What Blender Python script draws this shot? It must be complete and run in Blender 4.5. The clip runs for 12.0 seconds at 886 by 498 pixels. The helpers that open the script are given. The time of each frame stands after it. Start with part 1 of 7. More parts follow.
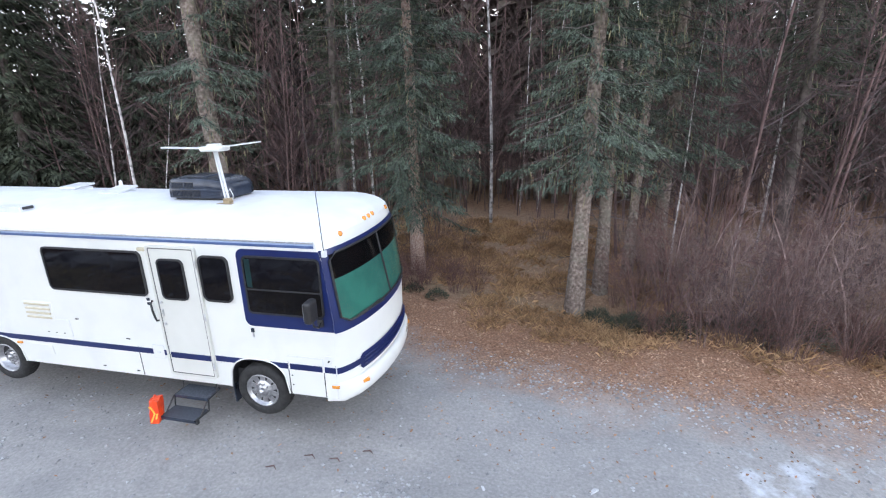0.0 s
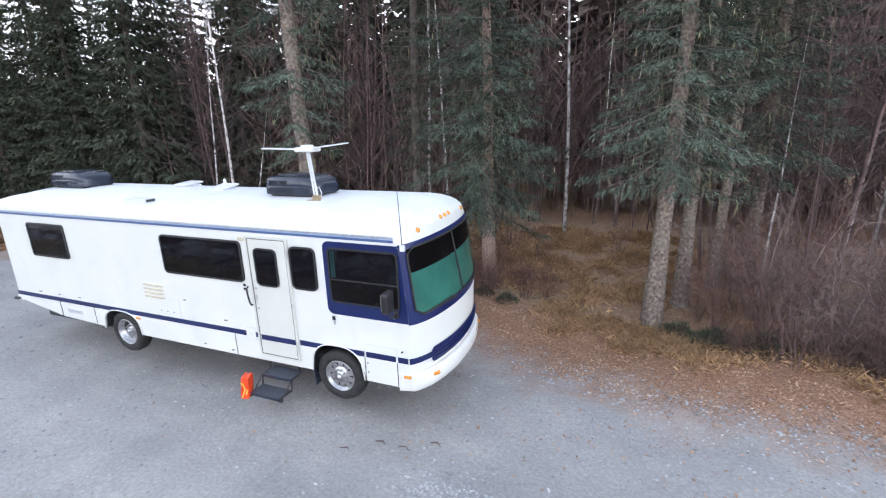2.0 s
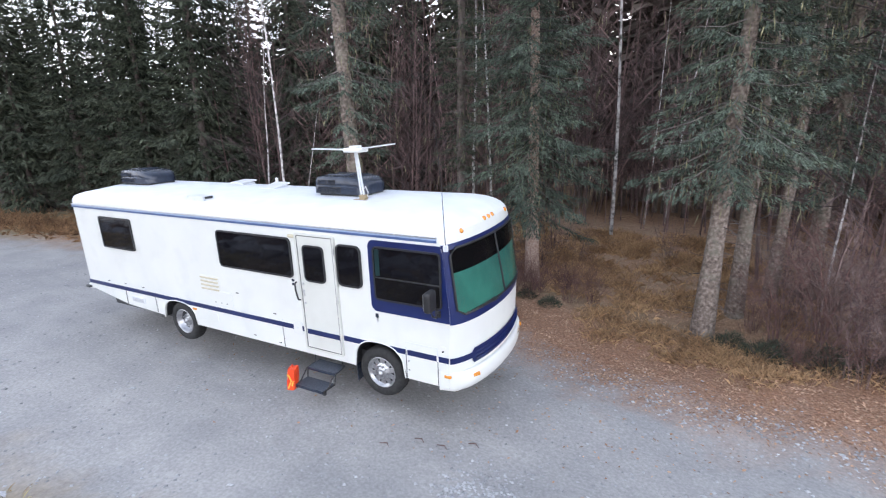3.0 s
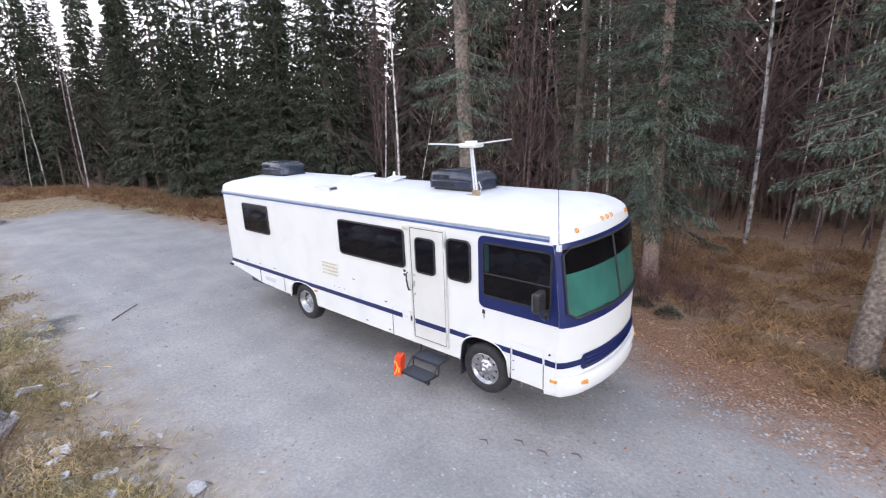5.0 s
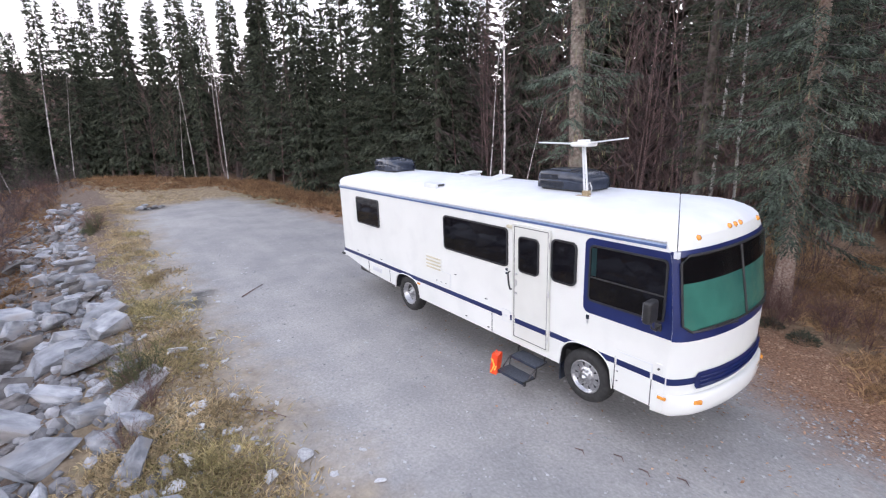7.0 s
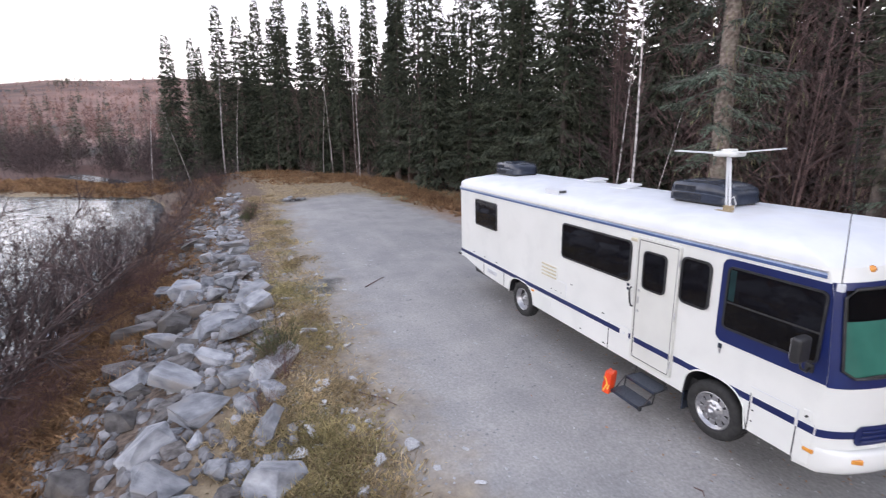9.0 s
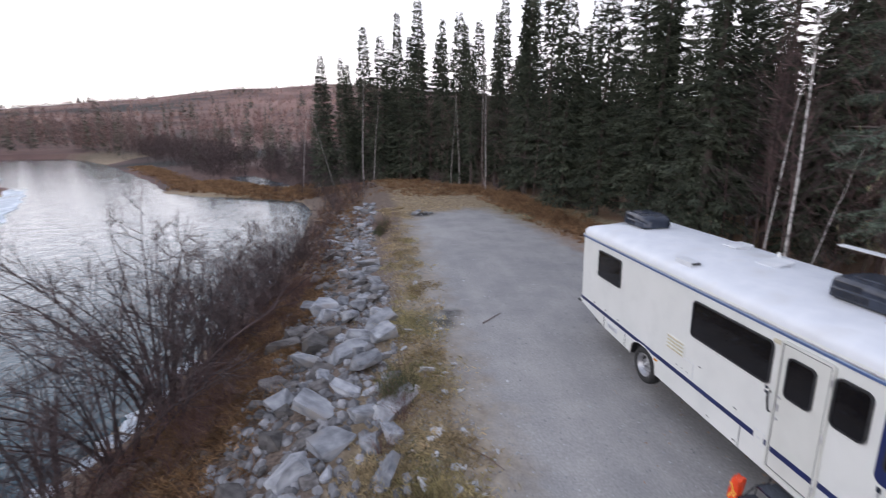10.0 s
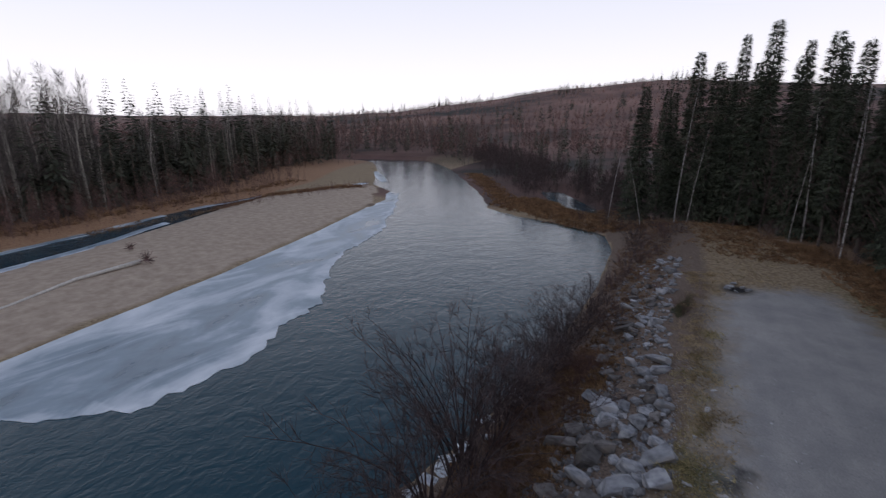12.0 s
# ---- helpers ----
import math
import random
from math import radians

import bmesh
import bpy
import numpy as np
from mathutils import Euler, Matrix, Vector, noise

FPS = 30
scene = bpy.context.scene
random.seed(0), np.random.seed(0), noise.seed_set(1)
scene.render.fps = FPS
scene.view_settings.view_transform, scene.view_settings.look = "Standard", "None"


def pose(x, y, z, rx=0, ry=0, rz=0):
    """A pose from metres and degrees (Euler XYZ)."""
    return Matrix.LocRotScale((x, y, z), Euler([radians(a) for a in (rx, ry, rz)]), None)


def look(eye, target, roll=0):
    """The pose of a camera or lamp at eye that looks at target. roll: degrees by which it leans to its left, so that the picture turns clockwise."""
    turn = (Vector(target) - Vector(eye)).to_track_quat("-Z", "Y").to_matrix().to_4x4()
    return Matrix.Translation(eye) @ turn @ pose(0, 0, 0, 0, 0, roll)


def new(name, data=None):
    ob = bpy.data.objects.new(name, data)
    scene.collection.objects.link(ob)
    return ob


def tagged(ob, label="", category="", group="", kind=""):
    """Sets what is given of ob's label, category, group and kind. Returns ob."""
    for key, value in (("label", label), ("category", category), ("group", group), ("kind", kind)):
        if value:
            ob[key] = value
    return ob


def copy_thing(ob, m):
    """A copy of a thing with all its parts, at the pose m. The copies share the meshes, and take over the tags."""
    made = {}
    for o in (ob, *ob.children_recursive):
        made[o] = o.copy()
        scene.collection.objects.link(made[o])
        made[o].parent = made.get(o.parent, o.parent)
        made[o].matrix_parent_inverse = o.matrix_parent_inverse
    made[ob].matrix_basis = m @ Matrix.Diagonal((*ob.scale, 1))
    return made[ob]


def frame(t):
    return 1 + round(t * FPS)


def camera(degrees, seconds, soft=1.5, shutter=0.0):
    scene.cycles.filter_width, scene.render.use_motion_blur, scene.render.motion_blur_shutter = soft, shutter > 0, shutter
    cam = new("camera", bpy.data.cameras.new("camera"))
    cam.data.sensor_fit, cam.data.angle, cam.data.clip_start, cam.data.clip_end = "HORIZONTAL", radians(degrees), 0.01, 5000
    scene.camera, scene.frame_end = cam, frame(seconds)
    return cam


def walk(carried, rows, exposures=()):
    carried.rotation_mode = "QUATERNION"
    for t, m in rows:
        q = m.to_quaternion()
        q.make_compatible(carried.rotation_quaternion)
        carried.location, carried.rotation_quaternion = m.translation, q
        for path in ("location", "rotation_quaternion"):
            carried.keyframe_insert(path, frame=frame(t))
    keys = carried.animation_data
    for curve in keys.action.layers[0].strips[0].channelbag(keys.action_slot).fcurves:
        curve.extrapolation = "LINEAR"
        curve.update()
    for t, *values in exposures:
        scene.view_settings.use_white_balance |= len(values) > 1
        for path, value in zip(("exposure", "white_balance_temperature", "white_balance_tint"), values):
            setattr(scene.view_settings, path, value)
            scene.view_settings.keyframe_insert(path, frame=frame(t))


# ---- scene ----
cam = camera(86.96, 12.0, soft=1.15, shutter=0.35)
PATH = [
    (0, (3.709, -4.938, 3.972), (1.503, 4.442, 1.297), -0.00),
    (0.5, (3.692, -5.012, 3.948), (1.372, 4.361, 1.345), 0.02),
    (1, (3.659, -5.072, 3.906), (0.970, 4.220, 1.372), -0.05),
    (1.5, (3.709, -5.121, 3.835), (0.483, 4.032, 1.422), -0.18),
    (2, (3.715, -5.127, 3.880), (0.072, 3.846, 1.386), -0.14),
    (2.5, (3.717, -5.161, 3.886), (-0.301, 3.652, 1.396), -0.07),
    (4.5, (3.634, -5.105, 3.873), (-2.258, 2.568, 1.343), -0.22),
    (5, (3.608, -5.138, 3.861), (-2.691, 2.203, 1.327), -0.16),
    (5.5, (3.587, -5.156, 3.838), (-3.118, 1.817, 1.304), -0.10),
    (6, (3.570, -5.193, 3.823), (-3.466, 1.451, 1.302), 0.00),
    (6.5, (3.571, -5.202, 3.833), (-3.819, 1.041, 1.299), 0.00),
    (7, (3.575, -5.214, 3.830), (-4.159, 0.600, 1.303), 0.00),
    (9, (3.587, -5.244, 3.905), (-5.357, -1.549, 1.384), 0.35),
    (9.5, (3.557, -5.260, 4.347), (-5.757, -2.647, 1.815), 0.26),
    (10, (3.571, -5.214, 5.090), (-6.023, -4.002, 2.541), 0.06),
    (10.5, (3.610, -5.209, 6.003), (-6.022, -6.010, 3.435), -0.23),
    (11, (3.726, -5.199, 6.971), (-5.606, -7.702, 4.391), -0.35),
    (11.5, (3.725, -5.238, 7.947), (-5.172, -8.977, 5.326), -0.21),
    (12, (3.763, -5.282, 8.962), (-4.664, -9.973, 6.319), -0.15),
]
LIGHT = [(0, 0.54, 6220, 9.5), (3, 0.52, 6300, 11), (4.5, 0.50, 6500, 15), (7.2, 0.44, 6600, 16), (9, 0.22, 6700, 16), (9.5, 0.03, 6650, 16), (10, -0.22, 6550, 15), (10.5, -0.55, 6400, 15), (11, -0.92, 6320, 15), (11.5, -1.30, 6300, 15), (12, -1.56, 6300, 15)]
walk(cam, [(t, look(eye, target, roll)) for t, eye, target, roll in PATH], LIGHT)

# ---- world and light: flat light of a late overcast afternoon ----
SKY = ((0.0, (3.7, 3.6, 3.65)), (1.0, (0.90, 1.03, 1.32)), (0.40, (2.72, 2.83, 3.12)))
world = bpy.data.worlds.new("world")
scene.world = world
world.use_nodes = True
wn, wl = world.node_tree.nodes, world.node_tree.links
wn.clear()
sky = wn.new("ShaderNodeTexSky")
sky.sky_type = "NISHITA"
sky.sun_disc = False
sky.sun_elevation, sky.sun_rotation = radians(5), radians(-11)
sky.air_density, sky.dust_density, sky.ozone_density = 1.0, 1.5, 1.0
sky_gain = wn.new("ShaderNodeVectorMath")
sky_gain.operation = "SCALE"
sky_gain.inputs["Scale"].default_value = 0.12
# thin high cloud: pale towards the horizon, blue-grey overhead
gen = wn.new("ShaderNodeTexCoord")
xyz = wn.new("ShaderNodeSeparateXYZ")
wl.new(gen.outputs["Generated"], xyz.inputs[0])
fall = wn.new("ShaderNodeMapRange")
fall.inputs["From Min"].default_value, fall.inputs["From Max"].default_value = 0.0, 0.75
wl.new(xyz.outputs["Z"], fall.inputs["Value"])
veil = wn.new("ShaderNodeValToRGB")
veil.color_ramp.interpolation = "EASE"
for k, (p, c) in enumerate(SKY):
    e = veil.color_ramp.elements[k] if k < 2 else veil.color_ramp.elements.new(p)
    e.position, e.color = p, (*c, 1)
wl.new(fall.outputs["Result"], veil.inputs["Fac"])
cloud = wn.new("ShaderNodeMix")
cloud.data_type = "RGBA"
cloud.inputs[0].default_value = 0.85
bg = wn.new("ShaderNodeBackground")
bg.inputs["Strength"].default_value = 1.0
wout = wn.new("ShaderNodeOutputWorld")
wl.new(sky.outputs[0], sky_gain.inputs[0])
wl.new(sky_gain.outputs[0], cloud.inputs[6])
wl.new(veil.outputs[0], cloud.inputs[7])
wl.new(cloud.outputs[2], bg.inputs["Color"])
wl.new(bg.outputs[0], wout.inputs["Surface"])

sun = new("sun", bpy.data.lights.new("sun", "SUN"))
sun.data.energy, sun.data.angle, sun.data.color = 0.5, radians(12), (1.0, 0.86, 0.70)
sun.matrix_world = look((-19, 98, 12), (0, 0, 0))


# ---- materials ----
def shader(name, colours, rough=0.8, scale=8.0, detail=6.0, bump=0.0, bump_scale=40.0, metal=0.0, spec=0.5, coat=0.0, island=0.0, per_object=0.0, stain=None, stain_scale=1.2):
    """Noise between two colours, a second larger stain, relief, and a little change from piece to piece."""
    m = bpy.data.materials.new(name)
    m.use_nodes = True
    n, l = m.node_tree.nodes, m.node_tree.links
    b = n["Principled BSDF"]
    co = n.new("ShaderNodeTexCoord")
    tex = n.new("ShaderNodeTexNoise")
    tex.inputs["Scale"].default_value, tex.inputs["Detail"].default_value = scale, detail
    l.new(co.outputs["Object"], tex.inputs["Vector"])
    ramp = n.new("ShaderNodeValToRGB")
    ramp.color_ramp.elements[0].position, ramp.color_ramp.elements[1].position = 0.33, 0.67
    ramp.color_ramp.elements[0].color = (*colours[0], 1)
    ramp.color_ramp.elements[1].color = (*colours[-1], 1)
    for k, c in enumerate(colours[1:-1]):
        ramp.color_ramp.elements.new(0.33 + 0.34 * (k + 1) / (len(colours) - 1)).color = (*c, 1)
    l.new(tex.outputs["Fac"], ramp.inputs["Fac"])
    out = ramp.outputs["Color"]
    if stain:
        big = n.new("ShaderNodeTexNoise")
        big.inputs["Scale"].default_value, big.inputs["Detail"].default_value = stain_scale, 5
        l.new(co.outputs["Object"], big.inputs["Vector"])
        mask = n.new("ShaderNodeMapRange")
        mask.inputs["From Min"].default_value, mask.inputs["From Max"].default_value = 0.52, 0.75
        l.new(big.outputs["Fac"], mask.inputs["Value"])
        mix = n.new("ShaderNodeMix")
        mix.data_type = "RGBA"
        mix.inputs[7].default_value = (*stain, 1)
        l.new(mask.outputs["Result"], mix.inputs[0])
        l.new(out, mix.inputs[6])
        out = mix.outputs[2]
    if island or per_object:
        if island:
            src = n.new("ShaderNodeNewGeometry").outputs["Random Per Island"]
        else:
            src = n.new("ShaderNodeObjectInfo").outputs["Random"]
        amount = island or per_object
        rng = n.new("ShaderNodeMapRange")
        rng.inputs["To Min"].default_value, rng.inputs["To Max"].default_value = 1 - amount, 1 + amount
        l.new(src, rng.inputs["Value"])
        hsv = n.new("ShaderNodeHueSaturation")
        l.new(rng.outputs["Result"], hsv.inputs["Value"])
        l.new(out, hsv.inputs["Color"])
        out = hsv.outputs["Color"]
    l.new(out, b.inputs["Base Color"])
    b.inputs["Roughness"].default_value, b.inputs["Metallic"].default_value = rough, metal
    b.inputs["Specular IOR Level"].default_value, b.inputs["Coat Weight"].default_value = spec, coat
    if bump:
        fine = n.new("ShaderNodeTexNoise")
        fine.inputs["Scale"].default_value, fine.inputs["Detail"].default_value = bump_scale, 5
        l.new(co.outputs["Object"], fine.inputs["Vector"])
        bp = n.new("ShaderNodeBump")
        bp.inputs["Strength"].default_value, bp.inputs["Distance"].default_value = bump, 0.02
        l.new(fine.outputs["Fac"], bp.inputs["Height"])
        l.new(bp.outputs["Normal"], b.inputs["Normal"])
    return m


def ground_shader():
    """One sheet: gravel pad, dry grass, leaf litter, bank soil and sand, by the mesh's own zones, with ragged borders."""
    m = bpy.data.materials.new("ground_cover")
    m.use_nodes = True
    n, l = m.node_tree.nodes, m.node_tree.links
    b = n["Principled BSDF"]
    b.inputs["Roughness"].default_value = 0.92
    b.inputs["Specular IOR Level"].default_value = 0.25
    co = n.new("ShaderNodeTexCoord").outputs["Object"]

    def noise_tex(scale, detail=6):
        t = n.new("ShaderNodeTexNoise")
        t.inputs["Scale"].default_value, t.inputs["Detail"].default_value = scale, detail
        t.inputs["Roughness"].default_value = 0.6
        l.new(co, t.inputs["Vector"])
        return t.outputs["Fac"]

    def ramp(fac, stops):
        r = n.new("ShaderNodeValToRGB")
        for k, (p, c) in enumerate(stops):
            e = r.color_ramp.elements[k] if k < 2 else r.color_ramp.elements.new(p)
            e.position, e.color = p, (*c, 1)
        l.new(fac, r.inputs["Fac"])
        return r.outputs["Color"]

    def zone(name, lo, hi, wobble, scale):
        a = n.new("ShaderNodeAttribute")
        a.attribute_name = name
        w = n.new("ShaderNodeMath")
        w.operation = "MULTIPLY_ADD"
        l.new(noise_tex(scale), w.inputs[0])
        w.inputs[1].default_value = wobble
        l.new(a.outputs["Fac"], w.inputs[2])
        r = n.new("ShaderNodeMapRange")
        r.inputs["From Min"].default_value, r.inputs["From Max"].default_value = lo + wobble / 2, hi + wobble / 2
        l.new(w.outputs[0], r.inputs["Value"])
        return r.outputs["Result"]

    def mix(fac, a, c):
        x = n.new("ShaderNodeMix")
        x.data_type = "RGBA"
        l.new(fac, x.inputs[0])
        l.new(a, x.inputs[6])
        l.new(c, x.inputs[7])
        return x.outputs[2]

    gravel = ramp(noise_tex(22, 8), [(0.30, GRAVEL[0]), (0.70, GRAVEL[2]), (0.48, GRAVEL[1])])
    tracks = ramp(noise_tex(0.8, 9), [(0.34, (0.86, 0.86, 0.865)), (0.66, (1.10, 1.085, 1.065))])
    lane = n.new("ShaderNodeMapping")
    lane.inputs["Scale"].default_value = (0.09, 1.0, 1.0)
    lane.inputs["Rotation"].default_value = (0, 0, radians(-4))
    l.new(co, lane.inputs["Vector"])
    wheel_marks = n.new("ShaderNodeTexNoise")
    wheel_marks.inputs["Scale"].default_value, wheel_marks.inputs["Detail"].default_value = 1.5, 7
    l.new(lane.outputs[0], wheel_marks.inputs["Vector"])
    lanes = ramp(wheel_marks.outputs["Fac"], [(0.36, (0.94, 0.94, 0.945)), (0.64, (1.04, 1.035, 1.03))])
    mul = n.new("ShaderNodeMix")
    mul.data_type, mul.blend_type = "RGBA", "MULTIPLY"
    mul.inputs[0].default_value = 1
    l.new(gravel, mul.inputs[6])
    l.new(tracks, mul.inputs[7])
    mul2 = n.new("ShaderNodeMix")
    mul2.data_type, mul2.blend_type = "RGBA", "MULTIPLY"
    mul2.inputs[0].default_value = 1
    l.new(mul.outputs[2], mul2.inputs[6])
    l.new(lanes, mul2.inputs[7])
    gravel = mul2.outputs[2]
    vor = n.new("ShaderNodeTexVoronoi")
    vor.inputs["Scale"].default_value = 26
    l.new(co, vor.inputs["Vector"])
    grass = ramp(noise_tex(5.0, 9), [(0.28, (0.14, 0.098, 0.062)), (0.72, (0.42, 0.335, 0.225)), (0.5, (0.275, 0.21, 0.135))])
    green = ramp(noise_tex(9.0, 6), [(0.3, (0.07, 0.075, 0.03)), (0.7, (0.17, 0.17, 0.09))])
    grass = mix(zone("green", 0.25, 0.75, 0.9, 1.6), grass, green)
    litter = ramp(noise_tex(24.0, 7), [(0.3, (0.12, 0.070, 0.048)), (0.72, (0.44, 0.31, 0.225)), (0.5, (0.30, 0.165, 0.10))])
    duff = ramp(noise_tex(7.0, 8), [(0.3, (0.18, 0.092, 0.058)), (0.7, (0.44, 0.275, 0.16))])
    soil = ramp(noise_tex(10.0, 8), [(0.3, (0.07, 0.05, 0.038)), (0.7, (0.25, 0.19, 0.15))])
    sand = ramp(noise_tex(1.5, 8), [(0.3, (0.33, 0.26, 0.20)), (0.7, (0.50, 0.41, 0.325))])
    hill = ramp(noise_tex(0.013, 10), [(0.38, (0.03, 0.028, 0.026)), (0.63, (0.24, 0.14, 0.118)), (0.48, (0.13, 0.078, 0.066))])
    col = mix(zone("litter", 0.2, 0.8, 0.8, 1.1), grass, litter)
    col = mix(zone("wood", 0.2, 0.8, 0.6, 0.5), col, duff)
    col = mix(zone("bank", 0.2, 0.8, 0.7, 1.3), col, soil)
    col = mix(zone("sand", 0.3, 0.7, 0.5, 0.35), col, sand)
    col = mix(zone("hill", 0.2, 0.8, 0.3, 0.05), col, hill)
    col = mix(zone("pad", -0.8, 1.0, 2.6, 1.4), col, gravel)
    coal = n.new("ShaderNodeRGB")
    coal.outputs[0].default_value = (0.02, 0.02, 0.022, 1)
    col = mix(zone("ash", 0.3, 0.9, 0.6, 5.0), col, coal.outputs[0])
    frost = n.new("ShaderNodeRGB")
    frost.outputs[0].default_value = (0.72, 0.77, 0.84, 1)
    col = mix(zone("frost", 0.62, 1.35, 2.3, 2.6), col, frost.outputs[0])
    l.new(col, b.inputs["Base Color"])
    add = n.new("ShaderNodeMath")
    add.operation = "MULTIPLY_ADD"
    l.new(vor.outputs["Distance"], add.inputs[0])
    add.inputs[1].default_value = -0.6
    l.new(noise_tex(14, 8), add.inputs[2])
    bp = n.new("ShaderNodeBump")
    bp.inputs["Strength"].default_value, bp.inputs["Distance"].default_value = 0.22, 0.02
    l.new(add.outputs[0], bp.inputs["Height"])
    l.new(bp.outputs["Normal"], b.inputs["Normal"])
    return m


GRAVEL = ((0.27, 0.264, 0.258), (0.325, 0.318, 0.31), (0.395, 0.388, 0.38))
M_GROUND = ground_shader()
M_WHITE = shader("white_gelcoat", ((0.70, 0.705, 0.665), (0.74, 0.742, 0.705)), 0.32, 1.2, 3, 0.03, 3.0, coat=0.25, stain=(0.665, 0.67, 0.635), stain_scale=2.0)
M_ROOF = shader("white_roof_coating", ((0.66, 0.68, 0.71), (0.74, 0.755, 0.775)), 0.55, 3.0, 5, 0.08, 8.0, stain=(0.60, 0.60, 0.60), stain_scale=1.5)
M_DOOR = shader("ivory_door_paint", ((0.60, 0.60, 0.55), (0.655, 0.655, 0.605)), 0.4, 2.0, 3, 0.02, 10)
M_BLUE = shader("navy_paint", ((0.004, 0.011, 0.075), (0.007, 0.019, 0.105)), 0.36, 2.0, 3, coat=0.15)
M_TRIM = shader("blue_trim", ((0.05, 0.09, 0.22), (0.08, 0.13, 0.28)), 0.35, 6, 3)
M_TRIM_PALE = shader("pale_blue_trim", ((0.30, 0.38, 0.52), (0.38, 0.46, 0.60)), 0.35, 6, 3)
M_ALU = shader("brushed_metal", ((0.50, 0.50, 0.52), (0.68, 0.68, 0.70)), 0.32, 30, 3, metal=0.9)
M_CHROME = shader("polished_wheel", ((0.36, 0.36, 0.37), (0.52, 0.52, 0.53)), 0.34, 20, 3, metal=0.9)
M_BLACK = shader("black_plastic", ((0.012, 0.012, 0.013), (0.03, 0.03, 0.032)), 0.45, 12, 4, 0.1, 60)
M_SLATE = shader("dark_grey_plastic", ((0.016, 0.021, 0.034), (0.034, 0.043, 0.064)), 0.24, 6, 4, 0.1, 50)
M_TYRE = shader("tyre_rubber", ((0.012, 0.012, 0.012), (0.03, 0.029, 0.028)), 0.75, 14, 4, 0.2, 80)
M_GLASS = shader("dark_window_glass", ((0.004, 0.004, 0.006), (0.007, 0.007, 0.009)), 0.04, 2, 2, spec=0.35)
M_CURTAIN = shader("teal_curtain", ((0.04, 0.17, 0.155), (0.075, 0.27, 0.23)), 0.8, 2.5, 3, 0.1, 6)
# dark copy of the curtain: dimness behind the glass is in the colour
M_CURTAIN_DARK = shader("shaded_teal_curtain", ((0.004, 0.02, 0.023), (0.008, 0.034, 0.036)), 0.3, 6, 3)
M_AMBER = shader("amber_lens", ((0.62, 0.22, 0.03), (0.75, 0.32, 0.05)), 0.2, 10, 2, coat=0.5)
M_RED = shader("red_lens", ((0.45, 0.02, 0.02), (0.6, 0.04, 0.03)), 0.25, 10, 2)
M_ORANGE = shader("orange_red_bag", ((0.70, 0.045, 0.014), (0.90, 0.095, 0.02)), 0.35, 7, 3, 0.2, 18)
M_YELLOW = shader("yellow_print", ((0.85, 0.42, 0.05), (0.95, 0.62, 0.12)), 0.4, 12, 3)
M_MAT = shader("step_carpet", ((0.045, 0.052, 0.066), (0.085, 0.095, 0.115)), 0.95, 40, 5, 0.3, 120)
M_PLATE = shader("number_plate", ((0.20, 0.09, 0.02), (0.5, 0.28, 0.06)), 0.4, 30, 2)
M_GREYP = shader("pale_grey_plastic", ((0.58, 0.60, 0.62), (0.68, 0.69, 0.70)), 0.4, 5, 3)
M_YELLOWED = shader("yellowed_plastic", ((0.50, 0.45, 0.32), (0.60, 0.54, 0.40)), 0.5, 8, 3)
M_BRASS = shader("rusty_bracket", ((0.22, 0.16, 0.08), (0.38, 0.31, 0.20)), 0.6, 20, 4)
M_SEAM = shader("dark_seam", ((0.05, 0.05, 0.05), (0.10, 0.10, 0.10)), 0.8, 20, 2)
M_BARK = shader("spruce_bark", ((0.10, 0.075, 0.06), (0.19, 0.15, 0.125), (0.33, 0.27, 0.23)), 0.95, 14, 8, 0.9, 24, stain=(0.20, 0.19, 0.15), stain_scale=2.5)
# darker copy of the spruce bark: the wood's shade is put into the colour
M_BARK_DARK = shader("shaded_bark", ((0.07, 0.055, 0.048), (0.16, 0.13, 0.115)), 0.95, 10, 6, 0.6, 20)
M_BARK_RED = shader("ruddy_spruce_bark", ((0.24, 0.155, 0.12), (0.37, 0.265, 0.22), (0.50, 0.41, 0.35)), 0.95, 22, 8, 0.9, 30)
M_BIRCH = shader("birch_bark", ((0.07, 0.06, 0.055), (0.46, 0.43, 0.41), (0.66, 0.63, 0.60)), 0.8, 5.5, 7, 0.3, 20, per_object=0.2)
M_NEEDLE = shader("spruce_needles", ((0.056, 0.075, 0.056), (0.132, 0.160, 0.120)), 0.7, 0.7, 3, island=0.75, spec=0.3)
# brown of dead lower boughs, with the deep wood's shade mixed into the colour
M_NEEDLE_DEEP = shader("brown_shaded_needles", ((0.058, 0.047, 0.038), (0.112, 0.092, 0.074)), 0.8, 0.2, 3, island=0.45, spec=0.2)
M_NEEDLE_FAR = shader("far_spruce_needles", ((0.046, 0.050, 0.036), (0.088, 0.093, 0.068)), 0.75, 0.2, 3, island=0.45, spec=0.2)
M_NEEDLE_DARK = shader("dark_spruce_needles", ((0.038, 0.046, 0.031), (0.090, 0.102, 0.068)), 0.75, 0.6, 3, island=0.7, spec=0.25)
M_TWIG = shader("bare_twigs", ((0.092, 0.059, 0.054), (0.195, 0.127, 0.116)), 0.9, 3, 3, island=0.5)
M_ALDER = shader("dark_alder_twigs", ((0.045, 0.03, 0.03), (0.10, 0.07, 0.068)), 0.9, 3, 3, island=0.4)
M_TWIG_RED = shader("ruddy_bare_twigs", ((0.10, 0.054, 0.046), (0.20, 0.115, 0.098)), 0.9, 3, 3, island=0.45)
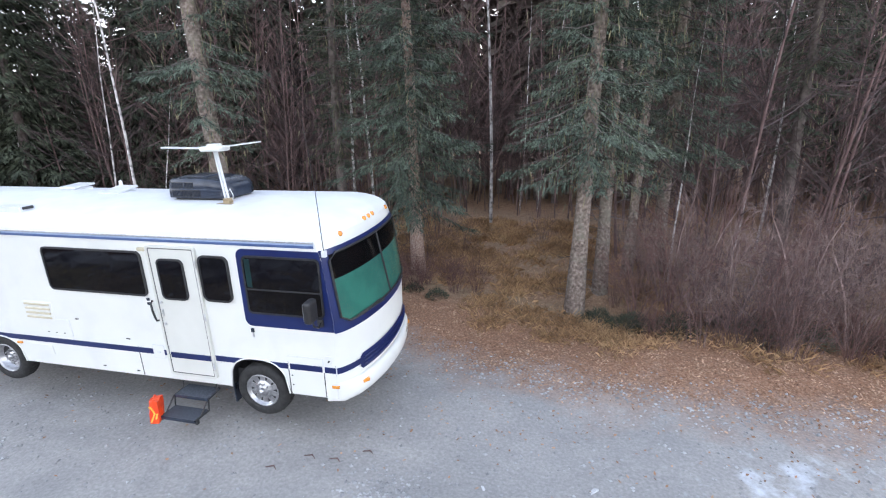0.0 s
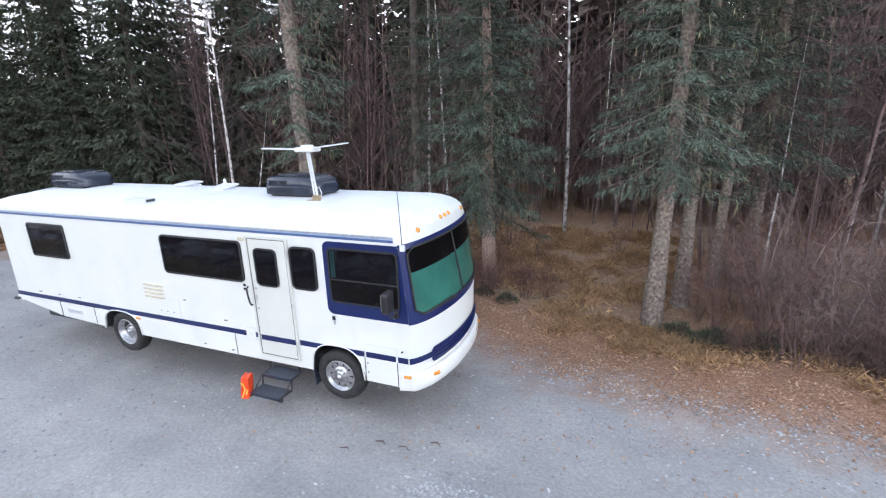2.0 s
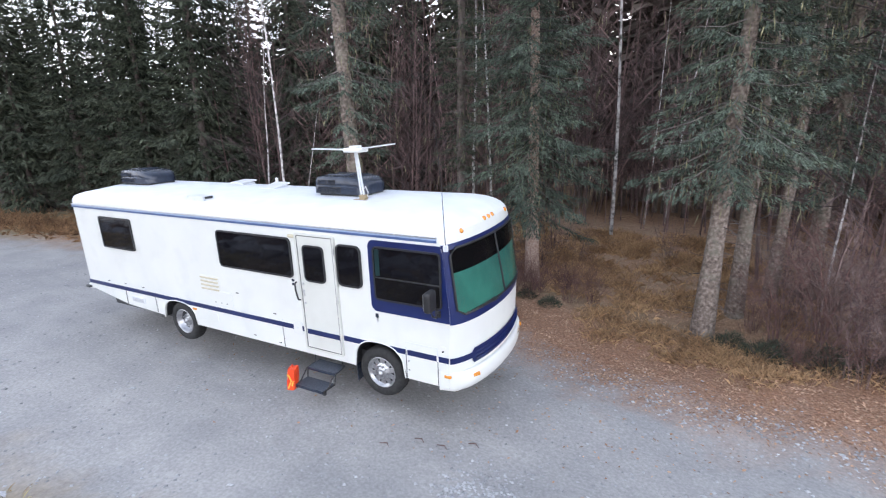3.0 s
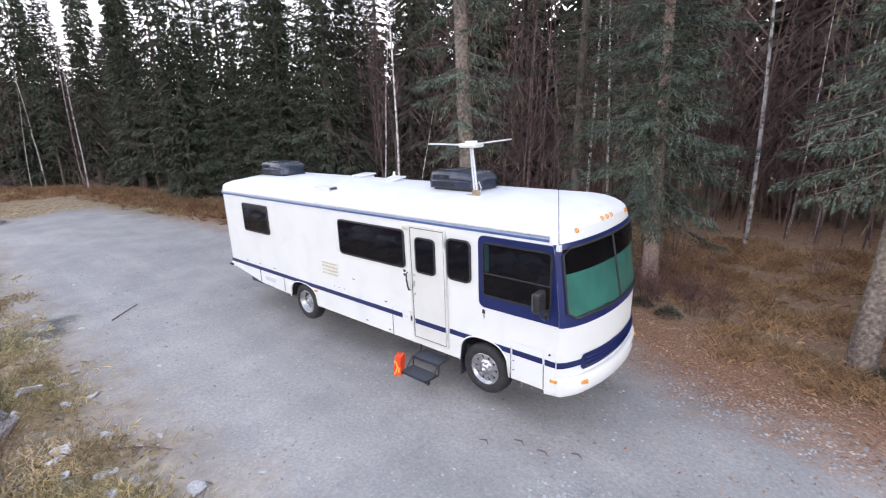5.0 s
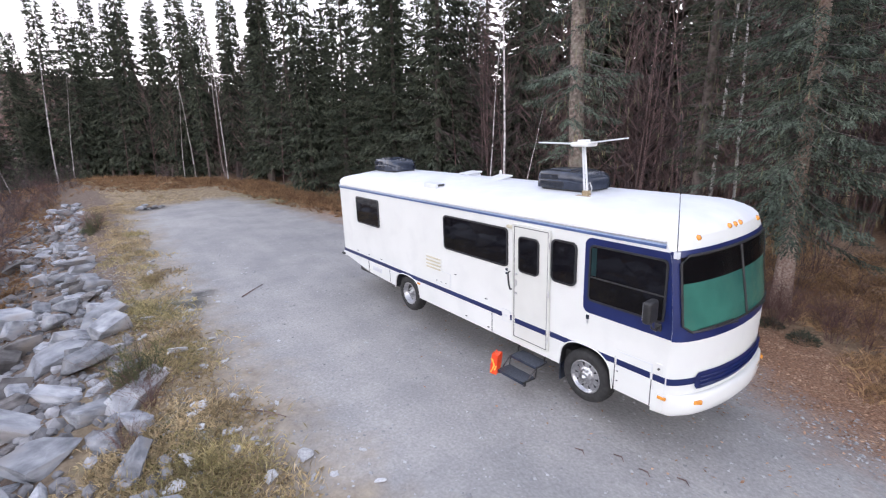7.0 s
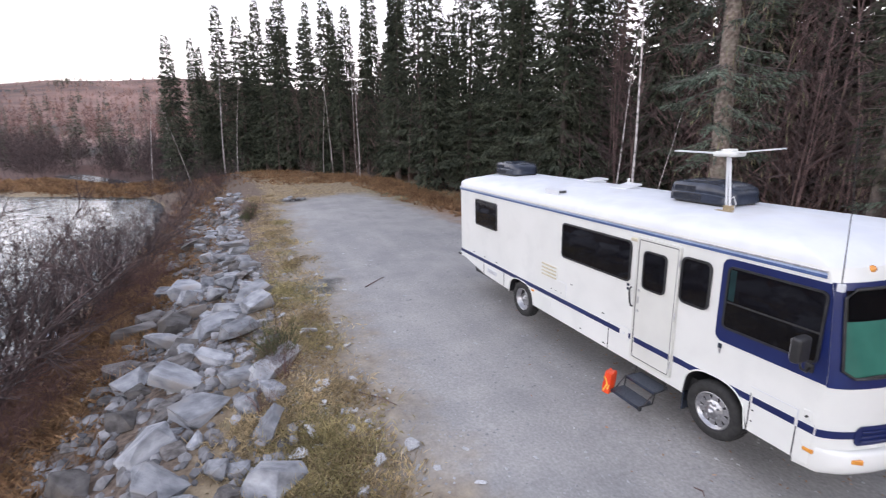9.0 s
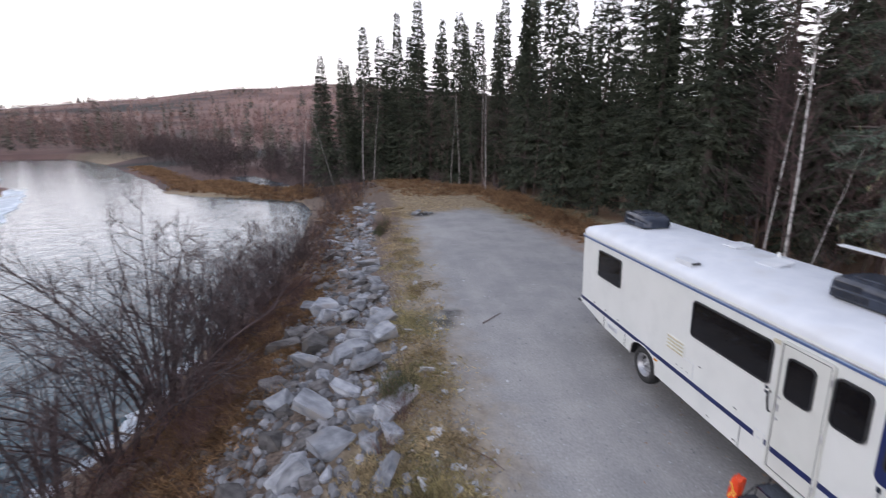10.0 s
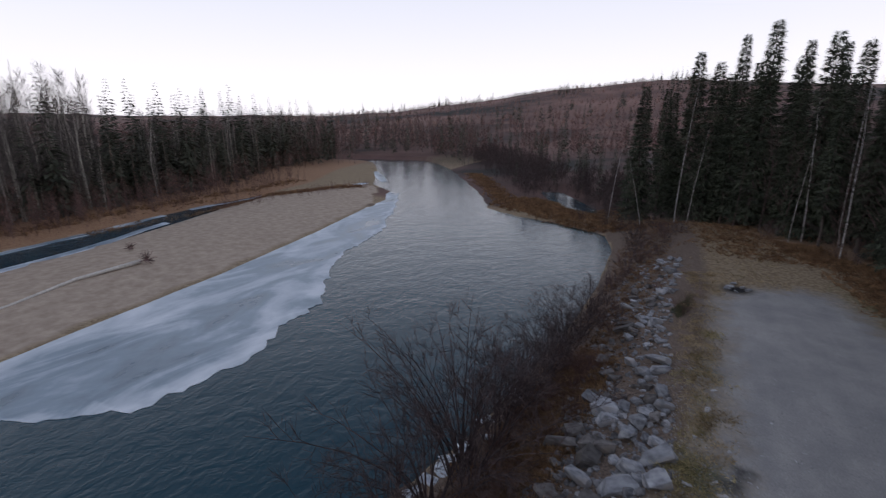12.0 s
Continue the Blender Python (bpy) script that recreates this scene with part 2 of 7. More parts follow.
M_HERB = shader("green_brown_stems", ((0.045, 0.055, 0.022), (0.13, 0.135, 0.06)), 0.9, 3, 3, island=0.5)
M_HILL_TWIG = shader("russet_hill_twigs", ((0.15, 0.085, 0.070), (0.42, 0.25, 0.205)), 0.9, 0.02, 5, island=0.25)
M_STEM = shader("grey_willow_stems", ((0.15, 0.10, 0.088), (0.30, 0.22, 0.20)), 0.85, 3, 3, island=0.35)
M_POPLAR = shader("pale_poplar_bark", ((0.24, 0.22, 0.19), (0.44, 0.41, 0.36)), 0.9, 2, 3, island=0.35)
M_TWIG_GREY = shader("grey_bare_twigs", ((0.09, 0.077, 0.074), (0.19, 0.165, 0.155)), 0.9, 3, 3, island=0.4)
M_SAGE = shader("yellow_green_grass", ((0.24, 0.205, 0.095), (0.50, 0.42, 0.225)), 0.9, 1.4, 3, island=0.5)
M_LICHEN = shader("pale_lichen", ((0.14, 0.135, 0.07), (0.29, 0.27, 0.16)), 0.95, 8, 3, island=0.3)
M_STRAW = shader("dry_grass_blades", ((0.28, 0.21, 0.115), (0.54, 0.43, 0.265)), 0.9, 1.4, 3, island=0.5)
M_RUST = shader("rust_brown_sedge", ((0.15, 0.08, 0.04), (0.31, 0.185, 0.095)), 0.9, 1.2, 3, island=0.5)
M_GOLD = shader("golden_dead_grass", ((0.24, 0.138, 0.068), (0.47, 0.305, 0.165)), 0.9, 1.2, 3, island=0.45)
M_LEAF = shader("fallen_leaves", ((0.25, 0.125, 0.068), (0.46, 0.305, 0.20)), 0.85, 3, 3, island=0.4)
M_ROCK = shader("grey_quarry_rock", ((0.17, 0.175, 0.19), (0.30, 0.307, 0.325), (0.44, 0.447, 0.465)), 0.9, 2.6, 8, 0.8, 10, per_object=0.35, stain=(0.20, 0.165, 0.135), stain_scale=1.3)
# weathered brown rock, with the shade of the bank bushes darkened into its colour
M_ROCK_BROWN = shader("shaded_weathered_rock", ((0.07, 0.062, 0.058), (0.14, 0.128, 0.122), (0.22, 0.205, 0.198)), 0.95, 2.6, 8, 0.8, 10, per_object=0.35, stain=(0.12, 0.09, 0.06), stain_scale=1.3)
M_PALE = shader("pale_flat_stone", ((0.36, 0.36, 0.365), (0.56, 0.56, 0.57)), 0.9, 6, 5, 0.4, 14, per_object=0.2)
M_RUBBLE = shader("grey_rubble", ((0.10, 0.095, 0.095), (0.31, 0.305, 0.31)), 0.9, 3.0, 6, 0.5, 12, island=0.4)
M_PEBBLE = shader("gravel_stones", ((0.24, 0.24, 0.24), (0.38, 0.38, 0.385)), 0.9, 3, 3, island=0.28)
M_SNOW = shader("ice_and_frost", ((0.45, 0.52, 0.60), (0.76, 0.80, 0.84)), 0.5, 3, 6, 0.4, 10)
M_LOG = shader("bleached_driftwood", ((0.48, 0.45, 0.41), (0.72, 0.68, 0.62)), 0.9, 9, 6, 0.4, 20)


# ---- mesh tools ----
class Geo:
    """Vertices and faces, gathered piece by piece."""

    def __init__(self):
        self.v, self.f, self.n = [], [], 0

    def add(self, verts, faces):
        verts = np.asarray(verts, float).reshape(-1, 3)
        self.v.append(verts)
        self.f += [tuple(int(i) + self.n for i in f) for f in faces]
        self.n += len(verts)
        return self

    def tris(self, verts, faces):
        """Many pieces at once: faces is an array of corners."""
        self.v.append(np.asarray(verts, float).reshape(-1, 3))
        self.f += (np.asarray(faces) + self.n).tolist()
        self.n += len(self.v[-1])
        return self

    def box(self, lo, hi, bevel=0.0, segments=2):
        bm = bmesh.new()
        bmesh.ops.create_cube(bm, size=1.0)
        size, mid = np.subtract(hi, lo), np.add(hi, lo) / 2
        for q in bm.verts:
            q.co = Vector([q.co[i] * size[i] + mid[i] for i in range(3)])
        if bevel:
            bmesh.ops.bevel(bm, geom=bm.edges[:], offset=bevel, segments=segments, profile=0.5, affect="EDGES")
        return self.take(bm)

    def take(self, bm):
        bm.verts.index_update()
        self.add([q.co[:] for q in bm.verts], [[q.index for q in f.verts] for f in bm.faces])
        bm.free()
        return self

    def tube(self, points, radii, sides=6, cap=True):
        p = np.asarray(points, float)
        r = np.broadcast_to(np.asarray(radii, float), (len(p),))
        d = np.gradient(p, axis=0)
        d /= np.linalg.norm(d, axis=1)[:, None] + 1e-9
        ref = np.where(np.abs(d[:, 2:3]) > 0.9, [[1.0, 0, 0]], [[0, 0, 1.0]])
        a = np.cross(d, ref)
        a /= np.linalg.norm(a, axis=1)[:, None] + 1e-9
        b = np.cross(d, a)
        th = np.linspace(0, 2 * np.pi, sides, endpoint=False)
        ring = p[:, None] + r[:, None, None] * (np.cos(th)[None, :, None] * a[:, None] + np.sin(th)[None, :, None] * b[:, None])
        k = len(p)
        faces = [(i * sides + j, i * sides + (j + 1) % sides, (i + 1) * sides + (j + 1) % sides, (i + 1) * sides + j) for i in range(k - 1) for j in range(sides)]
        if cap:
            faces += [tuple(range(sides))[::-1], tuple((k - 1) * sides + j for j in range(sides))]
        return self.add(ring.reshape(-1, 3), faces)

    def lathe(self, profile, sides, axis="y", centre=(0, 0, 0), cap=True):
        """profile: rows of (along the axis, radius)."""
        th = np.linspace(0, 2 * np.pi, sides, endpoint=False)
        out = []
        for s, r in profile:
            for t in th:
                c = (r * np.cos(t), s, r * np.sin(t)) if axis == "y" else (r * np.cos(t), r * np.sin(t), s)
                out.append(np.add(c, centre))
        k = len(profile)
        faces = [(i * sides + j, (i + 1) * sides + j, (i + 1) * sides + (j + 1) % sides, i * sides + (j + 1) % sides) for i in range(k - 1) for j in range(sides)]
        if cap:
            faces += [tuple(range(sides)), tuple((k - 1) * sides + j for j in range(sides))[::-1]]
        return self.add(out, faces)

    def mesh(self, name, material, smooth=False):
        me = bpy.data.meshes.new(name)
        me.from_pydata(np.concatenate(self.v).tolist(), [], self.f)
        me.materials.append(material)
        if smooth:
            me.polygons.foreach_set("use_smooth", [True] * len(me.polygons))
        me.update()
        return me


def thing(name, label, category, group="", m=None, kind=""):
    """An Empty at the base of a thing, for its parts."""
    ob = tagged(new(name), label, category, group, kind)
    ob.empty_display_size = 0.2
    if m is not None:
        ob.matrix_basis = m
    return ob


def part(name, geo, material, parent, label="", smooth=False):
    """Links a Geo or a mesh as ONE mesh object under a thing or a part."""
    me = geo.mesh(name, material, smooth) if isinstance(geo, Geo) else geo
    ob = new(name, me)
    ob.parent = parent
    return tagged(ob, label)


def whole(name, geo, material, label, category="", group="", kind="", smooth=False, m=None):
    """A thing that is one mesh."""
    me = geo.mesh(name, material, smooth) if isinstance(geo, Geo) else geo
    ob = tagged(new(name, me), label, category, group, kind)
    if m is not None:
        ob.matrix_basis = m
    return ob


def auto_smooth(ob, angle=35):
    me = ob.data
    me.polygons.foreach_set("use_smooth", [True] * len(me.polygons))
    me.set_sharp_from_angle(angle=radians(angle))
    return ob


def unit(v):
    return v / (np.linalg.norm(v, axis=-1, keepdims=True) + 1e-9)


# ---- the lie of the land ----
WATER = -2.53
SHORE = np.array([(200, -16), (40, -14), (10, -13.6), (-2, -13.2), (-6.2, -12.6), (-10.2, -11.7), (-14, -11.4), (-20, -10.9), (-30, -11.0), (-40, -11.8), (-46, -13.6), (-49, -19), (-51, -25), (-54, -30), (-66, -37), (-87, -51.4), (-110, -69), (-119, -80), (-116, -96), (-110, -112), (-99, -110), (-103, -92), (-98, -82.5), (-89, -76), (-77, -67.5), (-68, -60.6), (-61, -52), (-53, -47), (-32, -40.5), (-18.4, -37), (-9.3, -35.3), (-3.7, -34.2), (20, -32), (60, -31), (200, -32)], float)
CHANNEL = np.array([(60, -38), (20, -44), (-9.8, -52.9), (-16.6, -54.6), (-27.5, -58.6), (-36, -62.0), (-46, -65.4), (-47.5, -67.0), (-38, -66.6), (-30, -64.8), (-21, -62.2), (-12.2, -60.2), (20, -56), (60, -50)], float)
POND = np.array([(-56.5, -16.5), (-60, -17.2), (-66, -21), (-74, -26), (-72, -29), (-64.5, -25), (-59, -21)], float)
PAD = np.array([(60, -3.6), (12, -3.4), (-1.3, -3.45), (-5, -3.6), (-12, -3.9), (-19, -3.9), (-24.5, -3.9), (-27.4, -2.3), (-28.3, 0.2), (-28, 1.8), (-21.5, 3.3), (-17, 4.1), (-9, 4.5), (-1, 4.0), (1, 3.5), (2.6, 2.8), (4.1, 2.5), (5.3, 2.4), (8.3, 2.4), (20, 2.3), (60, 2.4)], float)


def signed(poly, x, y):
    """Distance to a polygon's edge, positive inside."""
    p = np.stack([x, y], -1)
    best, inside = np.full(x.shape, 1e9), np.zeros(x.shape, bool)
    for a, b in zip(poly, np.roll(poly, -1, 0)):
        ab, ap = b - a, p - a
        s = np.clip((ap @ ab) / (ab @ ab), 0, 1)
        best = np.minimum(best, np.linalg.norm(ap - s[..., None] * ab, axis=-1))
        cross = (a[1] > y) != (b[1] > y)
        with np.errstate(divide="ignore", invalid="ignore"):
            inside ^= cross & (x < ab[0] * (y - a[1]) / ab[1] + a[0])
    return np.where(inside, best, -best)


def step(lo, hi, v):
    s = np.clip((v - lo) / (hi - lo), 0, 1)
    return s * s * (3 - 2 * s)


_rng = np.random.default_rng(5)
_WAVES = [(_rng.uniform(-1, 1, 2) * k, _rng.uniform(0, 6.28), 1 / (1 + k)) for k in (0.25, 0.4, 0.7, 1.1, 1.8, 2.6, 3.7, 5.0) for _ in range(2)]


def bumps(x, y):
    return sum(a * np.sin(w[0] * x + w[1] * y + p) for w, p, a in _WAVES) / 3


def land(x, y):
    """Height of the ground, and its distances to the river and the pad."""
    x, y = np.asarray(x, float), np.asarray(y, float)
    river, chan, pad = signed(SHORE, x, y), signed(CHANNEL, x, y), signed(PAD, x, y)
    near = 0.0197 * np.clip(x, -14, 6) + 0.0274 * np.clip(y, -4, 6) - 0.025
    near = near - 0.25 * step(14, 30, -x) + 0.5 * step(28, 45, -x)
    up = np.clip(-river, 0, None)
    bank = WATER + np.where(up < 6.4, up * 0.325, 2.08) + 0.10 * bumps(x * 2, y * 2) * step(0.3, 2, up)
    low = WATER + np.minimum(0.09 * up, 0.10) + 0.55 * step(0.5, 9, up) + 0.06 * bumps(x, y) * step(0.5, 3, up)
    far_side = (y < -22) & (x > -48) | (y < -46 + (x + 48) * 0.62) | (y < -60)
    point = (x < -44) & ~far_side
    h = np.where(far_side, low, np.minimum(bank, near))
    h = np.where(point, np.minimum(WATER + 0.05 + up * 0.06, near), h)
    blend = step(44, 56, -x) * (~far_side)
    h = np.where((x < -44) & ~far_side, np.minimum(bank, near) * (1 - blend) + np.minimum(WATER + 0.1 + up * 0.05, -0.6) * blend, h)
    h = h + np.where(far_side, 0.9 * step(3, 30, -chan) * (y < -60) * step(60, 75, -y), 0)
    h = np.where((pad < -0.3) & ~far_side & (river < -6.4), h + 0.06 * bumps(x * 1.6, y * 1.6) * step(0.3, 2.0, -pad) + 0.05 * step(0.2, 1.2, -pad), h)
    h = h + 0.012 * bumps(x * 3, y * 3) * (pad > 0)
    h = np.where(river > 0, WATER - 0.12 * np.clip(river, 0, 9), h)
    h = np.where(chan > -2.0, np.minimum(h, WATER - 0.16 * np.clip(chan, -9, 2)), h)
    pond = signed(POND, x, y)
    h = np.where(pond > -2.5, np.minimum(h, WATER + 0.16 * np.clip(-pond, 0, 9)), h)
    h = np.where(pond > 0, WATER - 0.15 * np.clip(pond, 0, 2), h)
    # the valley side, by the compass round the pad
    r = np.hypot(x, y + 5)
    az = np.degrees(np.arctan2(-x, y + 5)) % 360
    crest = np.interp(az, [0, 50, 70, 92, 97, 104, 113, 125, 132, 150, 163, 190, 230, 300, 360], [1.6, 2.0, 3.2, 4.7, 4.8, 4.3, 3.2, 1.9, 1.5, 1.5, 1.7, 1.7, 1.6, 1.4, 1.6])
    ridge = np.tan(np.radians(crest)) * 620 * step(140, 620, r) * (1 - 0.4 * step(660, 2000, r))
    ridge = ridge * (1 + 0.05 * bumps(x * 0.02, y * 0.02)) + 1.6 * bumps(x * 0.06, y * 0.06) * step(200, 400, r)
    return h + ridge, river, chan, pad, far_side


def ground_at(x, y):
    return float(land(np.array([x]), np.array([y]))[0][0])


def spaced(core_lo, core_hi, fine, mid, mid_step, lo, hi):
    a = list(np.arange(core_lo, core_hi, fine))
    for sign, edge, end, m in ((-1, core_lo, lo, mid[0]), (1, core_hi, hi, mid[1])):
        p, s = edge, mid_step
        out = []
        while (p - end) * sign < 0:
            out.append(p)
            p += sign * s
            if (p - m) * sign > 0:
                s *= 1.09
        out.append(end)
        a += out
    return np.unique(np.round(a, 3))


# ---- ground, river, ice ----
xs = spaced(-34, 12, 0.36, (-130, 40), 1.6, -2600, 1600)
ys = spaced(-13.5, 11, 0.36, (-95, 45), 1.3, -2200, 2400)
gx, gy = np.meshgrid(xs, ys)
gz, d_river, d_chan, d_pad, d_far = land(gx, gy)
ny, nx = gx.shape
quads = np.stack([np.arange(ny - 1)[:, None] * nx + np.arange(nx - 1)[None, :]] * 4, -1) + np.array([0, 1, nx + 1, nx])
ground_mesh = bpy.data.meshes.new("ground")
ground_mesh.from_pydata(np.stack([gx, gy, gz], -1).reshape(-1, 3).tolist(), [], quads.reshape(-1, 4).tolist())
ground_mesh.materials.append(M_GROUND)
r_mid = np.hypot(gx, gy)
edge_wood = np.interp(gx, [-60, -46, -33, -22, -10, 0, 4, 8, 14, 60], [-10, -6, 5.5, 7.5, 7.0, 6.5, 5.0, 4.2, 4.2, 4.4])
up_bank = -d_river
blob = lambda cx, cy, r: np.exp(-(((gx - cx) ** 2 + (gy - cy) ** 2) / r**2))
zones = {
    "pad": np.clip(d_pad, -4, 4),
    "litter": (step(-4.2, -1.2, d_pad) * (gy > 0)) * step(-30, -8, gx) + 0.55 * step(0.5, 1.5, gy - edge_wood),
    "wood": step(9, 15, gy - edge_wood) * (~d_far) + 0.95 * step(-3.0, -5.5, gy - np.interp(gx, [-110, -60, -42, -22, -12, 60], [-86, -64, -60, -58, -56, -40])) * d_far,
    "bank": step(7.4, 6.0, up_bank) * (~d_far) * (gx > -50) * (up_bank > 0),
    "sand": (d_far * (gy < -20) * (gy > -67 - 0.1 * gx) * (gx > -66) * step(0.2, 1.5, up_bank)) * (gy > np.interp(gx, [-43, -30, -21, -12.2, 20, 60], [-66.9, -64.8, -62.2, -60.2, -56, -50])),
    "hill": np.maximum(step(95, 170, r_mid), step(52, 58, -gx) * (~d_far) * 0.9),
    "green": 0.75 * blob(-9.2, -4.3, 1.3) + 0.7 * blob(-3.2, -5.0, 1.0) + 0.6 * blob(-26, 5.0, 5.0) + 0.5 * blob(-15.5, -4.7, 1.8),
    "ash": 0.95 * blob(-9.0, -3.6, 0.42) + 0.95 * blob(-9.8, -3.25, 0.38) + 1.05 * blob(-27.0, -2.8, 1.0),
    "frost": 0.5 * blob(5.7, 0.5, 0.45) + 0.62 * blob(6.6, 0.75, 0.55) + 0.5 * blob(6.4, 0.0, 0.6) + 0.7 * blob(7.4, 1.2, 0.6),
}
for key, val in zones.items():
    ground_mesh.attributes.new(key, "FLOAT", "POINT").data.foreach_set("value", np.asarray(val, float).ravel())
ground_mesh.polygons.foreach_set("use_smooth", [True] * len(ground_mesh.polygons))
ground = tagged(new("ground", ground_mesh), "grey gravel pad, dry grass and brown forest floor", "ground", kind="structure")


def sheet_at(x, y):
    """Height of the ground sheet between its own corners."""
    i, j = np.clip(np.searchsorted(xs, x) - 1, 0, nx - 2), np.clip(np.searchsorted(ys, y) - 1, 0, ny - 2)
    u, v = (x - xs[i]) / (xs[i + 1] - xs[i]), (y - ys[j]) / (ys[j + 1] - ys[j])
    return (gz[j, i] * (1 - u) + gz[j, i + 1] * u) * (1 - v) + (gz[j + 1, i] * (1 - u) + gz[j + 1, i + 1] * u) * v


def water_shader():
    m = bpy.data.materials.new("river_water")
    m.use_nodes = True
    n, l = m.node_tree.nodes, m.node_tree.links
    b = n["Principled BSDF"]
    b.inputs["Base Color"].default_value = (0.009, 0.048, 0.070, 1)
    b.inputs["Roughness"].default_value = 0.06
    b.inputs["IOR"].default_value = 1.33
    co = n.new("ShaderNodeTexCoord")
    mp = n.new("ShaderNodeMapping")
    mp.inputs["Rotation"].default_value = (0, 0, radians(28))
    mp.inputs["Scale"].default_value = (0.75, 1.0, 1)
    l.new(co.outputs["Object"], mp.inputs["Vector"])
    total = None
    for scale, amount in ((0.22, 0.8), (0.75, 0.9), (2.1, 0.55), (6.0, 0.12)):
        t = n.new("ShaderNodeTexNoise")
        t.inputs["Scale"].default_value, t.inputs["Detail"].default_value = scale, 4
        t.inputs["Distortion"].default_value = 1.1
        l.new(mp.outputs[0], t.inputs["Vector"])
        a = n.new("ShaderNodeMath")
        a.operation = "MULTIPLY_ADD"
        l.new(t.outputs["Fac"], a.inputs[0])
        a.inputs[1].default_value = amount
        if total is not None:
            l.new(total, a.inputs[2])
        else:
            a.inputs[2].default_value = 0
        total = a.outputs[0]
    bp = n.new("ShaderNodeBump")
    bp.inputs["Strength"].default_value, bp.inputs["Distance"].default_value = 0.75, 0.075
    l.new(total, bp.inputs["Height"])
    l.new(bp.outputs["Normal"], b.inputs["Normal"])
    return m


M_WATER = water_shader()
wg = Geo().add([(-260, -190, WATER), (220, -190, WATER), (220, -8, WATER), (-260, -8, WATER)], [(0, 1, 2, 3)])
whole("water", wg, M_WATER, "dark rippled river water in a wide bend", "river", kind="structure")


def ice_shader():
    """Shelf ice: snowy white along the sand and the outer rim, grey and glassy between, with lobes and cracks."""
    m = bpy.data.materials.new("shelf_ice")
    m.use_nodes = True
    n, l = m.node_tree.nodes, m.node_tree.links
    b = n["Principled BSDF"]
    co = n.new("ShaderNodeTexCoord").outputs["Object"]
    across = n.new("ShaderNodeAttribute")
    across.attribute_name = "across"

    def noise_tex(scale, detail, distortion, stretch=(1, 1, 1)):
        mp = n.new("ShaderNodeMapping")
        mp.inputs["Rotation"].default_value = (0, 0, radians(-20))
        mp.inputs["Scale"].default_value = stretch
        l.new(co, mp.inputs["Vector"])
        t = n.new("ShaderNodeTexNoise")
        t.inputs["Scale"].default_value, t.inputs["Detail"].default_value, t.inputs["Distortion"].default_value = scale, detail, distortion
        l.new(mp.outputs[0], t.inputs["Vector"])
        return t.outputs["Fac"]

    rim = n.new("ShaderNodeValToRGB")
    for k, (q, c) in enumerate(((0.0, 0.80), (1.0, 0.62), (0.22, 0.52), (0.55, 0.28), (0.88, 0.34), (0.96, 0.6))):
        e = rim.color_ramp.elements[k] if k < 2 else rim.color_ramp.elements.new(q)
        e.position, e.color = q, (c, c, c, 1)
    wob = n.new("ShaderNodeMath")
    wob.operation = "MULTIPLY_ADD"
    l.new(noise_tex(0.35, 4, 0.6), wob.inputs[0])
    wob.inputs[1].default_value = 0.30
    shift = n.new("ShaderNodeMath")
    shift.operation = "SUBTRACT"
    shift.inputs[1].default_value = 0.15
    l.new(across.outputs["Fac"], shift.inputs[0])
    l.new(shift.outputs[0], wob.inputs[2])
    l.new(wob.outputs[0], rim.inputs["Fac"])
    large = noise_tex(0.28, 8, 1.3, (0.45, 1, 1))
    fine = noise_tex(1.6, 9, 0.8, (0.6, 1, 1))
    add = n.new("ShaderNodeMath")
    add.operation = "MULTIPLY_ADD"
    l.new(large, add.inputs[0])
    add.inputs[1].default_value = 2.4
    l.new(rim.outputs["Color"], add.inputs[2])
    add2 = n.new("ShaderNodeMath")
    add2.operation = "MULTIPLY_ADD"
    l.new(fine, add2.inputs[0])
    add2.inputs[1].default_value = 0.35
    l.new(add.outputs[0], add2.inputs[2])
    tone = n.new("ShaderNodeMapRange")
    tone.inputs["From Min"].default_value, tone.inputs["From Max"].default_value = 1.30, 2.40
    l.new(add2.outputs[0], tone.inputs["Value"])
    r = n.new("ShaderNodeValToRGB")
    for k, (q, c) in enumerate(((0.05, (0.12, 0.18, 0.23, 1)), (0.95, (0.74, 0.79, 0.84, 1)), (0.40, (0.27, 0.35, 0.42, 1)), (0.58, (0.47, 0.54, 0.60, 1)))):
        e = r.color_ramp.elements[k] if k < 2 else r.color_ramp.elements.new(q)
        e.position, e.color = q, c
    l.new(tone.outputs["Result"], r.inputs["Fac"])
    l.new(r.outputs["Color"], b.inputs["Base Color"])
    gloss = n.new("ShaderNodeMapRange")
    gloss.inputs["To Min"].default_value, gloss.inputs["To Max"].default_value = 0.22, 0.7
    l.new(tone.outputs["Result"], gloss.inputs["Value"])
    l.new(gloss.outputs["Result"], b.inputs["Roughness"])
    bp = n.new("ShaderNodeBump")
    bp.inputs["Strength"].default_value, bp.inputs["Distance"].default_value = 0.4, 0.06
    l.new(add2.outputs[0], bp.inputs["Height"])
    l.new(bp.outputs["Normal"], b.inputs["Normal"])
    return m


M_ICE = ice_shader()


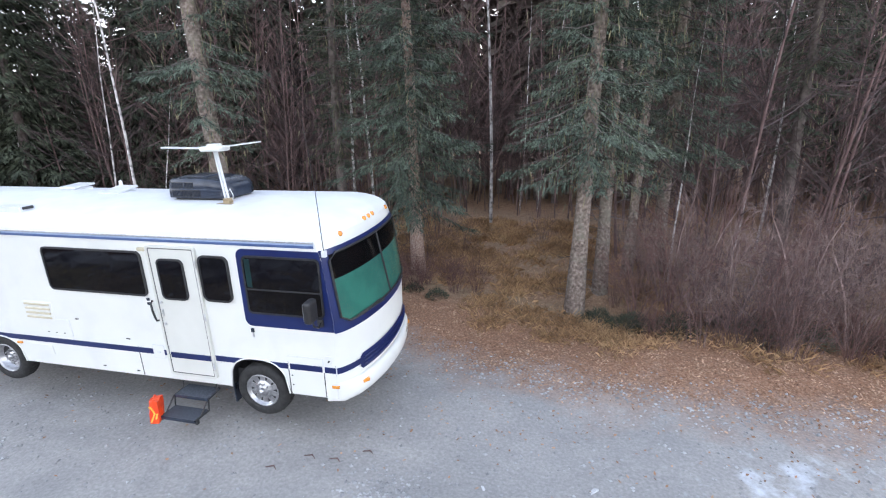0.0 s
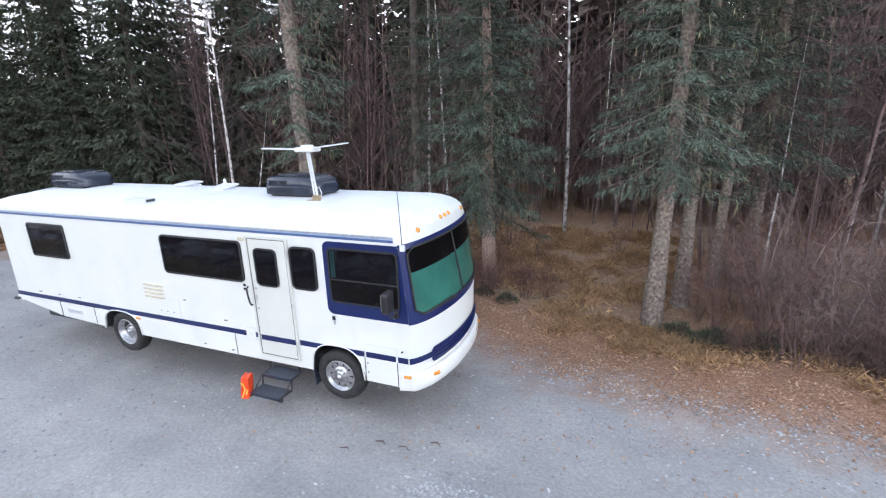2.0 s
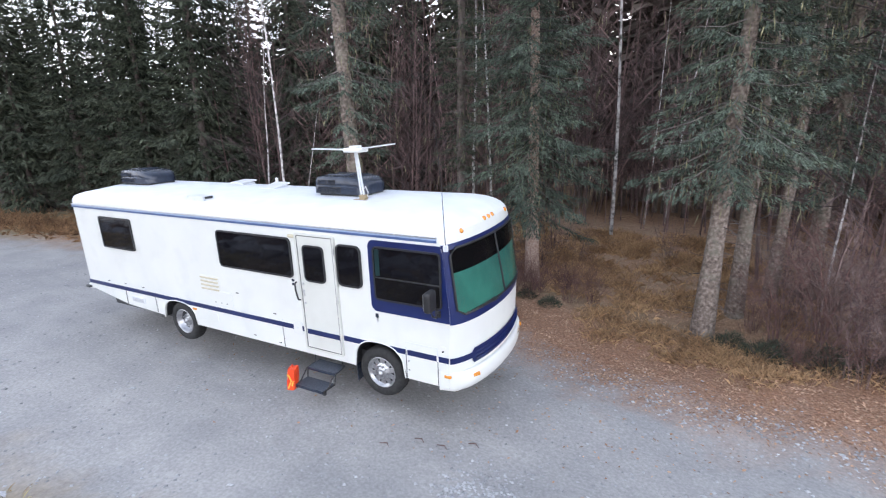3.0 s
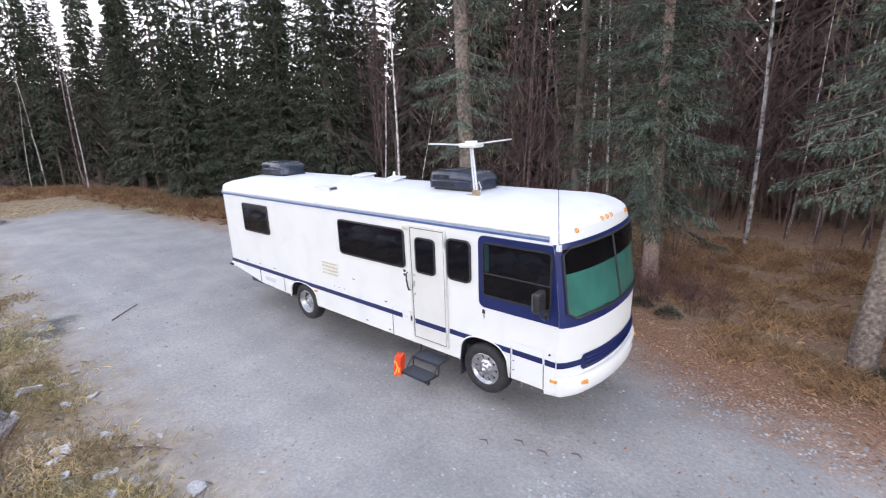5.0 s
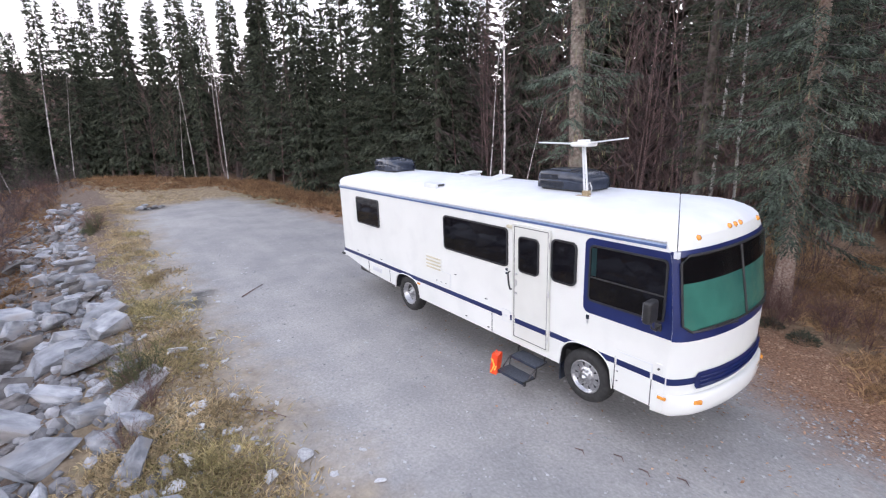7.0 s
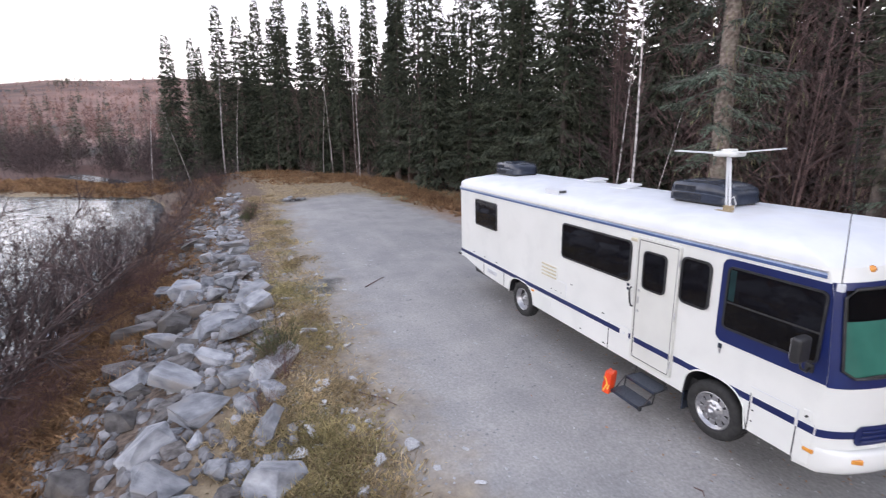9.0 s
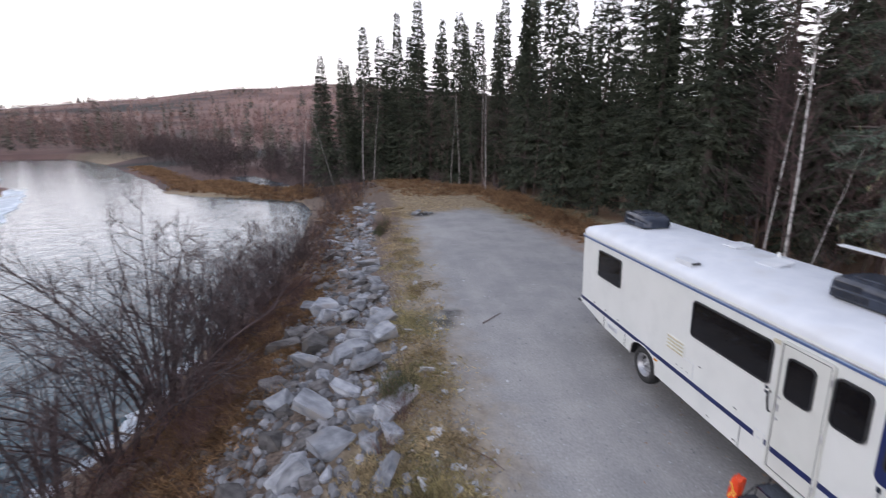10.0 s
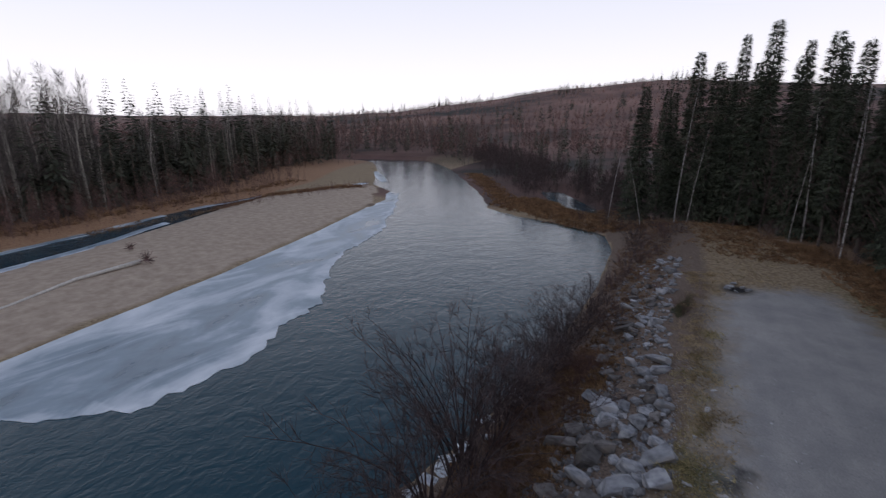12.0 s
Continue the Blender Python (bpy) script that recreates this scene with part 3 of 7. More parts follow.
def ribbon(outer, inner, steps, z, wobble, seed, thick=0.05):
    """A sheet between two lines of points, with a ragged outer edge and a rim; it knows how far across each corner lies."""
    rng = np.random.default_rng(seed)

    def along(line):
        line = np.asarray(line, float)
        s = np.r_[0, np.cumsum(np.linalg.norm(np.diff(line, axis=0), axis=1))]
        q = np.linspace(0, s[-1], steps)
        return np.stack([np.interp(q, s, line[:, 0]), np.interp(q, s, line[:, 1])], -1)

    a, b = along(outer), along(inner)
    jag = np.convolve(rng.normal(0, 1, steps + 8), np.ones(9) / 9, "valid") * wobble * 2.2 + rng.normal(0, 0.22, steps) * wobble
    a = a + unit(a - b) * jag[:, None]
    b = b + unit(a - b) * (np.convolve(rng.normal(0, 1, steps + 4), np.ones(5) / 5, "valid") * wobble * 0.7)[:, None]
    cuts = (0.0, 0.15, 0.35, 0.6, 0.85, 1.0)
    rows = [np.c_[b + (a - b) * q, np.full(steps, z)] for q in cuts] + [np.c_[a, np.full(steps, z - thick)]]
    k = len(rows)
    faces = [(i * steps + j, i * steps + j + 1, (i + 1) * steps + j + 1, (i + 1) * steps + j) for i in range(k - 1) for j in range(steps - 1)]
    me = Geo().add(np.concatenate(rows), faces).mesh("ice", M_ICE)
    me.attributes.new("across", "FLOAT", "POINT").data.foreach_set("value", np.repeat([*cuts, 1.0], steps))
    return me


ICE_OUT = [(30, -27.5), (8, -28.6), (-1.5, -29.2), (-2.8, -26.6), (-4.6, -24.4), (-8.9, -24.4), (-15.3, -25.7), (-20, -28.5), (-24, -31.2), (-30, -33.6), (-38, -36.6), (-46, -40.5), (-54, -44.8), (-60, -49)]
ICE_IN = [(30, -34.5), (8, -34.5), (-3.7, -35.0), (-9.3, -36.1), (-18.4, -38.0), (-32, -41.5), (-53, -48.4), (-60, -51.5)]
whole("shelf_ice", ribbon(ICE_OUT, ICE_IN, 240, WATER + 0.03, 0.45, 3), None, "white and grey shelf ice along the sandbar", "ice", kind="structure")
for seed, (o, i) in enumerate((([(8, -56.6), (-12.2, -59.2), (-17, -60.2), (-22.8, -61.7), (-30, -63.8)], [(8, -58), (-12.2, -60.8), (-17, -61.8), (-22.8, -63.4), (-30, -65.4)]), ([(8, -48.4), (-9.8, -53.8), (-16.6, -55.5), (-22, -57.9), (-27.5, -60.5)], [(8, -47.2), (-9.8, -52.6), (-16.6, -54.3), (-22, -56.7), (-27.5, -59.3)]), ([(-34, -66.4), (-38, -66.0), (-44, -66.2), (-52, -68)], [(-34, -64.8), (-40, -65.2), (-46, -65.4), (-52, -67)]), ([(-66, -61.5), (-60, -61.5), (-54, -62.5), (-48, -64)], [(-66, -59.8), (-60, -59.8), (-54, -61), (-48, -62.8)]), ([(-72, -60), (-80, -67), (-88, -75), (-92, -79)], [(-70, -60), (-78, -67.6), (-87, -76.2), (-92, -81)]))):
    whole("channel_ice", ribbon(o, i, 40, WATER + 0.04 + 0.3 * (seed == 3), 0.25, 20 + seed), None, "thin white ice rim along a side channel", "ice", kind="structure")


# ---- the motorhome ----
RV = thing("motorhome", "white older motorhome with navy stripe and blue cab surround", "motorhome", m=pose(0, 0, 0, 1.57, -1.126, 0))
WIDE, REAR = 2.44, -7.72
HALF = WIDE / 2
NOSE = ([0.40, 0.80, 0.95, 1.30, 1.48, 2.40, 2.56, 2.64, 2.70, 2.75, 2.79, 2.82, 2.86], [1.49, 1.51, 1.51, 1.505, 1.485, 1.31, 1.265, 1.21, 1.13, 1.0, 0.80, 0.5, 0.05])
CORNER = ([0.4, 1.0, 1.5, 2.35, 2.6, 2.75, 2.86], [0.36, 0.36, 0.30, 0.22, 0.24, 0.40, 0.5])


def contour(z, inset=0.0, count=26, rear_round=0.05):
    """The outline of the body at a height, from the middle of the tail along the near side round the nose and back."""
    nose = np.interp(z, *NOSE)
    deep = np.interp(z, *CORNER)
    side = nose - deep
    w = HALF - inset
    out = [(REAR + inset * 0.6, HALF), (REAR + inset * 0.6, HALF - w + rear_round), (REAR + inset * 0.6 + rear_round, HALF - w)]
    for x in np.linspace(REAR + 0.3, side - 0.02, 24):
        out.append((x, HALF - w))
    for k in range(count + 1):
        t = k / count * np.pi / 2
        cx, cy = np.sin(t) ** (2 / 1.6), np.cos(t)
        out.append((side + deep * cx, HALF - w * cy))
    half = np.array(out)
    other = half[::-1][1:-1].copy()
    other[:, 1] = WIDE - other[:, 1]
    return np.concatenate([half, other])


def loft(levels):
    rings = [np.c_[contour(z, inset), np.full(len(contour(z, inset)), z)] for z, inset in levels]
    n = len(rings[0])
    faces = [(i * n + j, i * n + (j + 1) % n, (i + 1) * n + (j + 1) % n, (i + 1) * n + j) for i in range(len(rings) - 1) for j in range(n)]
    return np.concatenate(rings), faces, n


SIDES = [(0.90, 0.0), (1.0, 0), (1.30, 0), (1.48, 0), (1.9, 0), (2.40, 0), (2.52, 0), (2.575, 0.004)]
TOP = [(2.575, 0.004), (2.63, 0.012), (2.68, 0.035), (2.72, 0.09), (2.755, 0.20), (2.785, 0.38), (2.815, 0.62), (2.838, 0.88), (2.85, 1.12)]
v, f, n_ring = loft(SIDES)
body = auto_smooth(part("body", Geo().add(v, f), M_WHITE, RV, "white gelcoat body shell"))
v, f, n_ring = loft(TOP)
f.append(tuple((len(TOP) - 1) * n_ring + j for j in range(n_ring)))
roof = auto_smooth(part("roof", Geo().add(v, f), M_ROOF, RV, "white coated rounded roof"))
auto_smooth(part("underbody", Geo().box((REAR + 0.6, 0.14, 0.34), (1.2, WIDE - 0.14, 0.62), 0.02), M_BLACK, RV, "black chassis underside"))


def skin(y0, y1, z0, z1, off, rows=14, cols=44, corner=0.0):
    """A patch of the nose between two widths and two heights, lifted off it; its corners may be round."""
    ys = np.linspace(y0, y1, cols)
    v = []
    for i in range(rows):
        for j, y in enumerate(ys):
            fz = i / (rows - 1)
            lo, hi = z0, z1
            if corner:
                for edge in (y - y0, y1 - y):
                    if edge < corner:
                        k = corner - math.sqrt(max(0, corner**2 - (corner - edge) ** 2))
                        lo, hi = z0 + k, z1 - k
            z = lo + (hi - lo) * fz
            v.append(on_nose(y, z, off))
    faces = [(i * cols + j, i * cols + j + 1, (i + 1) * cols + j + 1, (i + 1) * cols + j) for i in range(rows - 1) for j in range(cols - 1)]
    return Geo().add(v, faces)


def on_nose(y, z, off=0.0):
    nose = np.interp(z, *NOSE)
    q = min(abs(y - HALF) / HALF, 1.0)
    deep = np.interp(z, *CORNER)
    cx = max(0.0, 1 - q**2) ** (1 / 1.6)
    x = nose - deep + deep * cx
    # outward: forward near the middle, sideways at the corners
    nx, ny = 1.0, 0.0
    if q > 0.5:
        dq = 0.001
        c2 = max(0.0, 1 - min(q + dq, 1.0) ** 2) ** (1 / 1.6)
        slope = (deep * (c2 - cx)) / (dq * HALF)
        ny = -slope * (1 if y > HALF else -1)
    ln = math.hypot(nx, ny)
    return (x + off * nx / ln, y + off * ny / ln, z)


def rounded(x0, x1, z0, z1, r, y, depth, seg=5):
    """A rounded plate standing on the near side, from y outwards by depth."""
    pts = []
    for cx, cz, a0 in ((x1 - r, z1 - r, 0), (x0 + r, z1 - r, 90), (x0 + r, z0 + r, 180), (x1 - r, z0 + r, 270)):
        for k in range(seg + 1):
            a = radians(a0 + 90 * k / seg)
            pts.append((cx + r * math.cos(a), cz + r * math.sin(a)))
    n = len(pts)
    mx, mz = (x0 + x1) / 2, (z0 + z1) / 2
    b = min(0.006, depth / 2)
    outer = [(x, y, z) for x, z in pts] + [(x, y - depth + b, z) for x, z in pts]
    outer += [(mx + (x - mx) * (1 - b / abs(x1 - mx)), y - depth, mz + (z - mz) * (1 - b / abs(z1 - mz))) for x, z in pts]
    faces = [(i * n + j, i * n + (j + 1) % n, (i + 1) * n + (j + 1) % n, (i + 1) * n + j) for i in range(2) for j in range(n)]
    faces.append(tuple(2 * n + j for j in range(n)))
    return Geo().add(outer, faces)


def rim_of(x0, x1, z0, z1, r, y, depth, width):
    """A rounded rectangular rim."""
    def line(x0, x1, z0, z1, r):
        pts = []
        for cx, cz, a0 in ((x1 - r, z1 - r, 0), (x0 + r, z1 - r, 90), (x0 + r, z0 + r, 180), (x1 - r, z0 + r, 270)):
            for k in range(6):
                a = radians(a0 + 18 * k)
                pts.append((cx + r * math.cos(a), cz + r * math.sin(a)))
        return pts
    a = line(x0, x1, z0, z1, r)
    b = line(x0 + width, x1 - width, z0 + width, z1 - width, max(0.01, r - width))
    n = len(a)
    rows = [[(x, y, z) for x, z in a], [(x, y - depth, z) for x, z in a], [(x, y - depth, z) for x, z in b], [(x, y, z) for x, z in b]]
    faces = [(i * n + j, i * n + (j + 1) % n, (i + 1) * n + (j + 1) % n, (i + 1) * n + j) for i in range(3) for j in range(n)]
    return Geo().add(sum(rows, []), faces)


def side_window(x0, x1, z0, z1, r, label, bars=()):
    glass = part("window", rounded(x0, x1, z0, z1, r, 0.0, 0.014), M_GLASS, RV, label)
    part("window_frame", rim_of(x0 - 0.012, x1 + 0.012, z0 - 0.012, z1 + 0.012, r + 0.012, 0.0, 0.024, 0.026), M_BLACK, glass, "black rubber window rim")
    for a, b in bars:
        part("mullion", Geo().box((a[0], -0.022, a[1]), (b[0], -0.004, b[1]), 0.002), M_BLACK, glass)
    return glass


side_window(-6.76, -5.69, 1.70, 2.32, 0.05, "dark tinted rear side window")
side_window(-3.20, -1.53, 1.69, 2.31, 0.07, "long dark tinted side window")
side_window(-0.62, -0.20, 1.69, 2.30, 0.08, "narrow dark side window beside the door")

# lower side: panels down to the skirt line, with the wheel openings cut out
SK = 0.41
ARCHES = ((-4.63, 0.50, 0.40), (0.0, 0.45, 0.47))


def hem(x):
    """The lower edge of the side at x."""
    z = float(np.interp(x, [REAR, -6.35, -5.2, -4.1, 1.1], [0.70, 0.48, 0.44, SK, SK]))
    for c, r, h in ARCHES:
        if abs(x - c) < r:
            z = max(z, SK + h * (1 - (abs(x - c) / r) ** 2.6) ** (1 / 2.6))
    return z


def lower_panel(x0, x1, y, out):
    n = max(2, int((x1 - x0) / 0.03))
    g = Geo()
    xx = np.linspace(x0, x1, n + 1)
    v = [(x, y, hem(min(max(x, x0 + 1e-4), x1 - 1e-4))) for x in xx] + [(x, y, 0.90) for x in xx] + [(x, y - out * 0.035, hem(min(max(x, x0 + 1e-4), x1 - 1e-4))) for x in xx]
    k = n + 1
    return g.add(v, [(i, i + 1, k + i + 1, k + i) for i in range(n)] + [(2 * k + i, 2 * k + i + 1, i + 1, i) for i in range(n)])


for y, out in ((0.0, -1), (WIDE, 1)):
    for x0, x1 in ((REAR + 0.05, -6.352), (-6.348, -1.912), (-1.908, 0.473), (0.477, 1.152)):
        part("lower_panel", lower_panel(x0, x1, y, out), M_WHITE, RV)
part("nose_panel", skin(0.0005, WIDE - 0.0005, 0.56, 0.905, 0.0, 6, 80), M_WHITE, RV, smooth=True)
part("tail_panel", Geo().box((REAR, 0.03, 0.66), (REAR + 0.06, WIDE - 0.03, 0.905), 0.004), M_WHITE, RV)


def wheel_well(c, r, h, y, s):
    """The dark box behind a wheel opening, and its lip."""
    arc = []
    for k in range(25):
        x = c - r + 2 * r * k / 24
        arc.append((x, SK + h * max(0.0, 1 - (abs(x - c) / r) ** 2.6) ** (1 / 2.6)))
    n = len(arc)
    g = Geo().add([(x, y + s * 0.03, z) for x, z in arc] + [(x, y + s * 0.55, z) for x, z in arc], [(i, i + 1, n + i + 1, n + i) for i in range(n - 1)] + [tuple(range(n, 2 * n))])
    well = part("wheel_arch", g, M_BLACK, RV, "dark wheel housing")
    part("arch_lip", Geo().tube([(x, y - s * 0.004, z) for x, z in arc], 0.011, 5), M_WHITE, well, "white raised arch lip")


for c, r, h in ARCHES:
    wheel_well(c, r, h, 0.0, 1)
    wheel_well(c, r, h, WIDE, -1)


def wheel(x, y, dual=False):
    hub = thing("wheel", "", "")
    hub.parent = RV
    hub.location = (x, y, 0.372)
    hub.scale = (0.955, 1, 0.955)
    R = 0.41
    part("tyre", Geo().lathe([(0.02, 0.245), (0.0, 0.262), (-0.014, 0.30), (-0.014, 0.355), (0.004, 0.392), (0.04, R), (0.17, R), (0.205, 0.392), (0.22, 0.34), (0.215, 0.262), (0.20, 0.245)], 44, cap=False), M_TYRE, hub, "black truck tyre", smooth=True)
    grooves = Geo()
    for k in range(36):
        a = 2 * math.pi * k / 36
        c, s = math.cos(a), math.sin(a)
        grooves.box((-0.008, 0.05, R - 0.004), (0.008, 0.17, R + 0.006))
        last = grooves.v[-1]
        grooves.v[-1] = np.stack([last[:, 0] * c + last[:, 2] * s, last[:, 1], -last[:, 0] * s + last[:, 2] * c], -1)
    part("tread", grooves, M_TYRE, hub)
    sink = 0.045 if not dual else 0.11
    rim = part("rim", Geo().lathe([(0.0, 0.257), (-0.006, 0.250), (0.0, 0.238), (0.03, 0.225), (sink, 0.205), (sink + 0.004, 0.15), (sink - 0.03, 0.125), (sink - 0.034, 0.085), (sink - 0.05, 0.075), (sink - 0.054, 0.0)], 40, cap=False), M_CHROME, hub, "polished steel rim", smooth=True)
    part("hole_ring", Geo().lathe([(sink - 0.006, 0.206), (sink - 0.007, 0.15)], 40, cap=False), M_BLACK, rim, "dark hand holes")
    for k in range(10):
        a = 2 * math.pi * (k + 0.5) / 10
        web = Geo().box((0.142, sink - 0.016, -0.041), (0.212, sink + 0.004, 0.041), 0.006)
        web.v[-1] = np.stack([web.v[-1][:, 0] * math.cos(a) - web.v[-1][:, 2] * math.sin(a), web.v[-1][:, 1], web.v[-1][:, 0] * math.sin(a) + web.v[-1][:, 2] * math.cos(a)], -1)
        part("rim_web", web, M_CHROME, rim)
        a = 2 * math.pi * k / 10
        part("lug_nut", Geo().lathe([(sink - 0.075, 0.010), (sink - 0.065, 0.014), (sink - 0.03, 0.014)], 6, centre=(0.105 * math.cos(a), 0, 0.105 * math.sin(a))), M_CHROME, rim)
    part("hub_cap", Geo().lathe([(sink - 0.095, 0.0), (sink - 0.09, 0.03), (sink - 0.075, 0.045), (sink - 0.04, 0.048)], 18), M_CHROME, rim, smooth=True)
    return hub


wheel(0.0, 0.03)
wheel(-4.63, 0.05, True)
for x in (0.0, -4.63):
    w = wheel(x, WIDE - 0.03, x < -1)
    w.scale = (0.955, -1, 0.955)
part("mud_flap", Geo().box((-0.475, 0.05, 0.12), (-0.455, 0.34, 0.50), 0.004), M_SLATE, RV, "grey hanging mud flap")

# navy stripe along the side, in lengths
for x0, x1 in ((-7.70, -5.15), (-4.11, -1.66), (-1.48, -1.40), (-0.63, -0.47), (0.50, 0.965), (1.0, 1.152)):
    part("stripe", Geo().box((x0, -0.005, 0.785), (x1, 0.01, 0.868)), M_BLUE, RV)
for c, r, h in ARCHES:
    band = Geo()
    xx = np.linspace(c - r - 0.02, c + r + 0.02, 40)
    for p, q in zip(xx, xx[1:]):
        za, zb = min(0.862, max(0.785, hem(p) + 0.006)), min(0.862, max(0.785, hem(q) + 0.006))
        band.add([(p, -0.0045, za), (q, -0.0045, zb), (q, -0.0045, 0.868), (p, -0.0045, 0.868)], [(0, 1, 2, 3)])
    part("stripe", band, M_BLUE, RV)
part("stripe", skin(0.006, 0.36, 0.78, 0.868, 0.006, 3, 20), M_BLUE, RV)
part("stripe", skin(WIDE - 0.36, WIDE - 0.006, 0.78, 0.868, 0.006, 3, 20), M_BLUE, RV)
# trim along the eaves
trim = part("eaves_trim", Geo().box((REAR + 0.02, -0.014, 2.465), (1.03, 0.0, 2.499), 0.004), M_TRIM, RV, "blue eaves moulding")
part("trim_inlay", Geo().box((REAR + 0.02, -0.011, 2.499), (1.03, 0.0, 2.526), 0.003), M_TRIM_PALE, trim, "pale blue upper strip")
part("drip_rail", Geo().box((REAR + 0.02, -0.020, 2.526), (1.03, 0.0, 2.545), 0.003), M_ALU, trim, "pale metal drip rail")
part("roof_seam", Geo().tube([(REAR + 0.1, 0.03, 2.634), (-3, 0.032, 2.637), (0.6, 0.032, 2.637)], 0.006, 5), M_SEAM, RV)

# entrance door
door = part("door", rounded(-1.375, -0.66, 0.53, 2.40, 0.03, 0.0, 0.03), M_DOOR, RV, "ivory entrance door")
part("door_frame", rim_of(-1.395, -0.64, 0.51, 2.42, 0.04, 0.0, 0.04, 0.03), M_DOOR, door, "ivory door moulding")
part("door_seam", rim_of(-1.362, -0.673, 0.543, 2.387, 0.02, -0.028, 0.004, 0.012), M_SEAM, door)
dw = part("door_window", rounded(-1.245, -0.855, 1.685, 2.235, 0.07, -0.03, 0.012), M_GLASS, door, "dark rounded door window")
part("window_frame", rim_of(-1.258, -0.842, 1.672, 2.248, 0.08, -0.03, 0.018, 0.024), M_BLACK, dw)
part("stripe", Geo().box((-1.33, -0.036, 0.785), (-0.69, -0.029, 0.868)), M_BLUE, door)
for z in (1.62, 1.30):
    part("door_lock", Geo().lathe([(-0.05, 0.0), (-0.048, 0.016), (-0.03, 0.02)], 12, centre=(-1.31, 0, z)), M_ALU, door, "chrome door lock")
part("latch_plate", Geo().box((-1.325, -0.045, 1.42), (-1.30, -0.03, 1.52), 0.004), M_ALU, door)
for z in (0.72, 1.45, 2.2):
    part("hinge", Geo().tube([(-0.645, -0.045, z - 0.05), (-0.645, -0.045, z + 0.05)], 0.010, 8), M_ALU, door)
grab = Geo().tube([(-1.475, -0.012, 1.62), (-1.475, -0.05, 1.60), (-1.46, -0.06, 1.50), (-1.44, -0.06, 1.40), (-1.435, -0.045, 1.34), (-1.435, -0.012, 1.33)], 0.014, 8)
part("grab_handle", grab, M_BLACK, RV, "black grab handle", smooth=True)
part("porch_lamp", Geo().box((-1.52, -0.05, 2.335), (-1.40, 0, 2.385), 0.012), M_YELLOWED, RV, "small cream porch lamp")
for z in (1.55, 1.615):
    part("switch_plate", Geo().box((-1.575, -0.012, z), (-1.525, 0, z + 0.04), 0.004), M_SLATE, RV)

# hatches, vents and small fittings on the side
def hatch(x0, x1, z0, z1, label, dark=True):
    h = part("hatch", rounded(x0, x1, z0, z1, 0.02, 0.0, 0.008), M_WHITE, RV, label)
    part("hatch_seam", rim_of(x0 - 0.006, x1 + 0.006, z0 - 0.006, z1 + 0.006, 0.022, 0.0, 0.004, 0.010), M_GREYP if not dark else M_SEAM, h)
    return h


hatch(-3.62, -3.06, 0.92, 1.19, "white appliance hatch", False)
hatch(-1.66, -1.47, 0.73, 0.93, "white square socket cover", False)
part("socket", Geo().box((-1.585, -0.016, 0.815), (-1.535, -0.007, 0.845), 0.003), M_GREYP, RV)
vent = part("fridge_vent", rounded(-3.86, -3.32, 1.13, 1.45, 0.02, 0.0, 0.006), M_WHITE, RV, "louvred refrigerator vent")
for k in range(4):
    z = 1.19 + 0.07 * k
    part("louvre", Geo().box((-3.82, -0.026, z), (-3.36, -0.004, z + 0.026), 0.004), M_YELLOWED, vent, "yellowed louvre")
furnace = part("furnace_vent", rounded(-6.16, -5.72, 0.58, 0.69, 0.015, 0.0, 0.012), M_GREYP, RV, "pale grey furnace vent")
for k in range(4):
    part("louvre", Geo().box((-6.12, -0.018, 0.60 + 0.02 * k), (-5.76, -0.011, 0.608 + 0.02 * k)), M_ALU, furnace)
part("vent", rounded(-4.06, -3.52, 0.575, 0.74, 0.012, 0.0, 0.006), M_WHITE, RV, "white lower hatch")
for x in (-6.36, -5.35, -1.91, 0.475, 0.985):
    part("panel_seam", Geo().box((x - 0.005, -0.006, 0.42 if x > -5 else 0.47), (x + 0.005, 0.004, 0.78)), M_SEAM, RV)
part("panel_seam", Geo().box((0.98, -0.006, 0.868), (0.99, 0.004, 0.985)), M_GREYP, RV)
part("panel_seam", Geo().box((0.47, -0.006, 0.978), (0.985, 0.004, 0.985)), M_GREYP, RV)
fuel = part("fuel_flap", rounded(1.03, 1.12, 0.91, 1.03, 0.015, 0.005, 0.014), M_WHITE, RV)
part("latch", Geo().lathe([(-0.02, 0.0), (-0.02, 0.012), (0.0, 0.014)], 10, centre=(1.075, -0.008, 0.96)), M_BLACK, fuel)
for x, z, w in ((-6.9, 0.925, 0.07), (-6.3, 0.93, 0.06), (-5.7, 0.93, 0.07), (-2.9, 1.22, 0.06), (-2.05, 0.98, 0.06), (-2.0, 0.47, 0.05), (-2.6, 0.49, 0.05), (-3.35, 0.965, 0.03), (-3.5, 0.965, 0.03), (-3.2, 0.965, 0.03), (0.52, 0.55, 0.02), (0.52, 0.69, 0.02)):
    part("latch", Geo().box((x - w / 2, -0.014, z), (x + w / 2, -0.002, z + 0.015), 0.003), M_SEAM, RV)
key = part("lock_plate", Geo().box((0.0, -0.016, 1.28), (0.045, 0, 1.34), 0.004), M_SLATE, RV, "dark lock plate")
part("lock_pin", Geo().box((0.012, -0.012, 1.21), (0.033, 0, 1.275), 0.003), M_ALU, key)
for x, z in ((-4.13, 0.735),):
    part("marker_lamp", Geo().box((x - 0.07, -0.025, z - 0.018), (x + 0.03, 0, z + 0.018), 0.008), M_AMBER, RV, "amber side marker")

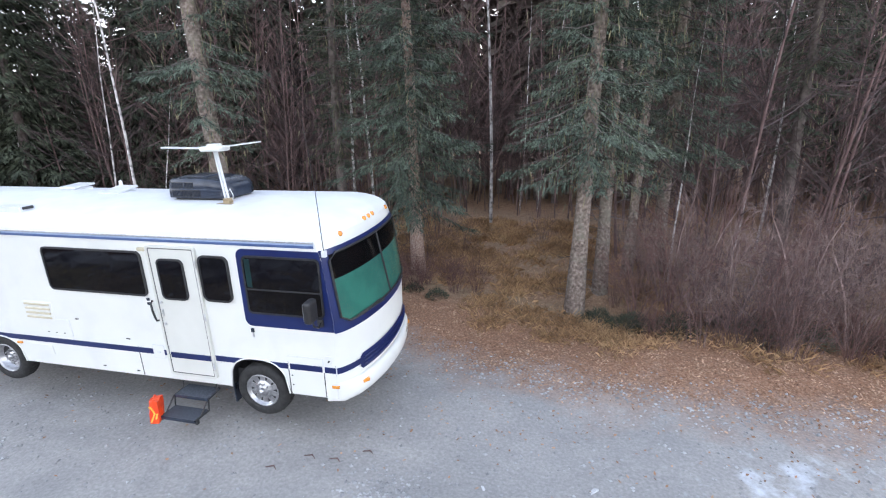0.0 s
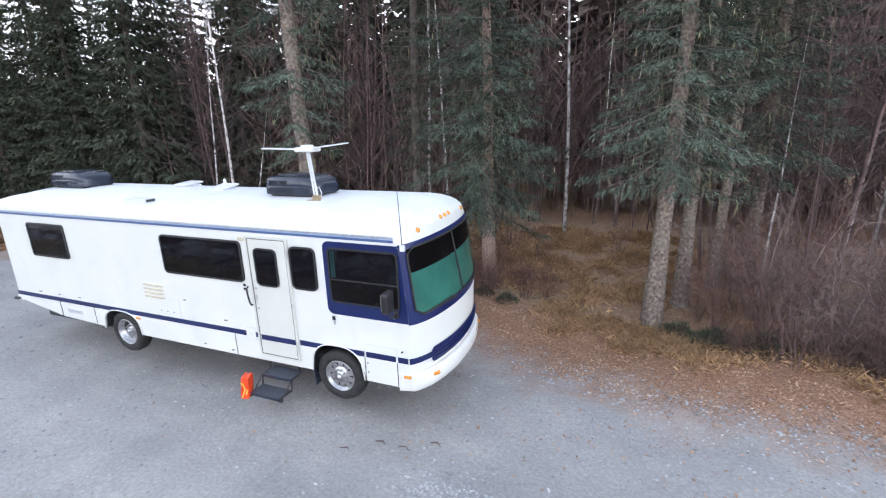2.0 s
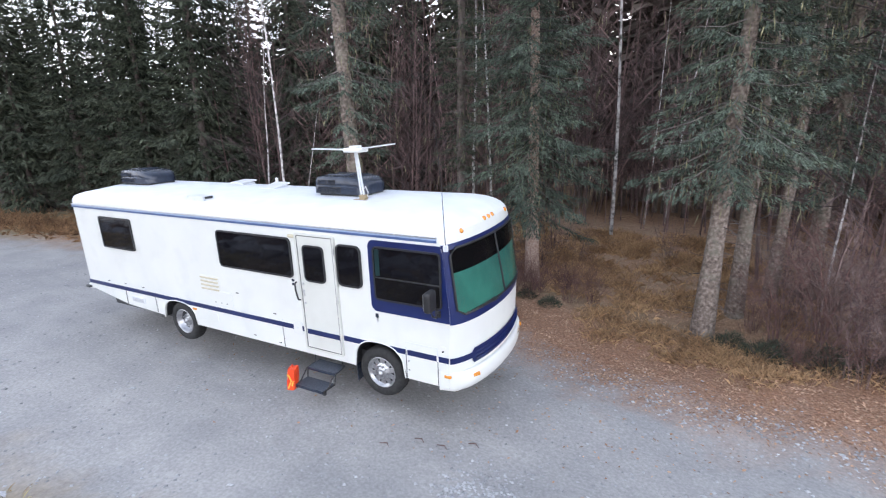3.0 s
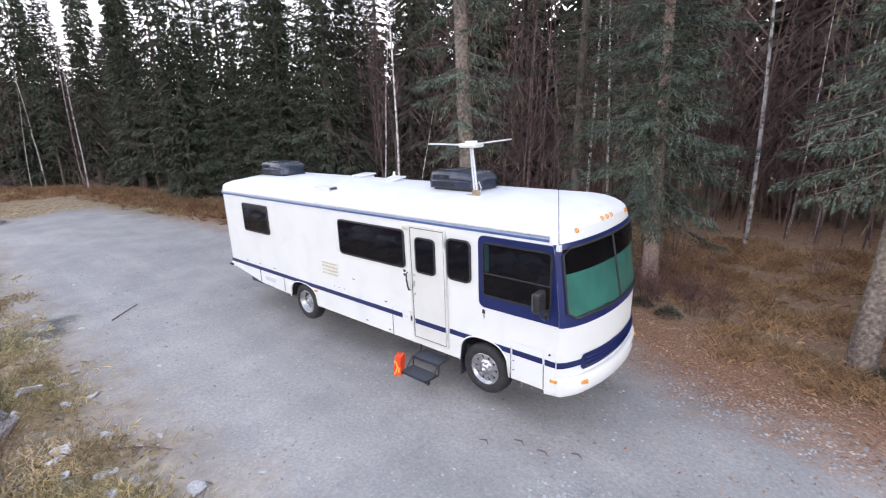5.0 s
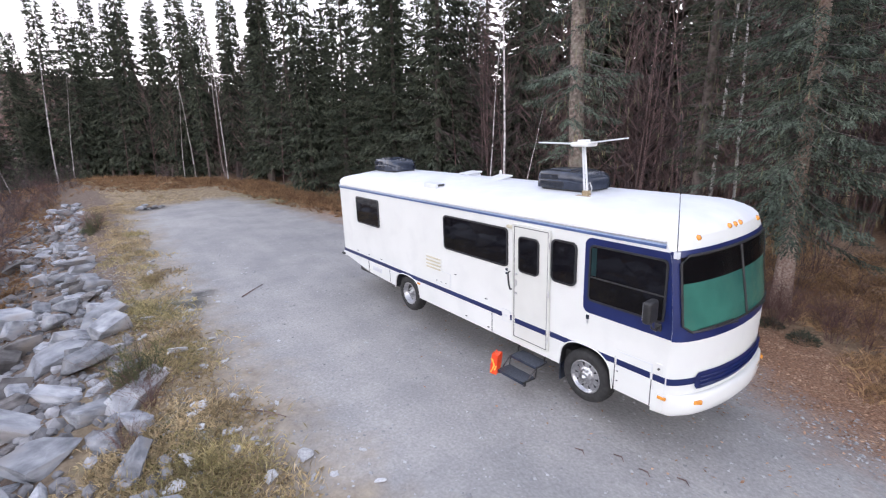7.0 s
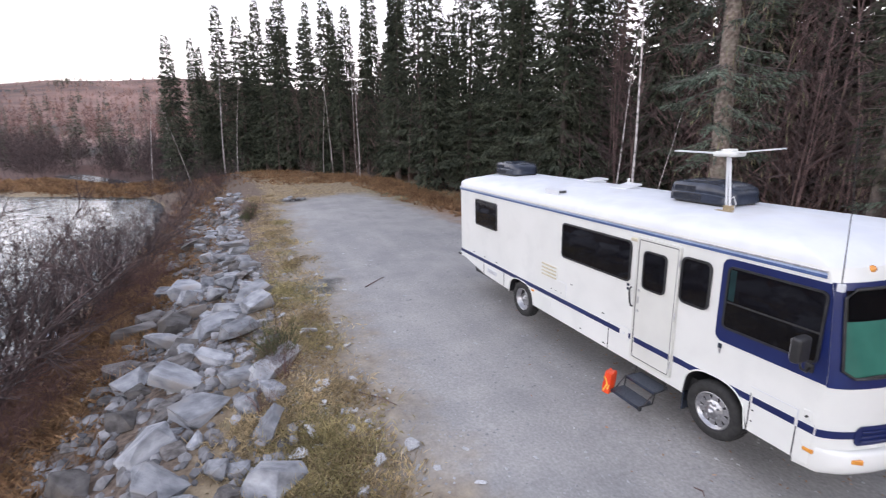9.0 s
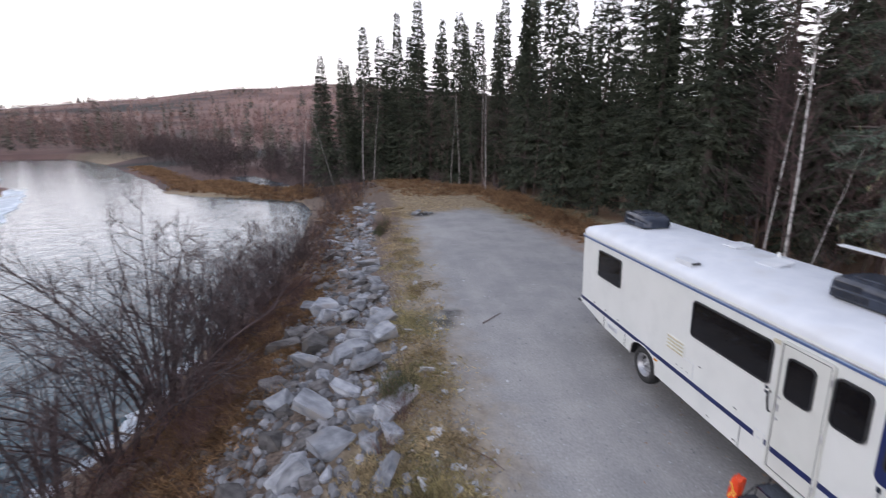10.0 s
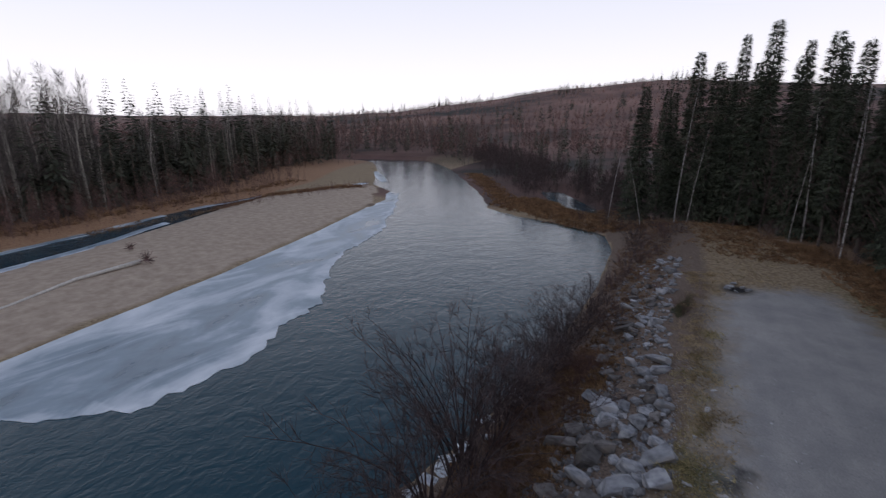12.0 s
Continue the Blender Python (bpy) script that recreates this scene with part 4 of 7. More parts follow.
# blue cab surround, cab window, windscreen
def cab_plate(x0, z0, z1, r, depth):
    """The painted surround of the cab window: round at the back, following the raked corner of the nose in front."""
    pts = [(x0 + r - r * math.sin(radians(a)), z1 - r + r * math.cos(radians(a))) for a in range(0, 91, 18)]
    pts += [(x0 + r - r * math.cos(radians(a)), z0 + r - r * math.sin(radians(a))) for a in range(0, 91, 18)]
    pts += [(float(np.interp(z, *NOSE) - np.interp(z, *CORNER)) + 0.004, z) for z in np.linspace(z0, z1, 9)]
    n = len(pts)
    return Geo().add([(x, 0.0, z) for x, z in pts] + [(x, -depth, z) for x, z in pts], [(j, (j + 1) % n, n + (j + 1) % n, n + j) for j in range(n)] + [tuple(range(2 * n - 1, n - 1, -1))])


cab = part("cab_surround", cab_plate(-0.06, 1.375, 2.425, 0.10, 0.008), M_BLUE, RV, "navy cab surround")
cabw = part("cab_window", rounded(0.03, 1.075, 1.57, 2.33, 0.06, -0.008, 0.012), M_GLASS, cab, "dark cab side window")
part("window_frame", rim_of(0.018, 1.087, 1.558, 2.342, 0.07, -0.008, 0.02, 0.024), M_BLACK, cabw)
part("mullion", Geo().box((0.05, -0.026, 1.885), (1.06, -0.016, 1.905), 0.002), M_BLACK, cabw)
# strip stands just proud of the opaque pane, its shade given by colour
part("curtain", Geo().box((0.055, -0.0225, 1.92), (0.13, -0.0195, 2.30), 0.001), M_CURTAIN_DARK, cabw, "edge of a teal curtain, coloured dim as behind dark glass")
part("nose_band", skin(0.0015, WIDE - 0.0015, 1.36, 2.44, 0.006, 20, 90), M_BLUE, RV, "navy windscreen surround", smooth=True)
shade = part("curtain", skin(0.085, WIDE - 0.085, 1.485, 2.36, 0.012, 16, 70, 0.09), M_CURTAIN, RV, "teal curtain behind the windscreen", smooth=True)


def screen_shader():
    m = bpy.data.materials.new("windscreen_glass")
    m.use_nodes = True
    n, l = m.node_tree.nodes, m.node_tree.links
    n.remove(n["Principled BSDF"])
    clear, gloss, mix = n.new("ShaderNodeBsdfTransparent"), n.new("ShaderNodeBsdfGlossy"), n.new("ShaderNodeMixShader")
    clear.inputs["Color"].default_value = (0.80, 0.92, 0.88, 1)
    gloss.inputs["Roughness"].default_value = 0.03
    fr = n.new("ShaderNodeFresnel")
    fr.inputs["IOR"].default_value = 1.5
    l.new(fr.outputs[0], mix.inputs[0])
    l.new(clear.outputs[0], mix.inputs[1])
    l.new(gloss.outputs[0], mix.inputs[2])
    l.new(mix.outputs[0], n["Material Output"].inputs["Surface"])
    return m


M_SCREEN = screen_shader()
pane = part("windscreen", skin(0.075, WIDE - 0.075, 1.475, 2.375, 0.022, 16, 70, 0.10), M_SCREEN, RV, "curved windscreen glass", smooth=True)
part("tint_band", skin(0.08, WIDE - 0.08, 2.06, 2.37, 0.016, 8, 70, 0.0), M_GLASS, pane, "dark tinted upper band", smooth=True)
edge = [on_nose(y, 1.48, 0.02) for y in np.linspace(0.18, WIDE - 0.18, 40)]
top_edge = [on_nose(y, 2.38, 0.02) for y in np.linspace(WIDE - 0.18, 0.18, 40)]
corner = lambda y, zs: [on_nose(y, z, 0.02) for z in zs]
loop = edge + corner(WIDE - 0.075, (1.56, 1.8, 2.1, 2.30)) + top_edge + corner(0.075, (2.30, 2.1, 1.8, 1.56)) + edge[:1]
part("windscreen_rubber", Geo().tube(loop, 0.016, 6, False), M_BLACK, pane, "black rubber gasket")
part("mullion", Geo().tube([on_nose(HALF, z, 0.024) for z in np.linspace(1.48, 2.38, 6)], 0.014, 6), M_BLACK, pane, "black centre post")
for y in (0.95, 1.95):
    wip = part("wiper", Geo().tube([on_nose(y, 1.455, 0.035), on_nose(y - 0.12, 1.475, 0.045), on_nose(y - 0.42, 1.50, 0.045)], 0.010, 6), M_BLACK, pane, "black wiper arm")
    part("wiper_blade", Geo().tube([on_nose(y - 0.68, 1.505, 0.042), on_nose(y - 0.4, 1.515, 0.042), on_nose(y - 0.12, 1.52, 0.042)], 0.008, 5), M_BLACK, wip)
# nose: recess with blue grille, bumper, lamps, plate
part("grille", skin(0.30, WIDE - 0.30, 0.70, 0.93, 0.012, 6, 50, 0.05), M_BLUE, RV, "navy recessed grille panel", smooth=True)
for z in (0.755, 0.81, 0.865):
    part("grille_slat", Geo().tube([on_nose(y, z, 0.022) for y in np.linspace(0.36, WIDE - 0.36, 30)], 0.009, 5), M_BLUE, RV)


def bumper():
    """A wrap-round bumper: a rounded section swept along the nose."""
    ys = np.linspace(0.0, WIDE, 61)
    sec = [(0.0, 0.64), (0.028, 0.652), (0.055, 0.64), (0.072, 0.60), (0.075, 0.50), (0.064, 0.42), (0.035, 0.375), (0.0, 0.36), (-0.12, 0.36), (-0.12, 0.64)]
    v = []
    line = [(1.0, -0.004)] + [on_nose(y, 0.70, 0)[:2] for y in ys[1:-1]] + [(1.0, WIDE + 0.004)]
    line = np.array(line)
    d = unit(np.gradient(line, axis=0))
    out = np.stack([d[:, 1], -d[:, 0]], -1)
    out[0], out[-1] = (0, -1), (0, 1)
    for p, o, k in zip(line, out, range(len(line))):
        grow = 0.12 + 0.88 * min(1, min(k, len(line) - 1 - k) / 6)
        for a, z in sec:
            v.append((p[0] + o[0] * a * grow, p[1] + o[1] * a * grow, z))
    n = len(sec)
    faces = [(i * n + j, i * n + (j + 1) % n, (i + 1) * n + (j + 1) % n, (i + 1) * n + j) for i in range(len(line) - 1) for j in range(n)]
    return Geo().add(v, faces + [tuple(range(n)), tuple(range((len(line) - 1) * n, len(line) * n))[::-1]])


bump = auto_smooth(part("bumper", bumper(), M_WHITE, RV, "white moulded bumper"), 50)
for y, w in ((0.30, 0.07), (WIDE - 0.30, 0.07)):
    x, yy, z = on_nose(y, 0.70, 0.072)
    lamp = Geo().box((-0.02, -w, -0.026), (0.012, w, 0.026), 0.006)
    ob = part("indicator_lamp", lamp, M_AMBER, bump, "amber indicator lamp")
    ob.matrix_basis = Matrix.Translation((x, yy, 0.555)) @ Matrix.Rotation(radians(-38 if y < 1 else 38), 4, "Z")
part("side_marker", Geo().box((1.08, -0.012, 0.565), (1.18, 0.03, 0.605), 0.005), M_AMBER, RV, "amber side marker")
plate = part("number_plate", skin(HALF + 0.50, HALF + 0.74, 0.50, 0.60, 0.080, 3, 8), M_PLATE, bump, "tarnished number plate")
part("plate_bars", skin(HALF + 0.54, HALF + 0.70, 0.535, 0.565, 0.084, 2, 6), M_SEAM, plate)
# roof markers
for y in (0.40, HALF - 0.15, HALF, HALF + 0.15, WIDE - 0.40):
    x, yy, z = on_nose(y, 2.565 if y in (0.40, WIDE - 0.40) else 2.60, 0.0)
    z = 2.555 if y in (0.40, WIDE - 0.40) else 2.60
    g = Geo().lathe([(-0.02, 0.036), (0.008, 0.036), (0.026, 0.024), (0.032, 0.0)], 12, axis="z")
    ob = part("clearance_lamp", g, M_AMBER, RV, "amber roof clearance lamp", smooth=True)
    ob.matrix_basis = Matrix.Translation((x, yy, z)) @ Matrix.Rotation(radians(58), 4, "Y")
# mirrors and whip aerial
for side in (0, 1):
    s = -1 if side == 0 else 1
    base = 0.0 if side == 0 else WIDE
    arm = Geo().tube([(1.02, base, 1.50), (1.06, base + s * 0.14, 1.50), (1.06, base + s * 0.24, 1.56), (1.04, base + s * 0.24, 1.66)], 0.013, 7)
    mir = part("mirror_arm", arm, M_BLACK, RV, "black mirror arm", smooth=True)
    y0 = base + s * 0.24
    part("mirror", Geo().box((0.98, y0 - 0.10, 1.62), (1.08, y0 + 0.10, 1.90), 0.035, 3), M_BLACK, mir, "black plastic wing mirror")
    part("mirror_glass", Geo().box((0.972, y0 - 0.075, 1.65), (0.981, y0 + 0.075, 1.87), 0.004), M_CHROME, mir)
    part("mirror_foot", Geo().box((0.98, min(base, base + s * 0.03), 1.45), (1.06, max(base, base + s * 0.03), 1.55), 0.008), M_BLACK, mir)
whip = part("aerial_mount", Geo().box((1.13, -0.03, 2.37), (1.19, 0.02, 2.45), 0.008), M_GREYP, RV, "whip aerial mount")
part("whip_aerial", Geo().tube([(1.16, -0.01, 2.44), (1.13, -0.01, 3.2), (1.06, -0.01, 3.95)], [0.006, 0.004, 0.003], 5), M_BLACK, whip, "thin black whip aerial")
# tail
for y in (0.16, WIDE - 0.16):
    part("tail_lamp", Geo().box((REAR - 0.03, y - 0.06, 0.92), (REAR, y + 0.06, 1.14), 0.012), M_AMBER if y < 1 else M_RED, RV, "amber tail lamp")
rb = part("rear_bumper", Geo().box((REAR - 0.14, 0.03, 0.62), (REAR + 0.02, WIDE - 0.03, 0.74), 0.025), M_WHITE, RV, "white rear bumper")
part("bumper_cap", Geo().box((REAR - 0.17, -0.02, 0.655), (REAR - 0.02, 0.06, 0.705), 0.015), M_BLACK, rb, "black bumper end")
part("ladder_rail", Geo().tube([(REAR - 0.06, 1.75, 0.9), (REAR - 0.06, 1.75, 2.6), (REAR + 0.25, 1.75, 2.86)], 0.014, 6), M_ALU, RV)


def air_con(x, y, z, turn=0):
    """Rooftop unit: blunt slotted tail, two-tier shell, long sloping nose."""
    ac = thing("air_conditioner", "", "")
    ac.parent = RV
    ac.matrix_basis = pose(x, y, z, 0, 0, turn)
    # half-width and height of the shell from tail to nose
    run = ((-0.50, 0.31, 0.21), (-0.492, 0.335, 0.25), (-0.465, 0.35, 0.272), (-0.25, 0.357, 0.283), (0.0, 0.357, 0.283), (0.20, 0.355, 0.275), (0.34, 0.345, 0.252), (0.43, 0.32, 0.215), (0.485, 0.27, 0.165), (0.505, 0.20, 0.11))
    ring = ((-1.0, 0.0), (-1.0, 0.42), (-0.97, 0.47), (-0.975, 0.55), (-0.95, 0.80), (-0.86, 0.95), (-0.66, 1.0), (0.0, 1.02))
    ring = ring + tuple((-u, v) for u, v in ring[-2::-1])
    n = len(ring)
    g = Geo()
    g.add([(px, u * w, 0.03 + v * h) for px, w, h in run for u, v in ring], [(i * n + j, (i + 1) * n + j, (i + 1) * n + j + 1, i * n + j + 1) for i in range(len(run) - 1) for j in range(n - 1)] + [tuple(range(n)), tuple((len(run) - 1) * n + j for j in range(n))[::-1]])
    shell = auto_smooth(part("shroud", g, M_SLATE, ac, "dark blue-grey plastic shroud"), 35)
    part("gasket", Geo().box((-0.44, -0.30, -0.03), (0.42, 0.30, 0.06), 0.01), M_BLACK, ac)
    part("top_panel", Geo().box((-0.33, -0.19, 0.305), (0.06, 0.19, 0.328), 0.012), M_SLATE, shell, "raised top panel")
    part("panel_slot", Geo().box((-0.28, -0.195, 0.309), (0.02, -0.187, 0.320)), M_BLACK, shell)
    for a, b, count in ((-0.41, -0.25, 8), (-0.20, -0.08, 6)):
        for z0, z1, yy in ((0.175, 0.245, -0.347), (0.05, 0.135, -0.357)):
            if z0 < 0.1 and a > -0.3:
                a, b, count = -0.22, 0.04, 12
            part("grille_recess", Geo().box((a - 0.015, yy - 0.002, z0 - 0.008), (b + 0.015, yy + 0.03, z1 + 0.008), 0.003), M_BLACK, shell)
            for k in range(count):
                xx = a + (b - a) * k / (count - 1)
                part("grille_slat", Geo().box((xx - 0.005, yy - 0.008, z0), (xx + 0.005, yy + 0.01, z1), 0.002), M_SLATE, shell)
    for k in range(8):
        yy = -0.22 + 0.063 * k
        part("grille_slat", Geo().box((-0.508, yy - 0.008, 0.06), (-0.48, yy + 0.008, 0.15), 0.003), M_BLACK, shell)
    return ac


air_con(-1.22, HALF, 2.845)
air_con(-6.85, HALF, 2.845)
# raised television aerial
mast = part("mast_base", Geo().box((-0.82, 0.71, 2.775), (-0.56, 0.89, 2.83), 0.012), M_BRASS, RV, "rusty mast bracket")
part("mast_bracket", Geo().box((-0.73, 0.755, 2.80), (-0.62, 0.845, 2.90), 0.01), M_BRASS, mast)
for dx in (-0.025, 0.025):
    part("mast", Geo().tube([(-0.68 + dx, 0.80, 2.83), (-0.755 + dx * 0.7, 0.80, 3.55)], 0.016, 8), M_GREYP, mast, "grey aerial mast")
part("cable", Geo().tube([(-0.63, 0.83, 2.85), (-0.60, 0.83, 2.93), (-0.65, 0.84, 3.02), (-0.70, 0.82, 2.95), (-0.72, 0.82, 3.3), (-0.74, 0.82, 3.52)], 0.006, 5), M_GREYP, mast)
head = part("aerial_head", Geo().box((-0.93, 0.69, 3.545), (-0.60, 0.93, 3.615), 0.03, 3), M_WHITE, mast, "white plastic aerial head")
part("head_cap", Geo().box((-0.83, 0.73, 3.61), (-0.70, 0.89, 3.645), 0.014), M_WHITE, head)
for x0, x1, z0, z1 in ((-1.60, -0.90, 3.59, 3.575), (-0.62, -0.07, 3.595, 3.655)):
    g = Geo()
    for a, b in ((0.76, 0.80), (0.82, 0.86)):
        g.add([(x0, a, z0), (x1, a, z1), (x1, b, z1), (x0, b, z0), (x0, a, z0 + 0.018), (x1, a, z1 + 0.018), (x1, b, z1 + 0.018), (x0, b, z0 + 0.018)], [(3, 2, 1, 0), (4, 5, 6, 7), (0, 1, 5, 4), (1, 2, 6, 5), (2, 3, 7, 6), (3, 0, 4, 7)])
    part("aerial_wing", g, M_GREYP, head, "pale blue-white aerial wing")
# roof hatches and vents
for x, y, sx, sy, tilt in ((-4.45, 1.72, 0.15, 0.17, 4), (-3.2, 1.40, 0.16, 0.18, 9)):
    base = part("hatch_curb", Geo().box((x - sx, y - sy, 2.79), (x + sx, y + sy, 2.855), 0.012), M_ROOF, RV)
    lid = part("roof_hatch", Geo().box((-sx - 0.03, -sy - 0.03, 0), (sx + 0.03, sy + 0.03, 0.035), 0.014), M_GREYP, base, "translucent grey roof vent lid")
    lid.matrix_basis = Matrix.Translation((x, y, 2.862)) @ Matrix.Rotation(radians(tilt), 4, "X")
part("fridge_roof_vent", Geo().box((-4.08, 0.17, 2.72), (-3.64, 0.37, 2.835), 0.010), M_GREYP, RV, "pale metal roof vent")
part("vent_mouth", Geo().box((-3.645, 0.20, 2.785), (-3.62, 0.35, 2.825), 0.008), M_BLACK, RV, "dark vent mouth")
part("plumbing_vent", Geo().lathe([(2.82, 0.05), (2.90, 0.045), (2.905, 0.03), (2.98, 0.028), (3.0, 0.0)], 12, axis="z", centre=(-3.42, 1.66, 0)), M_WHITE, RV, "small white vent pipe", smooth=True)
rail = Geo().tube([(-2.1, 0.62, 2.80), (-1.6, 0.62, 2.80)], 0.006, 5)
rail.tube([(-2.0, 0.45, 2.78), (-1.55, 0.47, 2.785)], 0.006, 5)
part("roof_bracket", rail, M_SEAM, RV)

# ---- beside the door: folding step and bag ----
steps_ob = thing("folding_step", "dark carpeted two-tread folding entrance step under the door", "step", m=pose(0, 0, 0, 1.57, -1.126, 0))
for z, y0, y1, x0, x1 in ((0.255, -0.13, 0.14, -1.31, -0.78), (0.05, -0.36, -0.10, -1.38, -0.84)):
    tread = part("tread", Geo().box((x0, y0, z - 0.03), (x1, y1, z), 0.008), M_MAT, steps_ob, "dark carpeted tread")
    part("tread_edge", Geo().box((x0 - 0.006, y0 - 0.012, z - 0.045), (x1 + 0.006, y0 + 0.004, z - 0.004), 0.004), M_SLATE, tread)
for x in (-1.345, -0.785):
    part("side_arm", Geo().tube([(x, 0.10, 0.40), (x, 0.06, 0.23), (x, -0.11, 0.22), (x - 0.035, -0.10, 0.03), (x - 0.05, -0.34, 0.03)], 0.013, 6), M_BLACK, steps_ob, "black steel side arm")
    part("brace", Geo().tube([(x, -0.12, 0.23), (x - 0.045, -0.25, 0.04)], 0.011, 6), M_BLACK, steps_ob)
    part("foot", Geo().box((x - 0.07, -0.35, -0.03), (x - 0.03, -0.30, 0.03), 0.006), M_BLACK, steps_ob)

bag = thing("bag", "bright orange and red paper bag standing on the gravel", "bag", m=pose(0, 0, 0, 1.57, -1.126, 0) @ pose(-1.445, -0.36, -0.02, 0, 4, 20))
bm = bmesh.new()
bmesh.ops.create_cube(bm, size=1)
bmesh.ops.subdivide_edges(bm, edges=bm.edges[:], cuts=4, use_grid_fill=True)
for q in bm.verts:
    squeeze = 1 - 0.18 * (q.co.z + 0.5) ** 3
    q.co = Vector((q.co.x * 0.11, q.co.y * 0.19 * squeeze, (q.co.z + 0.5) * 0.34))
    if 0.01 < q.co.z:
        q.co += Vector((random.uniform(-1, 1), random.uniform(-1, 1), random.uniform(-1, 1))) * 0.012
auto_smooth(part("bag_body", Geo().take(bm), M_ORANGE, bag, "crumpled orange-red paper"), 30)
# slanting yellow print on two faces
for y0, z0, dy, dz in ((-0.07, 0.04, 0.05, 0.12), (-0.03, 0.15, -0.045, 0.10), (0.02, 0.05, 0.04, 0.09)):
    part("print", Geo().add([(-0.069, y0, z0), (-0.069, y0 + 0.022, z0), (-0.067, y0 + dy + 0.022, z0 + dz), (-0.067, y0 + dy, z0 + dz), (-0.060, y0, z0), (-0.060, y0 + 0.022, z0), (-0.058, y0 + dy + 0.022, z0 + dz), (-0.058, y0 + dy, z0 + dz)], [(3, 2, 1, 0), (4, 5, 6, 7), (0, 1, 5, 4), (1, 2, 6, 5), (2, 3, 7, 6), (3, 0, 4, 7)]), M_YELLOW, bag, "yellow printed stroke")
for x0, z0, dx, dz in ((-0.045, 0.03, 0.05, 0.13), (0.012, 0.16, -0.05, 0.11), (0.02, 0.08, 0.02, 0.08)):
    part("print", Geo().add([(x0, -0.108, z0), (x0 + 0.02, -0.108, z0), (x0 + dx + 0.02, -0.106, z0 + dz), (x0 + dx, -0.106, z0 + dz), (x0, -0.095, z0), (x0 + 0.02, -0.095, z0), (x0 + dx + 0.02, -0.093, z0 + dz), (x0 + dx, -0.093, z0 + dz)], [(0, 1, 2, 3), (7, 6, 5, 4), (4, 5, 1, 0), (5, 6, 2, 1), (6, 7, 3, 2), (7, 4, 0, 3)]), M_YELLOW, bag, "yellow printed stroke")


# ---- trees ----
def blades(p, d, length, width, roll, droop):
    """Slim two-part needle sprays, many at once."""
    up = np.array([0, 0, 1.0])
    side = unit(np.cross(d, up) + 1e-6)
    nrm = np.cross(side, d)
    s = side * np.cos(roll)[:, None] + nrm * np.sin(roll)[:, None]
    L, W = length[:, None], width[:, None]
    mid = p + d * L * 0.5 - up * (droop * length * 0.28)[:, None]
    tip = p + d * L - up * (droop * length)[:, None]
    v = np.stack([p - s * W * 0.22, p + s * W * 0.22, mid + s * W * 0.5, mid - s * W * 0.5, tip], 1)
    n = len(p)
    f = np.array([(0, 1, 2), (0, 2, 3), (3, 2, 4)])[None] + 5 * np.arange(n)[:, None, None]
    return v.reshape(-1, 3), f.reshape(-1, 3)


def diamonds(p, d, length, width, roll, droop):
    """As blades, in two triangles each."""
    up = np.array([0, 0, 1.0])
    side = unit(np.cross(d, up) + 1e-6)
    s = side * np.cos(roll)[:, None] + np.cross(side, d) * np.sin(roll)[:, None]
    mid = p + d * (length * 0.45)[:, None] - up * (droop * length * 0.22)[:, None]
    tip = p + d * length[:, None] - up * (droop * length)[:, None]
    w = (width * 0.5)[:, None]
    v = np.stack([p, mid + s * w, tip, mid - s * w], 1)
    f = np.array([(0, 1, 2), (0, 2, 3)])[None] + 4 * np.arange(len(p))[:, None, None]
    return v.reshape(-1, 3), f.reshape(-1, 3)


